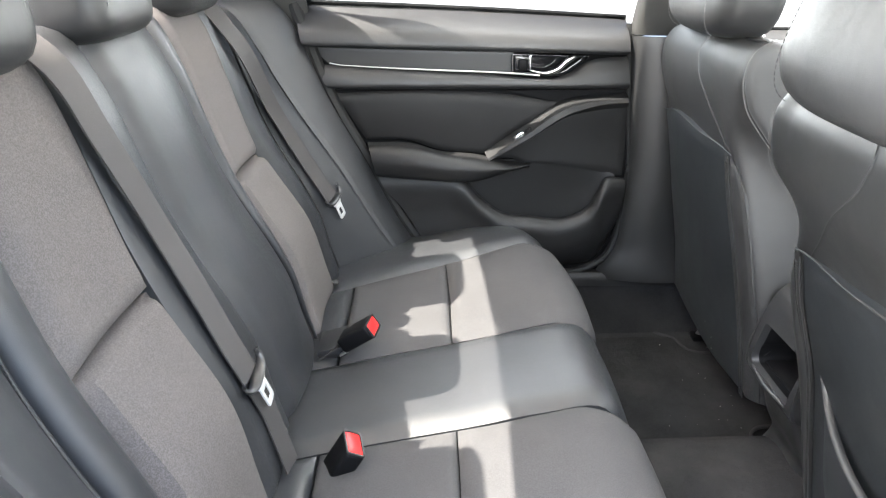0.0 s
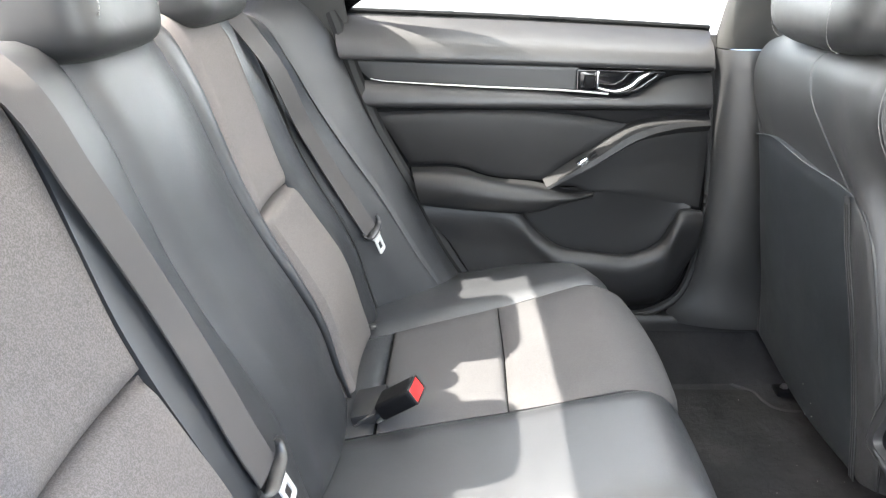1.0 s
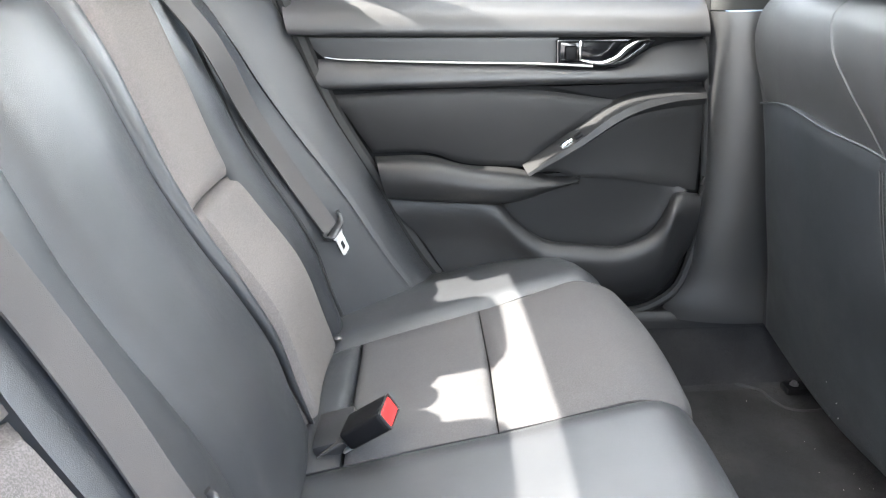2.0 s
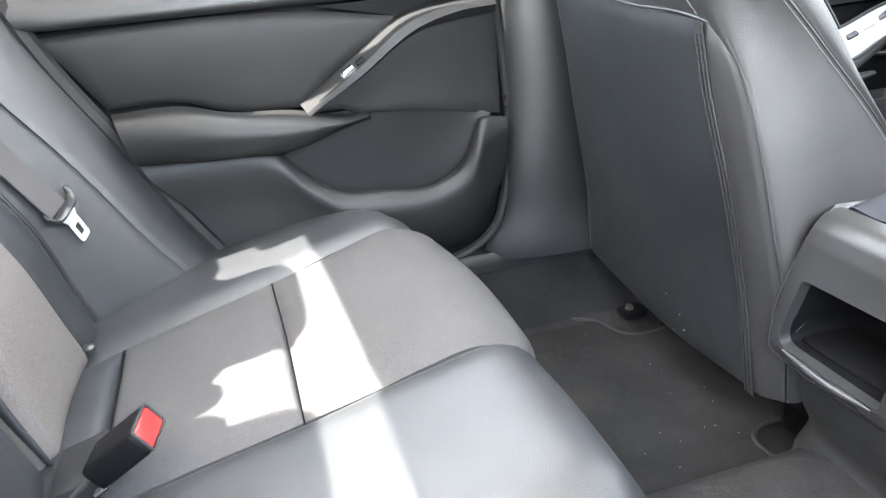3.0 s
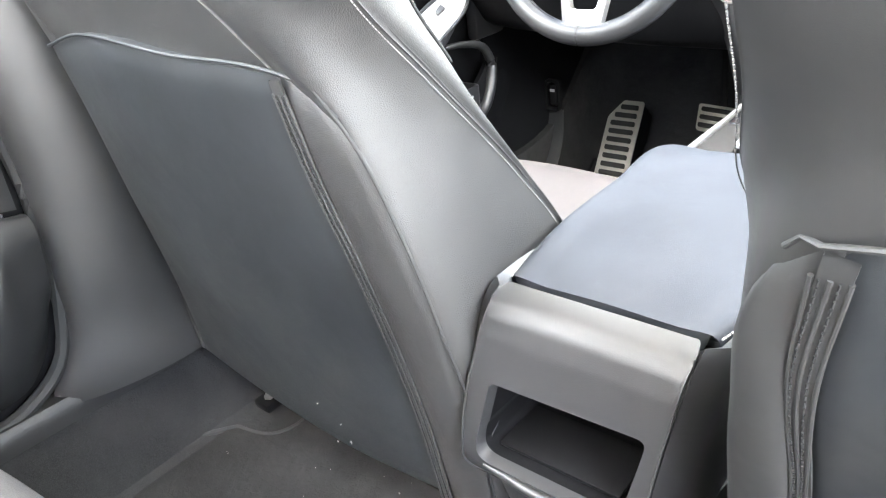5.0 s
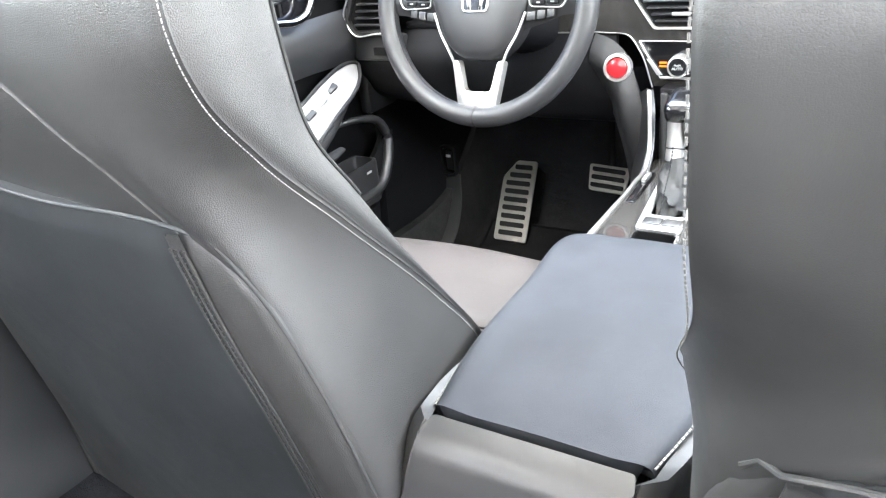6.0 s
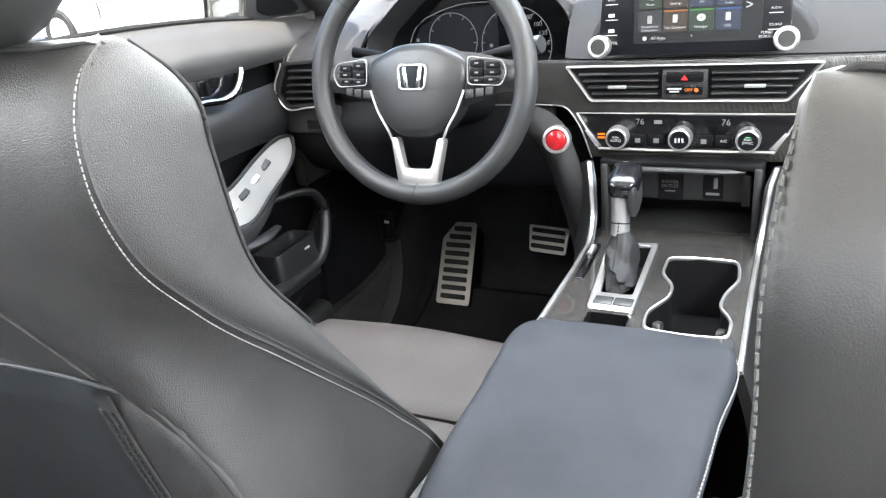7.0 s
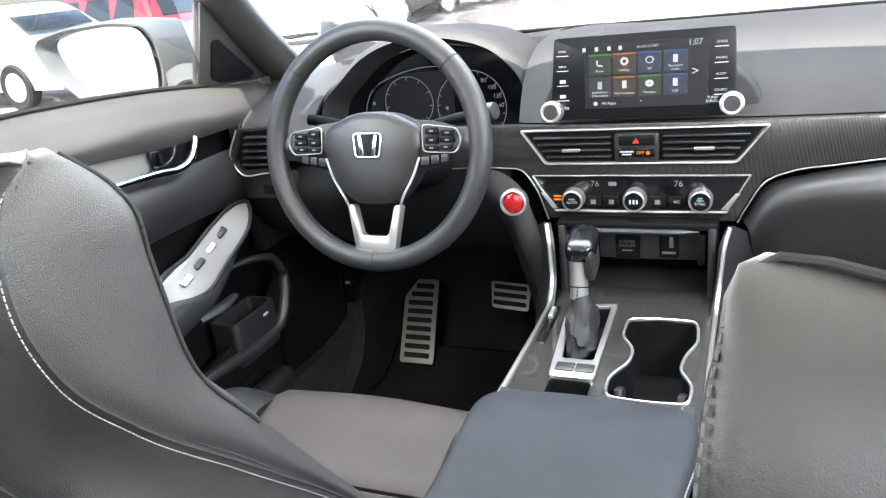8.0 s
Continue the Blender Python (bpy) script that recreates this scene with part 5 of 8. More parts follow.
    head_x, head_y, head_z = (0.772, 0.330, 0.918) if fl else (0.725 + dx, -0.43, 0.918)
    tip = 8 if fl else 20
    hr = thing("front_headrest", "black leatherette front headrest with pale stitching", "headrest", (0.78, side * 0.38, 0.86), group="front headrests")
    part("cushion", pillow(0.34 if fl else 0.30, 0.125, 0.20, (head_x, head_y, head_z), tip, 3.6), LEATHER, hr)
    for k in (-1, 1):
        line = [tuple(pose(head_x, head_y, head_z, 0, tip, 0) @ Vector((-0.0630 * max(0.0, math.cos(q)) ** 0.45, k * 0.098, 0.0995 * math.copysign(abs(math.sin(q)) ** 0.6, q)))) for q in np.linspace(-1.35, 1.35, 15)]
        part("stitching", stitches(line, 0.006, 0.004, 0.0005), THREAD if fl else DARK_THREAD, hr, "fine seam stitching")
        part("post", tube([(head_x + 0.05, head_y + k * 0.06, 0.82), (head_x + 0.02, head_y + k * 0.06, 0.88)], 0.0065, n=10), CHROME, hr, "steel post")
    return seat


car_seat(1, "black leatherette driver's seat with grey cloth cushion and map pocket")
car_seat(-1, "black leatherette passenger seat with an open map pocket", (-0.03, -0.03, -0.055, -0.07, -0.07), (-0.002, -0.010, -0.028), -0.004)

# ---- centre console, rear part and armrest ----
con = thing("centre_console", "black plastic centre console with rear tray, cup holders and bright edging", "console", (1.2, 0, 0.1))


def cskin(name, curves, mat, lab="", nu=24, nv=20, **kw):
    kw.setdefault("sink", 0.002)
    kw.setdefault("rad", 0.005)
    return part(name, skin(curves, nu=nu, nv=nv, **kw), mat, con, lab)


# rear face: a leaning panel with rounded shoulders and an opening
def face_at(y, z):
    """x of the rear face at a height."""
    return float(np.interp(z, [0.10, 0.18, 0.23, 0.243, 0.255, 0.27, 0.30, 0.36, 0.40, 0.418, 0.429, 0.434, 0.436], [0.868, 0.856, 0.845, 0.828, 0.818, 0.813, 0.812, 0.82, 0.831, 0.839, 0.849, 0.859, 0.871]))


face_out = rounded([(-0.058, 0.243), (0.117, 0.243), (0.090, 0.4355), (-0.084, 0.4355)], [0.022, 0.022, 0.006, 0.006], 6)
face_in = rounded([(-0.043, 0.273), (0.100, 0.273), (0.079, 0.362), (-0.063, 0.366)], [0.008, 0.02, 0.006, 0.009], 6)
n_step = 20
def dense(o, seg=6, m=12):
    """The outline with points added along its straight sides."""
    out = []
    for k, p in enumerate(o):
        out.append(p)
        if (k + 1) % (seg + 1) == 0:
            q = o[(k + 1) % len(o)]
            out += [(p[0] + (q[0] - p[0]) * t_ / m, p[1] + (q[1] - p[1]) * t_ / m) for t_ in range(1, m)]
    return out
face_out, face_in = dense(face_out), dense(face_in)
bm = bmesh.new()
rings = []
for k in range(n_step + 1):
    q = k / n_step
    rings.append([bm.verts.new((face_at(0, z0 * (1 - q) + z1 * q) - 0.004 * math.sin(math.pi * q) * 0, y0 * (1 - q) + y1 * q, z0 * (1 - q) + z1 * q)) for (y0, z0), (y1, z1) in zip(face_out, face_in)])
inner = rings[-1]
rings.append([bm.verts.new((v.co.x + 0.012, v.co.y * 0.97 + 0.0004, v.co.z + 0.002 * (1 if v.co.z < 0.31 else -1))) for v in inner])
lip_ring = [v.co.copy() for v in rings[-1]]
rings.insert(0, [bm.verts.new((v.co.x + (0.012 if v.co.z < 0.43 else -0.001), v.co.y * (1.01 if v.co.z < 0.43 else 1.0), v.co.z - (0.014 if v.co.z > 0.43 else 0))) for v in rings[0]])
for a, b in zip(rings, rings[1:]):
    for i in range(len(a)):
        j = (i + 1) % len(a)
        bm.faces.new((a[i], a[j], b[j], b[i]))
bmesh.ops.recalc_face_normals(bm, faces=bm.faces[:])
if sum(f.normal.x * f.calc_area() for f in bm.faces) > 0:
    bmesh.ops.reverse_faces(bm, faces=bm.faces[:])
part("rear_face", bm, CONSOLE_FACE, con, "grey plastic rear face with an open tray")
# tray inside and mat: the cavity's shade is put into a near-black colour
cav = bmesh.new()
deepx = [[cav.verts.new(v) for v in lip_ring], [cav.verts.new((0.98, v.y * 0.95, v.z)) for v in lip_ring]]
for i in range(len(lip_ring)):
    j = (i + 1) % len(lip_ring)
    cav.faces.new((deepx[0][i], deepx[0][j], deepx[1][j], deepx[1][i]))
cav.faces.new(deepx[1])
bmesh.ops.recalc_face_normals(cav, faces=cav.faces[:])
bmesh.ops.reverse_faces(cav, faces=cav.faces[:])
part("tray_cavity", cav, PLASTIC_DARK_AND_SHADE, con, "tray inside, near-black for its shade")
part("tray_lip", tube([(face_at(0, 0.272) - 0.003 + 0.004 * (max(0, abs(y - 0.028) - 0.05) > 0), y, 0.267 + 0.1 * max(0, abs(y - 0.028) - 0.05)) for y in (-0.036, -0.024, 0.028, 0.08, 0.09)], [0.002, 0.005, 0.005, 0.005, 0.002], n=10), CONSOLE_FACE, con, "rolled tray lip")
part("tray_mat", box((0.06, 0.12, 0.004), (0.865, 0.026, 0.279), 0.001), PLASTIC_DARK_AND_SHADE, con, "tray mat, near-black for the tray's shade")
part("tray_ridge", tube([(0.833, 0.094, 0.285), (0.85, 0.092, 0.302), (0.90, 0.088, 0.318), (0.975, 0.085, 0.322)], 0.001, n=6), SEAM, con, "moulded line in the tray")
# cheeks beside the face, lower body
for sy in (1, -1):
    y0 = 0.119 if sy > 0 else -0.060
    zs = (0.228, 0.236, 0.246, 0.30, 0.36, 0.41, 0.428, 0.434)
    ye = [y0 - (max(z, 0.225) - 0.243) * 0.138 for z in zs]
    rows = [[(face_at(0, z) + 0.003, y, z) for z, y in zip(zs, ye)],
            [(face_at(0, z) + 0.011, y + sy * 0.010, z - 0.002) for z, y in zip(zs, ye)],
            [(face_at(0, z) + 0.04, y + sy * 0.019, z - 0.008) for z, y in zip(zs, ye)],
            [(1.0, y + sy * 0.024, z - 0.02) for z, y in zip(zs, ye)],
            [(1.3, y + sy * 0.026, z - 0.04) for z, y in zip(zs, ye)]]
    cskin("side_panel", rows if sy > 0 else rows, PLASTIC, "dark plastic console side", flip=sy < 0, sink=0.001)
def girth(z, xs, ys):
    """One level of the lower body, from its right flank round the rear to its left flank."""
    return [(x, y, z) for x, y in zip(xs, ys)]


cskin("lower_body", [girth(0.095, (1.2, 1.02, 0.885, 0.853, 0.846, 0.853, 0.878, 1.02, 1.2), (-0.14, -0.128, -0.092, -0.06, 0.02, 0.095, 0.122, 0.152, 0.165)),
                     girth(0.118, (1.2, 1.02, 0.89, 0.864, 0.857, 0.864, 0.884, 1.02, 1.2), (-0.13, -0.116, -0.082, -0.054, 0.02, 0.092, 0.115, 0.146, 0.155)),
                     girth(0.135, (1.2, 1.02, 0.89, 0.869, 0.864, 0.869, 0.886, 1.02, 1.2), (-0.125, -0.11, -0.077, -0.05, 0.02, 0.091, 0.112, 0.143, 0.15)),
                     girth(0.19, (1.2, 1.02, 0.874, 0.853, 0.847, 0.853, 0.872, 1.02, 1.2), (-0.122, -0.105, -0.072, -0.05, 0.025, 0.097, 0.116, 0.14, 0.148)),
                     girth(0.252, (1.2, 1.02, 0.862, 0.839, 0.832, 0.839, 0.86, 1.02, 1.2), (-0.118, -0.10, -0.068, -0.048, 0.03, 0.103, 0.12, 0.137, 0.145))], PLASTIC_GREY, "black plastic lower console body", nu=60, nv=30, flip=True, sink=0.0)
cskin("base_skirt", [girth(0.0, (1.2, 1.02, 0.89, 0.858, 0.852, 0.858, 0.884, 1.02, 1.2), (-0.145, -0.132, -0.094, -0.06, 0.02, 0.095, 0.124, 0.155, 0.168)),
                     girth(0.05, (1.2, 1.02, 0.884, 0.852, 0.845, 0.852, 0.877, 1.02, 1.2), (-0.142, -0.13, -0.094, -0.062, 0.02, 0.097, 0.124, 0.154, 0.167)),
                     girth(0.094, (1.2, 1.02, 0.884, 0.852, 0.845, 0.852, 0.877, 1.02, 1.2), (-0.141, -0.129, -0.093, -0.061, 0.02, 0.096, 0.123, 0.153, 0.166))], PLASTIC_GREY, "flared console skirt", nu=60, nv=8, flip=True, sink=0.0)
# lid; its bluish colour includes the sky's sheen
lid = part("armrest_lid", skin([[(0.892, 0.10, 0.412), (0.95, 0.108, 0.412), (1.1, 0.116, 0.406), (1.245, 0.119, 0.396), (1.272, 0.109, 0.393)], [(0.887, 0.097, 0.426), (0.95, 0.106, 0.430), (1.1, 0.114, 0.427), (1.245, 0.116, 0.416), (1.277, 0.106, 0.401)], [(0.885, 0.06, 0.428), (0.95, 0.07, 0.433), (1.1, 0.075, 0.431), (1.24, 0.075, 0.419), (1.281, 0.073, 0.404)], [(0.884, 0.004, 0.43), (0.95, 0.002, 0.436), (1.1, 0.0, 0.434), (1.24, 0.0, 0.421), (1.283, 0.0, 0.405)], [(0.885, -0.055, 0.428), (0.95, -0.066, 0.433), (1.1, -0.073, 0.431), (1.24, -0.073, 0.419), (1.281, -0.071, 0.404)], [(0.887, -0.085, 0.426), (0.95, -0.099, 0.430), (1.1, -0.111, 0.427), (1.245, -0.114, 0.416), (1.277, -0.104, 0.401)], [(0.892, -0.088, 0.412), (0.95, -0.102, 0.412), (1.1, -0.114, 0.406), (1.245, -0.117, 0.396), (1.272, -0.107, 0.393)]], nu=40, nv=40, sink=0.0, thick=0.02, flip=True), LID_SKY_TINT, con, "padded black leatherette armrest lid")
part("lid_stitching", stitches([(0.889, 0.098, 0.4205), (0.95, 0.1065, 0.421), (1.1, 0.1145, 0.4165), (1.24, 0.116, 0.408), (1.27, 0.1, 0.405)], 0.0055, 0.004, 0.0009, (0, 0.0015, 0.004)), THREAD, lid, "pale contrast stitching")
part("lid_stitching", stitches([(0.889, -0.086, 0.4205), (0.95, -0.1, 0.421), (1.1, -0.1125, 0.4165), (1.24, -0.114, 0.408), (1.27, -0.098, 0.405)], 0.0055, 0.004, 0.0009, (0, -0.0015, 0.004)), THREAD, lid, "pale contrast stitching")
# solid dark block drawn in place of the shade under the lid
part("lid_gap", box((0.03, 0.17, 0.012), (0.885, 0.004, 0.404), 0.002), PLASTIC_DARK_AND_SHADE, con, "dark block standing for the shaded gap under the lid")
part("bin", box((0.26, 0.19, 0.16), (1.13, 0.0, 0.32), 0.01), PLASTIC_DARK_AND_SHADE, con, "storage bin")
part("deck", box((0.36, 0.20, 0.02), (1.09, 0.003, 0.392), 0.004), PLASTIC_DARK_AND_SHADE, con, "dark rim under the lid")
for z0, z1, y in ((0.09, 0.25, 0.004),):
    part("panel_seam", tube([(face_at(0, z) - 0.0006, y_, z) for y_, z in [(-0.0833, 0.43), (-0.0738, 0.36), (-0.064, 0.29), (-0.0575, 0.262), (-0.046, 0.249), (-0.03, 0.2435), (0.03, 0.2425), (0.09, 0.2435), (0.107, 0.25), (0.1135, 0.262), (0.1104, 0.29), (0.1006, 0.36), (0.0908, 0.43)]], 0.0012, n=5, samples=90), SEAM, con, "fine panel seam")

# ---- lettering ----
def lettering(words, size, m, mat, parent, align="CENTER", name="lettering", thick=0.0002):
    cu = bpy.data.curves.new(name, "FONT")
    cu.body, cu.size, cu.align_x, cu.align_y, cu.extrude, cu.resolution_u = words, size, align, "CENTER", thick, 3
    tmp = bpy.data.objects.new(name, cu)
    scene.collection.objects.link(tmp)
    bpy.context.view_layer.update()
    me = bpy.data.meshes.new_from_object(tmp.evaluated_get(bpy.context.evaluated_depsgraph_get()))
    bpy.data.objects.remove(tmp)
    me.transform(m)
    me.materials.clear()
    me.materials.append(mat)
    ob = new(name, me)
    ob.parent = parent
    ob.matrix_parent_inverse = parent.matrix_world.inverted()
    return ob


def facing(x, y, z, tilt=0.0):
    """A frame on a surface that faces rearwards: right, up and out, leaning back by tilt degrees."""
    t = radians(tilt)
    r = Matrix(((0, math.sin(t), -math.cos(t)), (-1, 0, 0), (0, math.cos(t), math.sin(t)))).to_4x4()
    return Matrix.Translation((x, y, z)) @ r




LIT_WHITE = glow("lit white symbols", (0.9, 0.95, 1.0), 0.05)
LIT_AMBER = glow("lit amber symbols", (1.0, 0.22, 0.02), 0.07)
LIT_GREEN = glow("lit green symbols", (0.2, 0.9, 0.4), 0.05)
LCD = glow("dark screen", (0.02, 0.025, 0.035), 0.02)
TILE_GREY = glow("grey tile", (0.16, 0.17, 0.19), 0.018)
TILE_ORANGE = glow("orange tile edge", (0.75, 0.25, 0.05), 0.035)
TILE_BLUE = glow("blue tile edge", (0.07, 0.18, 0.55), 0.035)
TILE_SKY = glow("blue-grey tile", (0.10, 0.14, 0.25), 0.022)
TILE_GREEN = glow("green tile edge", (0.1, 0.5, 0.08), 0.035)
GAUGE_LINE = glow("gauge markings", (0.7, 0.75, 0.85), 0.014)

# ---- dashboard ----
dash = thing("dashboard", "dark dashboard with ribbed trim band, air vents and climate panel", "dashboard", (1.75, 0, 0.5))


def dpart(name, bm, mat, lab="", parent=None, **kw):
    return part(name, bm, mat, parent or dash, lab, **kw)


PAD = [(2.28, 0.69), (2.1, 0.735), (1.95, 0.757), (1.86, 0.757), (1.78, 0.745), (1.72, 0.715), (1.685, 0.675), (1.668, 0.645)]
def pad_row(y, lift=0.0, back=0.0):
    return [(x + back * (1 if x < 1.9 else 0.3), y, z + lift * np.interp(x, [1.66, 1.75, 2.0, 2.3], [0, 1, 1, 0])) for x, z in PAD]
dpart("upper_pad", skin([pad_row(-0.76, 0, 0.05), pad_row(-0.55, 0.0, 0.015), pad_row(-0.3), pad_row(0.0), pad_row(0.16), pad_row(0.185, -0.005, 0.01)], nu=40, nv=50, sink=0, thick=0.02, flip=True), DASH_SKIN, "soft grey upper dashboard pad")
far = lambda y, d: [(2.28, y, 0.69), (2.1, y, 0.735 - d), (1.98, y, 0.757 - d), (1.90, y, 0.755 - d)]
dpart("upper_pad_far", skin([far(0.17, 0.0), far(0.3, 0.008), far(0.45, 0.014), far(0.62, 0.02)], nu=20, nv=20, sink=0, thick=0.02, flip=True), DASH_SKIN, "soft grey pad ahead of the instruments")
dpart("upper_pad_side", skin([pad_row(0.575, -0.03, 0.06), pad_row(0.62, -0.03, 0.04), pad_row(0.68, -0.035, 0.03), pad_row(0.76, -0.04, 0.02)], nu=40, nv=16, sink=0, thick=0.02, flip=True), DASH_SKIN, "soft grey pad beside the instruments")
dpart("defroster_slot", box((0.035, 1.0, 0.006), (2.02, 0.0, 0.752), 0.002, 1, (0, 8, 0)), PLASTIC_DARK_AND_SHADE, "dark defroster slot")
dpart("instrument_surround_left", skin([[(1.78, 0.72, 0.70), (1.70, 0.715, 0.685), (1.66, 0.71, 0.665), (1.635, 0.70, 0.63)], [(1.82, 0.64, 0.715), (1.72, 0.62, 0.70), (1.67, 0.615, 0.675), (1.64, 0.61, 0.63)], [(1.84, 0.58, 0.71), (1.76, 0.575, 0.70), (1.70, 0.572, 0.67), (1.66, 0.57, 0.62)]], nu=16, nv=14, sink=0.001), DASH_SKIN, "grey dashboard end pad")
# trim band
band_out = [(0.3, 0.643), (-0.2, 0.643), (-0.76, 0.643), (-0.76, 0.602), (-0.55, 0.594), (-0.327, 0.586), (-0.269, 0.578), (-0.213, 0.569), (-0.18, 0.556), (-0.16, 0.525), (-0.143, 0.49), (0.138, 0.49), (0.16, 0.548), (0.178, 0.57), (0.213, 0.574), (0.3, 0.574)]
fr = lambda a, b, c: (1.672 - c + 0.12 * max(0, abs(a) - 0.42) ** 1.5, a, b)
dpart("trim_band", slab(band_out, fr, 0.018, 0.004), PIANO_LINES, "dark finely ribbed trim band")
dpart("trim_edge", tube([(1.655, y, z) for y, z in [(-0.75, 0.60), (-0.55, 0.592), (-0.327, 0.584), (-0.269, 0.576), (-0.213, 0.567), (-0.182, 0.553), (-0.162, 0.523), (-0.145, 0.489)]], 0.0014, n=6, samples=60), SATIN_DARK, "slim bright edging")
dpart("trim_edge", tube([(1.655, y, z) for y, z in [(0.14, 0.489), (0.162, 0.548), (0.18, 0.571), (0.213, 0.575), (0.3, 0.575)]], 0.0014, n=6, samples=40), SATIN_DARK, "slim bright edging")
dpart("centre_core", slab([(0.145, 0.49), (-0.15, 0.49), (-0.17, 0.64), (0.17, 0.64)], lambda a, b, c: (1.72 - c, a, b), 0.04, 0.0), PLASTIC_DARK_AND_SHADE)
# passenger side lower dash with a hollow under the trim
dpart("glove_panel", skin([[(1.67, -0.15, 0.49), (1.665, -0.185, 0.545), (1.663, -0.24, 0.562), (1.662, -0.33, 0.578), (1.67, -0.55, 0.588), (1.70, -0.76, 0.595)], [(1.64, -0.16, 0.485), (1.635, -0.19, 0.532), (1.632, -0.24, 0.55), (1.63, -0.33, 0.562), (1.64, -0.55, 0.57), (1.67, -0.76, 0.575)], [(1.66, -0.17, 0.42), (1.64, -0.2, 0.46), (1.635, -0.25, 0.48), (1.63, -0.33, 0.48), (1.64, -0.55, 0.48), (1.67, -0.76, 0.48)], [(1.7, -0.17, 0.3), (1.68, -0.2, 0.33), (1.67, -0.25, 0.33), (1.67, -0.33, 0.33), (1.67, -0.55, 0.33), (1.7, -0.76, 0.33)]], nu=40, nv=24, sink=0, flip=True), PLASTIC, "grained dark glovebox panel")

# centre vents
vent = dpart("centre_vent", band(rounded([(0.178, 0.637), (-0.186, 0.637), (-0.143, 0.581), (0.139, 0.581)], 0.006), rounded([(0.1725, 0.6338), (-0.1805, 0.6338), (-0.1412, 0.5844), (0.1372, 0.5844)], 0.005), lambda a, b, c: (1.656 - c, a, b), 0.008, 0.0015), SATIN, "bright bezel of the centre air vents")
dpart("vent_duct", slab([(0.168, 0.633), (-0.176, 0.633), (-0.14, 0.586), (0.136, 0.586)], lambda a, b, c: (1.6535 + 0.002 - c, a, b), 0.002, 0), PLASTIC_DARK_AND_SHADE, "dark duct", vent)
for k in range(4):
    z = 0.595 + k * 0.0098
    w = np.interp(z, [0.587, 0.632], [0.0, 0.03])
    for y0, y1 in ((0.13 + w, 0.035), (-0.04, -0.134 - w)):
        bm = box((0.012, abs(y1 - y0), 0.0032), (1.649, (y0 + y1) / 2, z), 0.001, 1, None)
        dpart("slat", bm, PLASTIC, "black louvre", vent)
for y in (0.095, -0.098):
    dpart("tab", box((0.006, 0.028, 0.005), (1.642, y, 0.606), 0.001), SATIN, "bright louvre tab", vent)
hz = dpart("hazard_panel", box((0.012, 0.064, 0.042), (1.648, -0.003, 0.609), 0.002), PLASTIC, "grey hazard and airbag lamp panel")
dpart("hazard_button", box((0.006, 0.052, 0.014), (1.641, -0.003, 0.620), 0.0015), PLASTIC_DARK_AND_SHADE, "hazard button", hz)
dpart("hazard_symbol", slab([(-0.005, -0.004), (0.005, -0.004), (0, 0.004)], lambda a, b, c: (1.638 - c, -0.003 - a, 0.620 + b), 0.0004, 0), RED, "red triangle", hz)
dpart("airbag_window", box((0.004, 0.052, 0.013), (1.642, -0.003, 0.601), 0.001), PIANO, "gloss black lamp window", hz)
dpart("airbag_bar", box((0.001, 0.02, 0.0022), (1.6395, 0.011, 0.603), 0), LIT_WHITE, "white caption bar", hz)
dpart("airbag_bar", box((0.001, 0.014, 0.0022), (1.6395, 0.011, 0.599), 0), LIT_WHITE, "white caption bar", hz)
lettering("OFF", 0.0065, facing(1.6395, -0.009, 0.601), LIT_AMBER, hz)
dpart("airbag_symbol", lathe([(0, 0.0006), (0.003, 0.0006), (0.003, 0)], 10, (1.6395, -0.02, 0.601), (-1, 0, 0)), LIT_AMBER, "amber symbol", hz)

# climate panel
clim = dpart("climate_panel", slab(rounded([(0.16, 0.563), (-0.16, 0.563), (-0.131, 0.508), (0.127, 0.508)], 0.004), lambda a, b, c: (1.658 - c, a, b), 0.009, 0.002), PIANO, "gloss black climate control panel")
dpart("climate_edge", tube([(1.648, y, z) for y, z in [(0.126, 0.507), (0.16, 0.564)]], 0.0014, n=6), SATIN_DARK, "bright edging", clim)
dpart("climate_edge", tube([(1.648, y, z) for y, z in [(-0.13, 0.507), (-0.161, 0.564)]], 0.0014, n=6), SATIN_DARK, "bright edging", clim)
dpart("climate_edge", tube([(1.648, 0.16, 0.564), (1.648, -0.161, 0.564)], 0.0012, n=6), SATIN_DARK, "bright edging", clim)
dpart("climate_edge", tube([(1.648, 0.126, 0.507), (1.648, 0.0, 0.506), (1.648, -0.13, 0.507)], 0.0025, n=6), SATIN_DARK, "bright edging", clim)
for sgn in (1, -1):
    dpart("climate_wing", slab([(sgn * 0.131, 0.511), (sgn * 0.148, 0.536), (sgn * 0.142, 0.536), (sgn * 0.122, 0.511)][::sgn], lambda a, b, c: (1.649 - c, a, b), 0.003, 0.0008), SATIN, "bright wing", clim)
KNOB_TEXT = {0.095: "AUTO", 0.001: "", -0.094: "SYNC"}
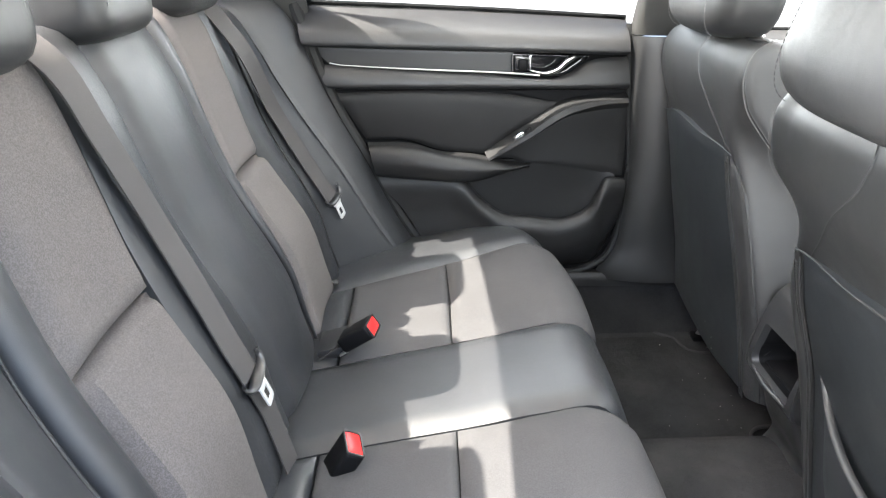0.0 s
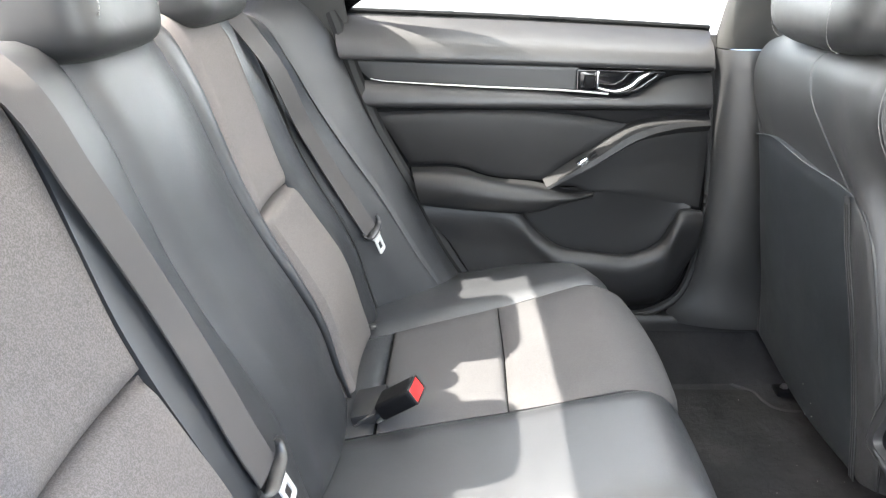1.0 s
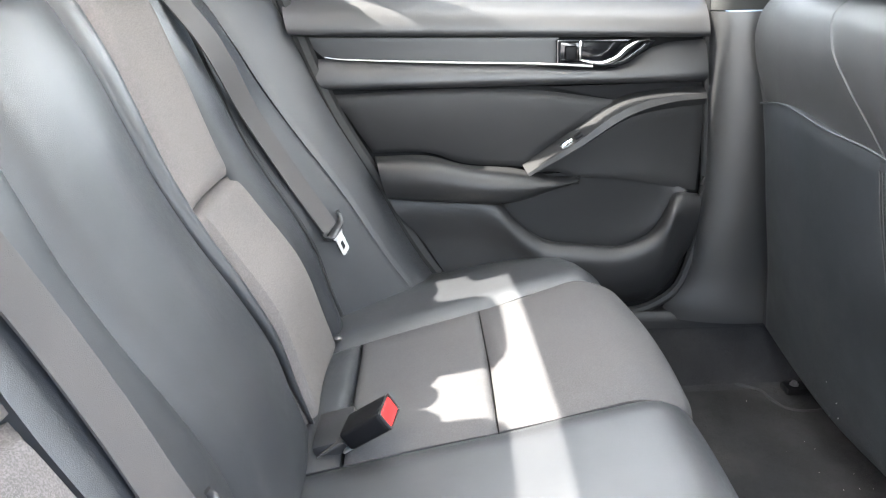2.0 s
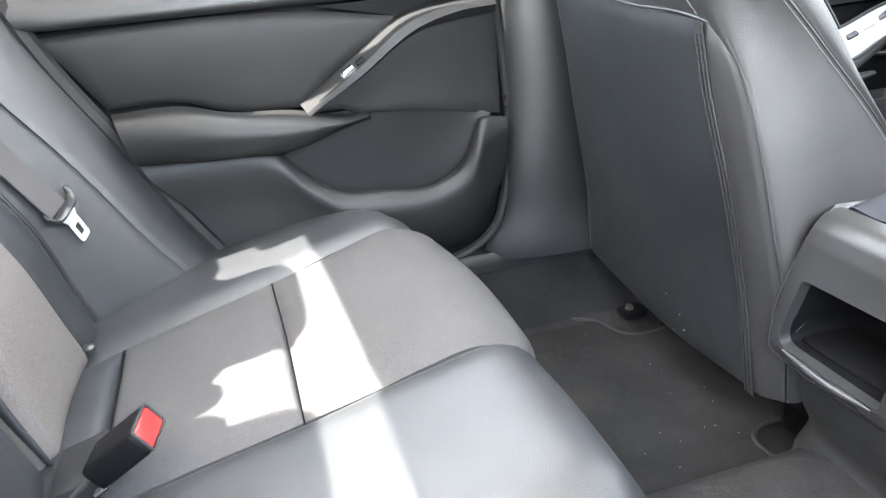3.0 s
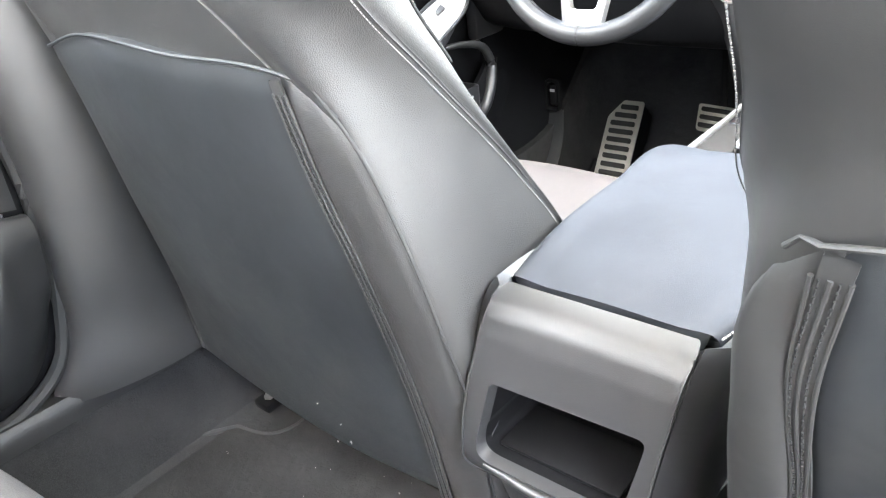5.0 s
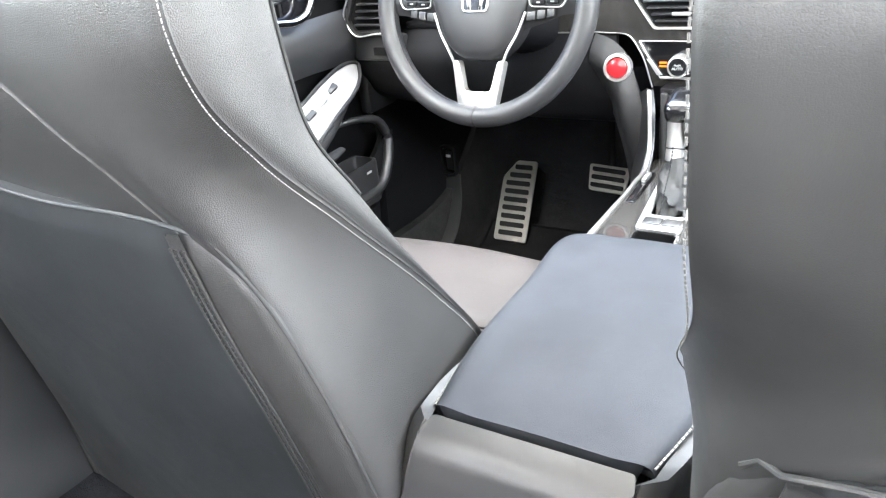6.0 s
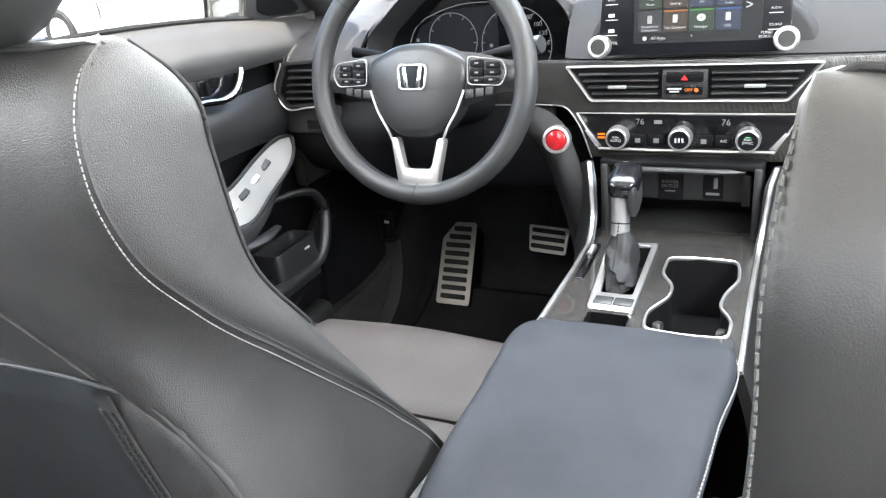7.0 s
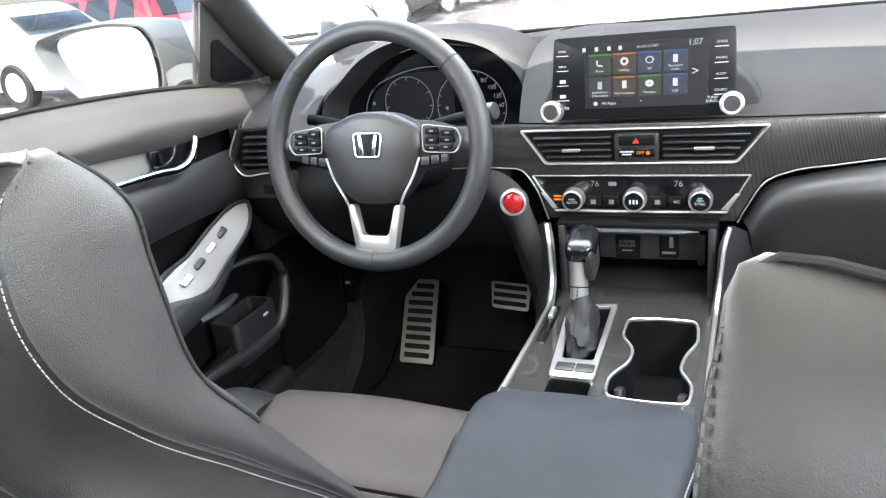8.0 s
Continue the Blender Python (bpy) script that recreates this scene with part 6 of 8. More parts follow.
for y, word in KNOB_TEXT.items():
    kn = dpart("knob", lathe([(0.0, 0.019), (0.0125, 0.019), (0.0128, 0.018), (0.0143, 0.018), (0.0148, 0.0195), (0.0163, 0.0188), (0.0172, 0.013), (0.0176, 0.0)], 40, (1.649, y, 0.528), (-1, 0, 0)), SATIN, "bright rotary knob", clim)
    dpart("knob_face", lathe([(0, 0.0202), (0.0128, 0.0202), (0.0136, 0.0185)], 30, (1.649, y, 0.528), (-1, 0, 0)), PIANO, "black knob face", kn)
    if word:
        lettering("PUSH", 0.0042, facing(1.6285, y, 0.531), INK, kn)
        lettering(word, 0.006, facing(1.6285, y, 0.526), INK, kn)
    else:
        for k in range(3):
            dpart("fan_bar", box((0.0006, 0.003, 0.007), (1.6286, y - 0.005 + 0.005 * k, 0.528), 0), INK, "fan symbol bar", kn)
for y, w in ((0.065, 0.024), (0.037, 0.024), (-0.032, 0.024), (-0.06, 0.024)):
    b_ = dpart("climate_button", box((0.004, w, 0.017), (1.6485, y, 0.523), 0.0012), PLASTIC_DARK_AND_SHADE, "black button", clim)
    if y == -0.06:
        lettering("A/C", 0.006, facing(1.6462, y, 0.523), INK, b_)
    else:
        dpart("symbol", box((0.0005, 0.008, 0.007), (1.6462, y, 0.522), 0), INK_DIM, "pale symbol block", b_)
lettering("76", 0.013, facing(1.6487, 0.062, 0.5505), INK_DIM, clim)
lettering("76", 0.013, facing(1.6487, -0.062, 0.5505), INK_DIM, clim)
dpart("symbol", box((0.0005, 0.012, 0.006), (1.6487, 0.035, 0.5505), 0), INK_DIM, "grey symbol block", clim)
dpart("amber_lamp", box((0.0008, 0.012, 0.003), (1.648, 0.122, 0.5305), 0), LIT_AMBER, "amber lamp", clim)
dpart("amber_lamp", box((0.0008, 0.012, 0.003), (1.648, 0.122, 0.525), 0), LIT_AMBER, "amber lamp", clim)
dpart("green_lamp", box((0.0008, 0.007, 0.0016), (1.6285, -0.094, 0.5345), 0), LIT_GREEN, "green lamp", clim)

# ---- touch screen ----
scr = thing("touch_screen", "upright tablet touch screen with lit app tiles and two knobs", "screen", (1.66, -0.008, 0.65))
TL = 8.0
F = facing(1.645, -0.008, 0.713, TL)
def on_screen(a, b, c=0.0):
    """A place on the screen's face: a to the right, b up from its middle, c out of it."""
    return F @ Vector((a, b, c))
def plate(a, b, w, h, mat, name, lab="", c0=0.0, d=0.0006, r=0.001, parent=None):
    o = rounded([(a - w / 2, b - h / 2), (a + w / 2, b - h / 2), (a + w / 2, b + h / 2), (a - w / 2, b + h / 2)], r, 2)
    return part(name, slab(o, lambda x, y, z: on_screen(x, y, c0 + z), d, 0), mat, parent or scr, lab)
part("casing", slab(rounded([(-0.131, -0.06), (0.131, -0.06), (0.128, 0.06), (-0.123, 0.06)], 0.006), lambda x, y, z: on_screen(x, y, z - 0.014), 0.014, 0.002), SCREEN_BLACK, scr, "gloss black tablet casing")
part("neck", box((0.05, 0.22, 0.1), (1.695, -0.008, 0.69), 0.01), DASH_SKIN, scr, "dashboard mount")
lcd = plate(0.008, 0.002, 0.172, 0.092, LCD, "display", "dark lit display", c0=0.0002)
TILE_WARM = glow("brown tile", (0.20, 0.145, 0.11), 0.02)
TILE_LEAF = glow("green tile", (0.10, 0.16, 0.11), 0.022)
tiles = [("Phone", TILE_LEAF, TILE_GREEN), ("Settings", TILE_WARM, TILE_ORANGE), ("FM", TILE_SKY, TILE_BLUE), ("Bluetooth\nAudio", TILE_SKY, TILE_BLUE), ("Smartphone\nConnection", TILE_GREY, TILE_GREY), ("Trip Computer", TILE_WARM, TILE_ORANGE), ("Messages", TILE_LEAF, TILE_GREEN), ("USB", TILE_SKY, TILE_BLUE)]
for k, (word, mat, edge) in enumerate(tiles):
    a = -0.0555 + 0.0352 * (k % 4)
    b = 0.0185 - 0.0325 * (k // 4)
    t_ = plate(a, b, 0.0325, 0.0295, mat, "tile", "lit app tile", c0=0.0009, d=0.0004, parent=lcd)
    plate(a, b + 0.0135, 0.0325, 0.0022, edge, "tile_edge", "coloured tile edge", c0=0.0014, d=0.0002, r=0.0004, parent=lcd)
    lettering(word, 0.0048, F @ Matrix.Translation((a, b - 0.0092, 0.0016)), LIT_WHITE, lcd)
    if k == 0:
        part("symbol", tube([on_screen(a - 0.004, b + 0.006, 0.0018), on_screen(a - 0.003, b - 0.001, 0.0018), on_screen(a + 0.004, b - 0.002, 0.0018)], [0.0016, 0.0008, 0.0016], n=6), LIT_WHITE, lcd, "handset symbol")
    elif k == 1:
        part("symbol", band([(a + 0.0055 * math.cos(q) * (1.18 if i % 2 else 0.95), b + 0.003 + 0.0055 * math.sin(q) * (1.18 if i % 2 else 0.95)) for i, q in enumerate(np.linspace(0, 6.283, 24, endpoint=False))], [(a + 0.0025 * math.cos(q), b + 0.003 + 0.0025 * math.sin(q)) for q in np.linspace(0, 6.283, 24, endpoint=False)], lambda x, y, z: on_screen(x, y, 0.0015 + z), 0.0003), LIT_WHITE, lcd, "cog symbol")
    elif k in (2, 6):
        part("symbol", band([(a + 0.006 * math.cos(q), b + 0.003 + 0.005 * math.sin(q)) for q in np.linspace(0, 6.283, 24, endpoint=False)], [(a + (0.0042 if k == 2 else 0.001) * math.cos(q), b + 0.003 + (0.0036 if k == 2 else 0.001) * math.sin(q)) for q in np.linspace(0, 6.283, 24, endpoint=False)], lambda x, y, z: on_screen(x, y, 0.0015 + z), 0.0003), LIT_WHITE, lcd, "round symbol")
    else:
        plate(a, b + 0.003, 0.0065, 0.011, LIT_WHITE if k != 4 else INK_DIM, "symbol", "upright symbol", c0=0.0015, d=0.0003, parent=lcd)
lettering("1:07", 0.0115, F @ Matrix.Translation((0.076, 0.0415, 0.0012)), LIT_WHITE, lcd)
lettering("Audio is OFF", 0.0056, F @ Matrix.Translation((0.012, 0.0405, 0.0012)), LIT_WHITE, lcd)
lettering("All Apps", 0.0062, F @ Matrix.Translation((-0.043, -0.037, 0.0012)), LIT_WHITE, lcd)
lettering(">", 0.018, F @ Matrix.Translation((0.0765, 0.002, 0.0012)), LIT_WHITE, lcd)
for a in (-0.078, -0.060, -0.042, -0.026):
    plate(a, 0.0405, 0.005, 0.006, LIT_WHITE, "status_symbol", "small status symbol", c0=0.0009, d=0.0003, parent=lcd)
plate(-0.062, -0.037, 0.006, 0.006, LIT_WHITE, "menu_symbol", "menu symbol", c0=0.0009, d=0.0003, r=0.003, parent=lcd)
plate(0.003, -0.035, 0.0022, 0.0022, LIT_WHITE, "page_dot", "page dot", c0=0.0009, d=0.0003, r=0.001, parent=lcd)
for k, (l, r) in enumerate((("HOME", "CLOCK"), ("BACK", "PHONE"), ("", "AUDIO"), ("", "SOURCE"))):
    for sgn, word in ((-1, l), (1, r)):
        b = 0.04 - 0.0215 * k
        if word:
            lettering(word, 0.0043, F @ Matrix.Translation((sgn * 0.1105, b, 0.0012)), INK, scr)
        else:
            plate(sgn * 0.1105, b, 0.009, 0.005, INK, "key_symbol", "pale key symbol", c0=0.0003, d=0.0003)
        plate(sgn * 0.1105, b - 0.0062, 0.018, 0.0012, INK, "key_mark", "pale key bar", c0=0.0003, d=0.0003, r=0.0004)
lettering("VOL", 0.0056, F @ Matrix.Translation((-0.106, -0.042, 0.0012)), INK, scr)
lettering("TUNE/\nSCROLL", 0.0052, F @ Matrix.Translation((0.1, -0.037, 0.0012)), INK, scr)
for a, b in ((-0.1255, -0.046), (0.126, -0.043)):
    kn = part("dial", lathe([(0.0, 0.02), (0.011, 0.02), (0.0118, 0.019), (0.0135, 0.0205), (0.0155, 0.0195), (0.0165, 0.012), (0.016, 0.0)], 40, on_screen(a, b), F.to_3x3() @ Vector((0, 0, 1))), SATIN, scr, "bright rotary dial")
    part("dial_face", lathe([(0, 0.0208), (0.0105, 0.0208), (0.0112, 0.0195)], 30, on_screen(a, b), F.to_3x3() @ Vector((0, 0, 1))), PLASTIC, kn, "grey dial face")
# arched dash hump behind the screen
dpart("screen_arch", slab([(0.155 * math.cos(q) * (1.0 if math.cos(q) > 0 else 1.08) - 0.008, 0.645 + 0.10 * math.sin(q) ** 0.8) for q in np.linspace(0, math.pi, 30)], lambda a, b, c: (1.70 - c, a, b), 0.025, 0.01, 4), DASH_SKIN, "rounded grey hump behind the screen")

# ---- instruments ----
ins = thing("instrument_cluster", "black instrument cluster with two round dials under a hood", "instruments", (1.8, 0.39, 0.6))
HOOD = [(0.585, 0.60), (0.582, 0.635), (0.566, 0.683), (0.534, 0.712), (0.48, 0.754), (0.41, 0.779), (0.367, 0.782), (0.306, 0.776), (0.239, 0.753), (0.19, 0.697), (0.184, 0.653), (0.19, 0.60)]
def hood_row(x, grow, dz=0.0):
    c = V(0.385, 0.65)
    return [(x, c[0] + (y - c[0]) * grow, c[1] + (z - c[1]) * grow + dz) for y, z in HOOD]
part("hood", skin([hood_row(1.80, 0.93, -0.01), hood_row(1.76, 0.955, -0.004), hood_row(1.735, 0.985), hood_row(1.726, 1.005), hood_row(1.735, 1.04, 0.002), hood_row(1.78, 1.07, 0.004), hood_row(1.9, 1.08, -0.004)], nu=60, nv=30, sink=0, thick=0), DASH_SKIN, ins, "curved instrument hood")
part("well", skin([hood_row(1.845, 0.86, -0.012), hood_row(1.80, 0.93, -0.0105)], nu=60, nv=6, sink=0, thick=0), PLASTIC_DARK_AND_SHADE, ins, "dark inner well")
part("face", slab([(y, z) for _, y, z in hood_row(0, 0.88, -0.012)], lambda a, b, c: (1.85 - c, a, b), 0.004, 0), PIANO, ins, "gloss black cluster face")
def ring(name, y, z, r, x=1.842, w=0.0016, a0=-0.9, a1=4.05, mat=GAUGE_LINE):
    return part(name, tube([(x, y - r * math.cos(q), z + r * math.sin(q)) for q in np.linspace(a0, a1, 30)], w / 2, n=5, samples=60), mat, ins, "pale dial ring")
ring("dial_ring", 0.452, 0.653, 0.05)
ring("dial_ring", 0.325, 0.64, 0.068)
for q in np.linspace(-0.7, 3.84, 9):
    part("tick", tube([(1.841, 0.452 - r_ * math.cos(q), 0.653 + r_ * math.sin(q)) for r_ in (0.043, 0.049)], 0.0009, n=4), GAUGE_LINE, ins)
for k, q in enumerate(np.linspace(-0.8, 3.94, 17)):
    part("tick", tube([(1.841, 0.325 - 0.067 * math.cos(q), 0.64 + 0.067 * math.sin(q)), (1.841, 0.325 - 0.062 * math.cos(q), 0.64 + 0.062 * math.sin(q))], 0.0008, n=4), GAUGE_LINE, ins)
for num, q in ((80, 1.04), (100, 0.68), (120, 0.35), (140, 0.02)):
    lettering(str(num), 0.011, facing(1.841, 0.325 - 0.056 * math.cos(q), 0.64 + 0.056 * math.sin(q)), GAUGE_LINE, ins)
part("screen_outline", tube([(1.843, y, z) for y, z in [(0.548, 0.60), (0.543, 0.655), (0.525, 0.683), (0.48, 0.705), (0.43, 0.717), (0.36, 0.719)]], 0.0008, n=5, samples=40), GAUGE_LINE, ins, "pale display outline")
part("cluster_display", slab(rounded([(0.54, 0.60), (0.36, 0.60), (0.36, 0.712), (0.46, 0.708), (0.52, 0.68), (0.538, 0.65)], 0.008), lambda a, b, c: (1.846 - c, a, b), 0.001, 0), LCD, ins, "dim blue-grey display")
for y, z in ((0.528, 0.655), (0.528, 0.625), (0.375, 0.64)):
    part("gauge_symbol", box((0.0006, 0.006, 0.006), (1.844, y, z), 0), GAUGE_LINE, ins, "small lit symbol")

# ---- steering wheel ----
wheel = thing("steering_wheel", "black leather steering wheel with satin spoke trim", "steering wheel", (1.51, 0.36, 0.64))
W = facing(1.508, 0.36, 0.65, 14.0)
def ow(a, b, c=0.0):
    return W @ Vector((a, b, c))
RW = 0.1705
part("rim", tube([ow(RW * math.cos(q), RW * math.sin(q), 0.004) for q in np.linspace(0, 2 * math.pi, 48, endpoint=False)], 0.0165, n=16, samples=120, closed=True, up=(1, 0, 0.1)), RIM_LEATHER, wheel, "leather-wrapped rim")
for a0 in (0.75, 2.39, 4.712):
    part("rim_seam", tube([ow((RW + 0.0168 * math.cos(p)) * math.cos(a0), (RW + 0.0168 * math.cos(p)) * math.sin(a0), 0.004 + 0.0168 * math.sin(p)) for p in np.linspace(0, 2 * math.pi, 14, endpoint=False)], 0.0007, n=5, samples=28, closed=True), SEAM, wheel)
part("rim_stitching", stitches([ow((RW - 0.0155) * math.cos(q), (RW - 0.0155) * math.sin(q), 0.009) for q in np.linspace(-1.3, 4.4, 40)], 0.005, 0.0035, 0.0008), DARK_THREAD, wheel, "dark rim stitching")
hub = rounded([(-0.078, 0.03), (-0.085, 0.005), (-0.062, -0.055), (-0.03, -0.085), (0.03, -0.085), (0.062, -0.055), (0.085, 0.005), (0.078, 0.03), (0.03, 0.053), (-0.03, 0.053)], 0.02, 5)
bm = bmesh.new()
layers = [(1.0, -0.03), (1.0, 0.0), (0.985, 0.007), (0.93, 0.013), (0.8, 0.017), (0.5, 0.02), (0.15, 0.021)]
rr = [[bm.verts.new(ow(a * k, (b + 0.012) * k - 0.012, c)) for a, b in hub] for k, c in layers]
for a, b in zip(rr, rr[1:]):
    for i in range(len(a)):
        j = (i + 1) % len(a)
        bm.faces.new((a[i], a[j], b[j], b[i]))
bm.faces.new(rr[-1])
bmesh.ops.recalc_face_normals(bm, faces=bm.faces[:])
part("airbag_pad", bm, PLASTIC, wheel, "smooth black airbag pad")
bo = rounded([(-0.022, -0.018), (0.022, -0.018), (0.025, 0.02), (-0.025, 0.02)], 0.008)
bi = rounded([(-0.0185, -0.0148), (0.0185, -0.0148), (0.021, 0.0168), (-0.021, 0.0168)], 0.006)
badge = part("badge_ring", band(bo, bi, lambda a, b, c: ow(a, b + 0.002, 0.0195 + c), 0.004, 0.0008), CHROME, wheel, "plain bright badge ring")
part("badge_field", slab(bi, lambda a, b, c: ow(a, b + 0.002, 0.0195 + c), 0.002, 0), PIANO, badge, "dark badge field")
for sgn in (-1, 1):
    part("badge_bar", slab([(sgn * 0.006, -0.0148), (sgn * 0.012, -0.0148), (sgn * 0.0165, 0.0165), (sgn * 0.0105, 0.0165)][::sgn], lambda a, b, c: ow(a, b + 0.002, 0.0205 + c), 0.0025, 0.0006), CHROME, badge, "plain bright badge bar")
lettering("SRS", 0.014, W @ Matrix.Translation((0, -0.042, 0.0185)), PLASTIC_GREY, wheel)
for sgn in (-1, 1):
    def so(a, b, c=0.0):
        return ow(sgn * a, b, c)
    spoke = part("spoke", skin([[so(0.05, 0.042, -0.008), so(0.10, 0.036, -0.006), so(0.15, 0.026, 0.0), so(0.172, 0.03, 0.0)], [so(0.05, 0.0, 0.008), so(0.1, 0.0, 0.008), so(0.14, 0.004, 0.008), so(0.17, 0.005, 0.006)], [so(0.05, -0.045, -0.008), so(0.1, -0.03, -0.006), so(0.14, -0.018, 0.0), so(0.172, -0.02, 0.0)]], nu=16, nv=12, sink=0, thick=0.012, flip=sgn > 0), PLASTIC, wheel, "black side spoke")
    o = rounded([(0.083, 0.033), (0.138, 0.026), (0.145, 0.008), (0.136, -0.01), (0.083, -0.008)], 0.008, 4)
    i_ = rounded([(0.0846, 0.0314), (0.1363, 0.0248), (0.143, 0.008), (0.1348, -0.0086), (0.0846, -0.0066)], 0.007, 4)
    part("switch_bezel", band(o, i_, lambda a, b, c: so(a, b, 0.008 + c), 0.004, 0.0006), SATIN_DARK, spoke, "bright switch bezel")
    for a, b, w, h in ((0.098, 0.022, 0.02, 0.01), (0.122, 0.019, 0.02, 0.009), (0.098, 0.009, 0.02, 0.011), (0.122, 0.009, 0.022, 0.008), (0.098, -0.002, 0.02, 0.007), (0.12, -0.001, 0.018, 0.007)):
        bt = part("switch_key", slab(rounded([(a - w / 2, b - h / 2), (a + w / 2, b - h / 2), (a + w / 2, b + h / 2), (a - w / 2, b + h / 2)], 0.002, 2), lambda x, y, z: so(x, y, 0.008 + z), 0.004, 0.001), PLASTIC_DARK_AND_SHADE, spoke, "black switch key")
        part("key_symbol", slab([(a - 0.003, b - 0.0012), (a + 0.003, b - 0.0012), (a + 0.003, b + 0.0012), (a - 0.003, b + 0.0012)][::sgn], lambda x, y, z: so(x, y, 0.0122 + z), 0.0002, 0), INK_DIM, bt, "pale symbol")
    for a, b, w in ((0.086, -0.020, 0.014), (0.102, -0.018, 0.013), (0.117, -0.0155, 0.012)):
        part("lower_key", slab(rounded([(a - w / 2, b - 0.008), (a + w / 2, b - 0.006), (a + w / 2, b + 0.006), (a - w / 2, b + 0.005)], 0.002, 2), lambda x, y, z: so(x, y, 0.004 + z), 0.005, 0.001), PLASTIC, spoke, "black switch key")
    part("spoke_trim", tube([so(0.078, -0.015, 0.010), so(0.066, -0.045, 0.010), so(0.05, -0.072, 0.009), so(0.042, -0.09, 0.006)], 0.0022, n=6), SATIN, wheel, "slim bright spoke line")
lo = rounded([(-0.046, -0.085), (-0.033, -0.085), (-0.022, -0.132), (0.022, -0.132), (0.033, -0.085), (0.046, -0.085), (0.033, -0.158), (-0.033, -0.158)], 0.008, 4)
part("lower_spoke", slab(lo, lambda a, b, c: ow(a, b, c - 0.006), 0.014, 0.003), SATIN, wheel, "satin silver lower spoke")
col = part("column_cover", skin([[ow(0.06, 0.02, -0.02), ow(0.06, 0.03, -0.18)], [ow(0.05, -0.05, -0.02), ow(0.055, -0.05, -0.18)], [ow(0.0, -0.075, -0.02), ow(0.0, -0.07, -0.18)], [ow(-0.05, -0.05, -0.02), ow(-0.055, -0.05, -0.18)], [ow(-0.06, 0.02, -0.02), ow(-0.06, 0.03, -0.18)]], nu=6, nv=24, sink=0, thick=0.01), PLASTIC_DARK_AND_SHADE, wheel, "black steering column cover")
for sgn in (-1, 1):
    st = part("stalk", tube([ow(sgn * 0.05, 0.03, -0.07), ow(sgn * 0.10, 0.04, -0.065), ow(sgn * 0.15, 0.048, -0.06)], [0.006, 0.008, 0.009], n=12), PLASTIC_DARK_AND_SHADE, wheel, "black column stalk")
    if sgn > 0:
        part("stalk_end", lathe([(0, 0.03), (0.012, 0.029), (0.0135, 0.025), (0.0135, 0.0), (0.009, -0.005)], 20, ow(0.145, 0.047, -0.06), W.to_3x3() @ Vector((0.95, 0.1, 0.25))), PLASTIC_GREY, st, "grey stalk end")

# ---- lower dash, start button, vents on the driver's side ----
dpart("knee_panel", skin([[(1.66, 0.72, 0.59), (1.66, 0.6, 0.585), (1.66, 0.4, 0.575), (1.655, 0.27, 0.575), (1.655, 0.2, 0.57)], [(1.64, 0.72, 0.54), (1.635, 0.6, 0.53), (1.64, 0.4, 0.51), (1.64, 0.27, 0.52), (1.64, 0.19, 0.52)], [(1.67, 0.72, 0.46), (1.66, 0.6, 0.45), (1.67, 0.4, 0.43), (1.67, 0.27, 0.43), (1.65, 0.165, 0.44)], [(1.80, 0.72, 0.40), (1.80, 0.6, 0.40), (1.8, 0.4, 0.395), (1.8, 0.27, 0.395), (1.8, 0.15, 0.40)]], nu=30, nv=24, sink=0, flip=True), PLASTIC_DARK_AND_SHADE, "black driver's knee panel")
dpart("column_shroud", skin([[(1.66, 0.57, 0.586), (1.66, 0.4, 0.582), (1.66, 0.2, 0.586)], [(1.655, 0.57, 0.545), (1.655, 0.4, 0.54), (1.655, 0.2, 0.545)]], nu=16, nv=8, sink=0, flip=True), PLASTIC_DARK_AND_SHADE, "black panel behind the wheel")
dpart("cluster_shelf", box((0.2, 0.44, 0.012), (1.755, 0.385, 0.588), 0.003), PLASTIC_DARK_AND_SHADE, "dark shelf below the instruments")
dpart("start_panel", skin([[(1.655, 0.235, 0.575), (1.648, 0.205, 0.566), (1.64, 0.18, 0.548), (1.63, 0.158, 0.50), (1.62, 0.143, 0.45), (1.62, 0.135, 0.38)], [(1.64, 0.24, 0.545), (1.63, 0.215, 0.535), (1.625, 0.195, 0.515), (1.62, 0.175, 0.46), (1.62, 0.16, 0.41), (1.62, 0.15, 0.36)], [(1.67, 0.25, 0.48), (1.66, 0.23, 0.47), (1.655, 0.21, 0.45), (1.65, 0.19, 0.40), (1.65, 0.18, 0.36), (1.65, 0.17, 0.30)]], nu=30, nv=16, sink=0, thick=0.01, flip=True), PLASTIC, "dark panel beside the column")
RED_DEEP = material("deep red gloss", (0.30, 0.008, 0.012), 0.2, vary=0.1, coat=0.5)
sb = thing("start_button", "round red engine start button in a bright ring", "button", (1.63, 0.19, 0.53))
part("ring", lathe([(0.0165, 0.004), (0.018, 0.007), (0.0215, 0.006), (0.0225, 0.0), (0.0225, -0.012)], 36, (1.628, 0.189, 0.526), (-1, -0.12, 0.15)), SATIN, sb, "bright ring")
part("cap", lathe([(0, 0.0075), (0.012, 0.0072), (0.0155, 0.0055), (0.0165, 0.002), (0.0165, -0.01)], 36, (1.628, 0.189, 0.526), (-1, -0.12, 0.15)), RED_DEEP, sb, "red button cap")
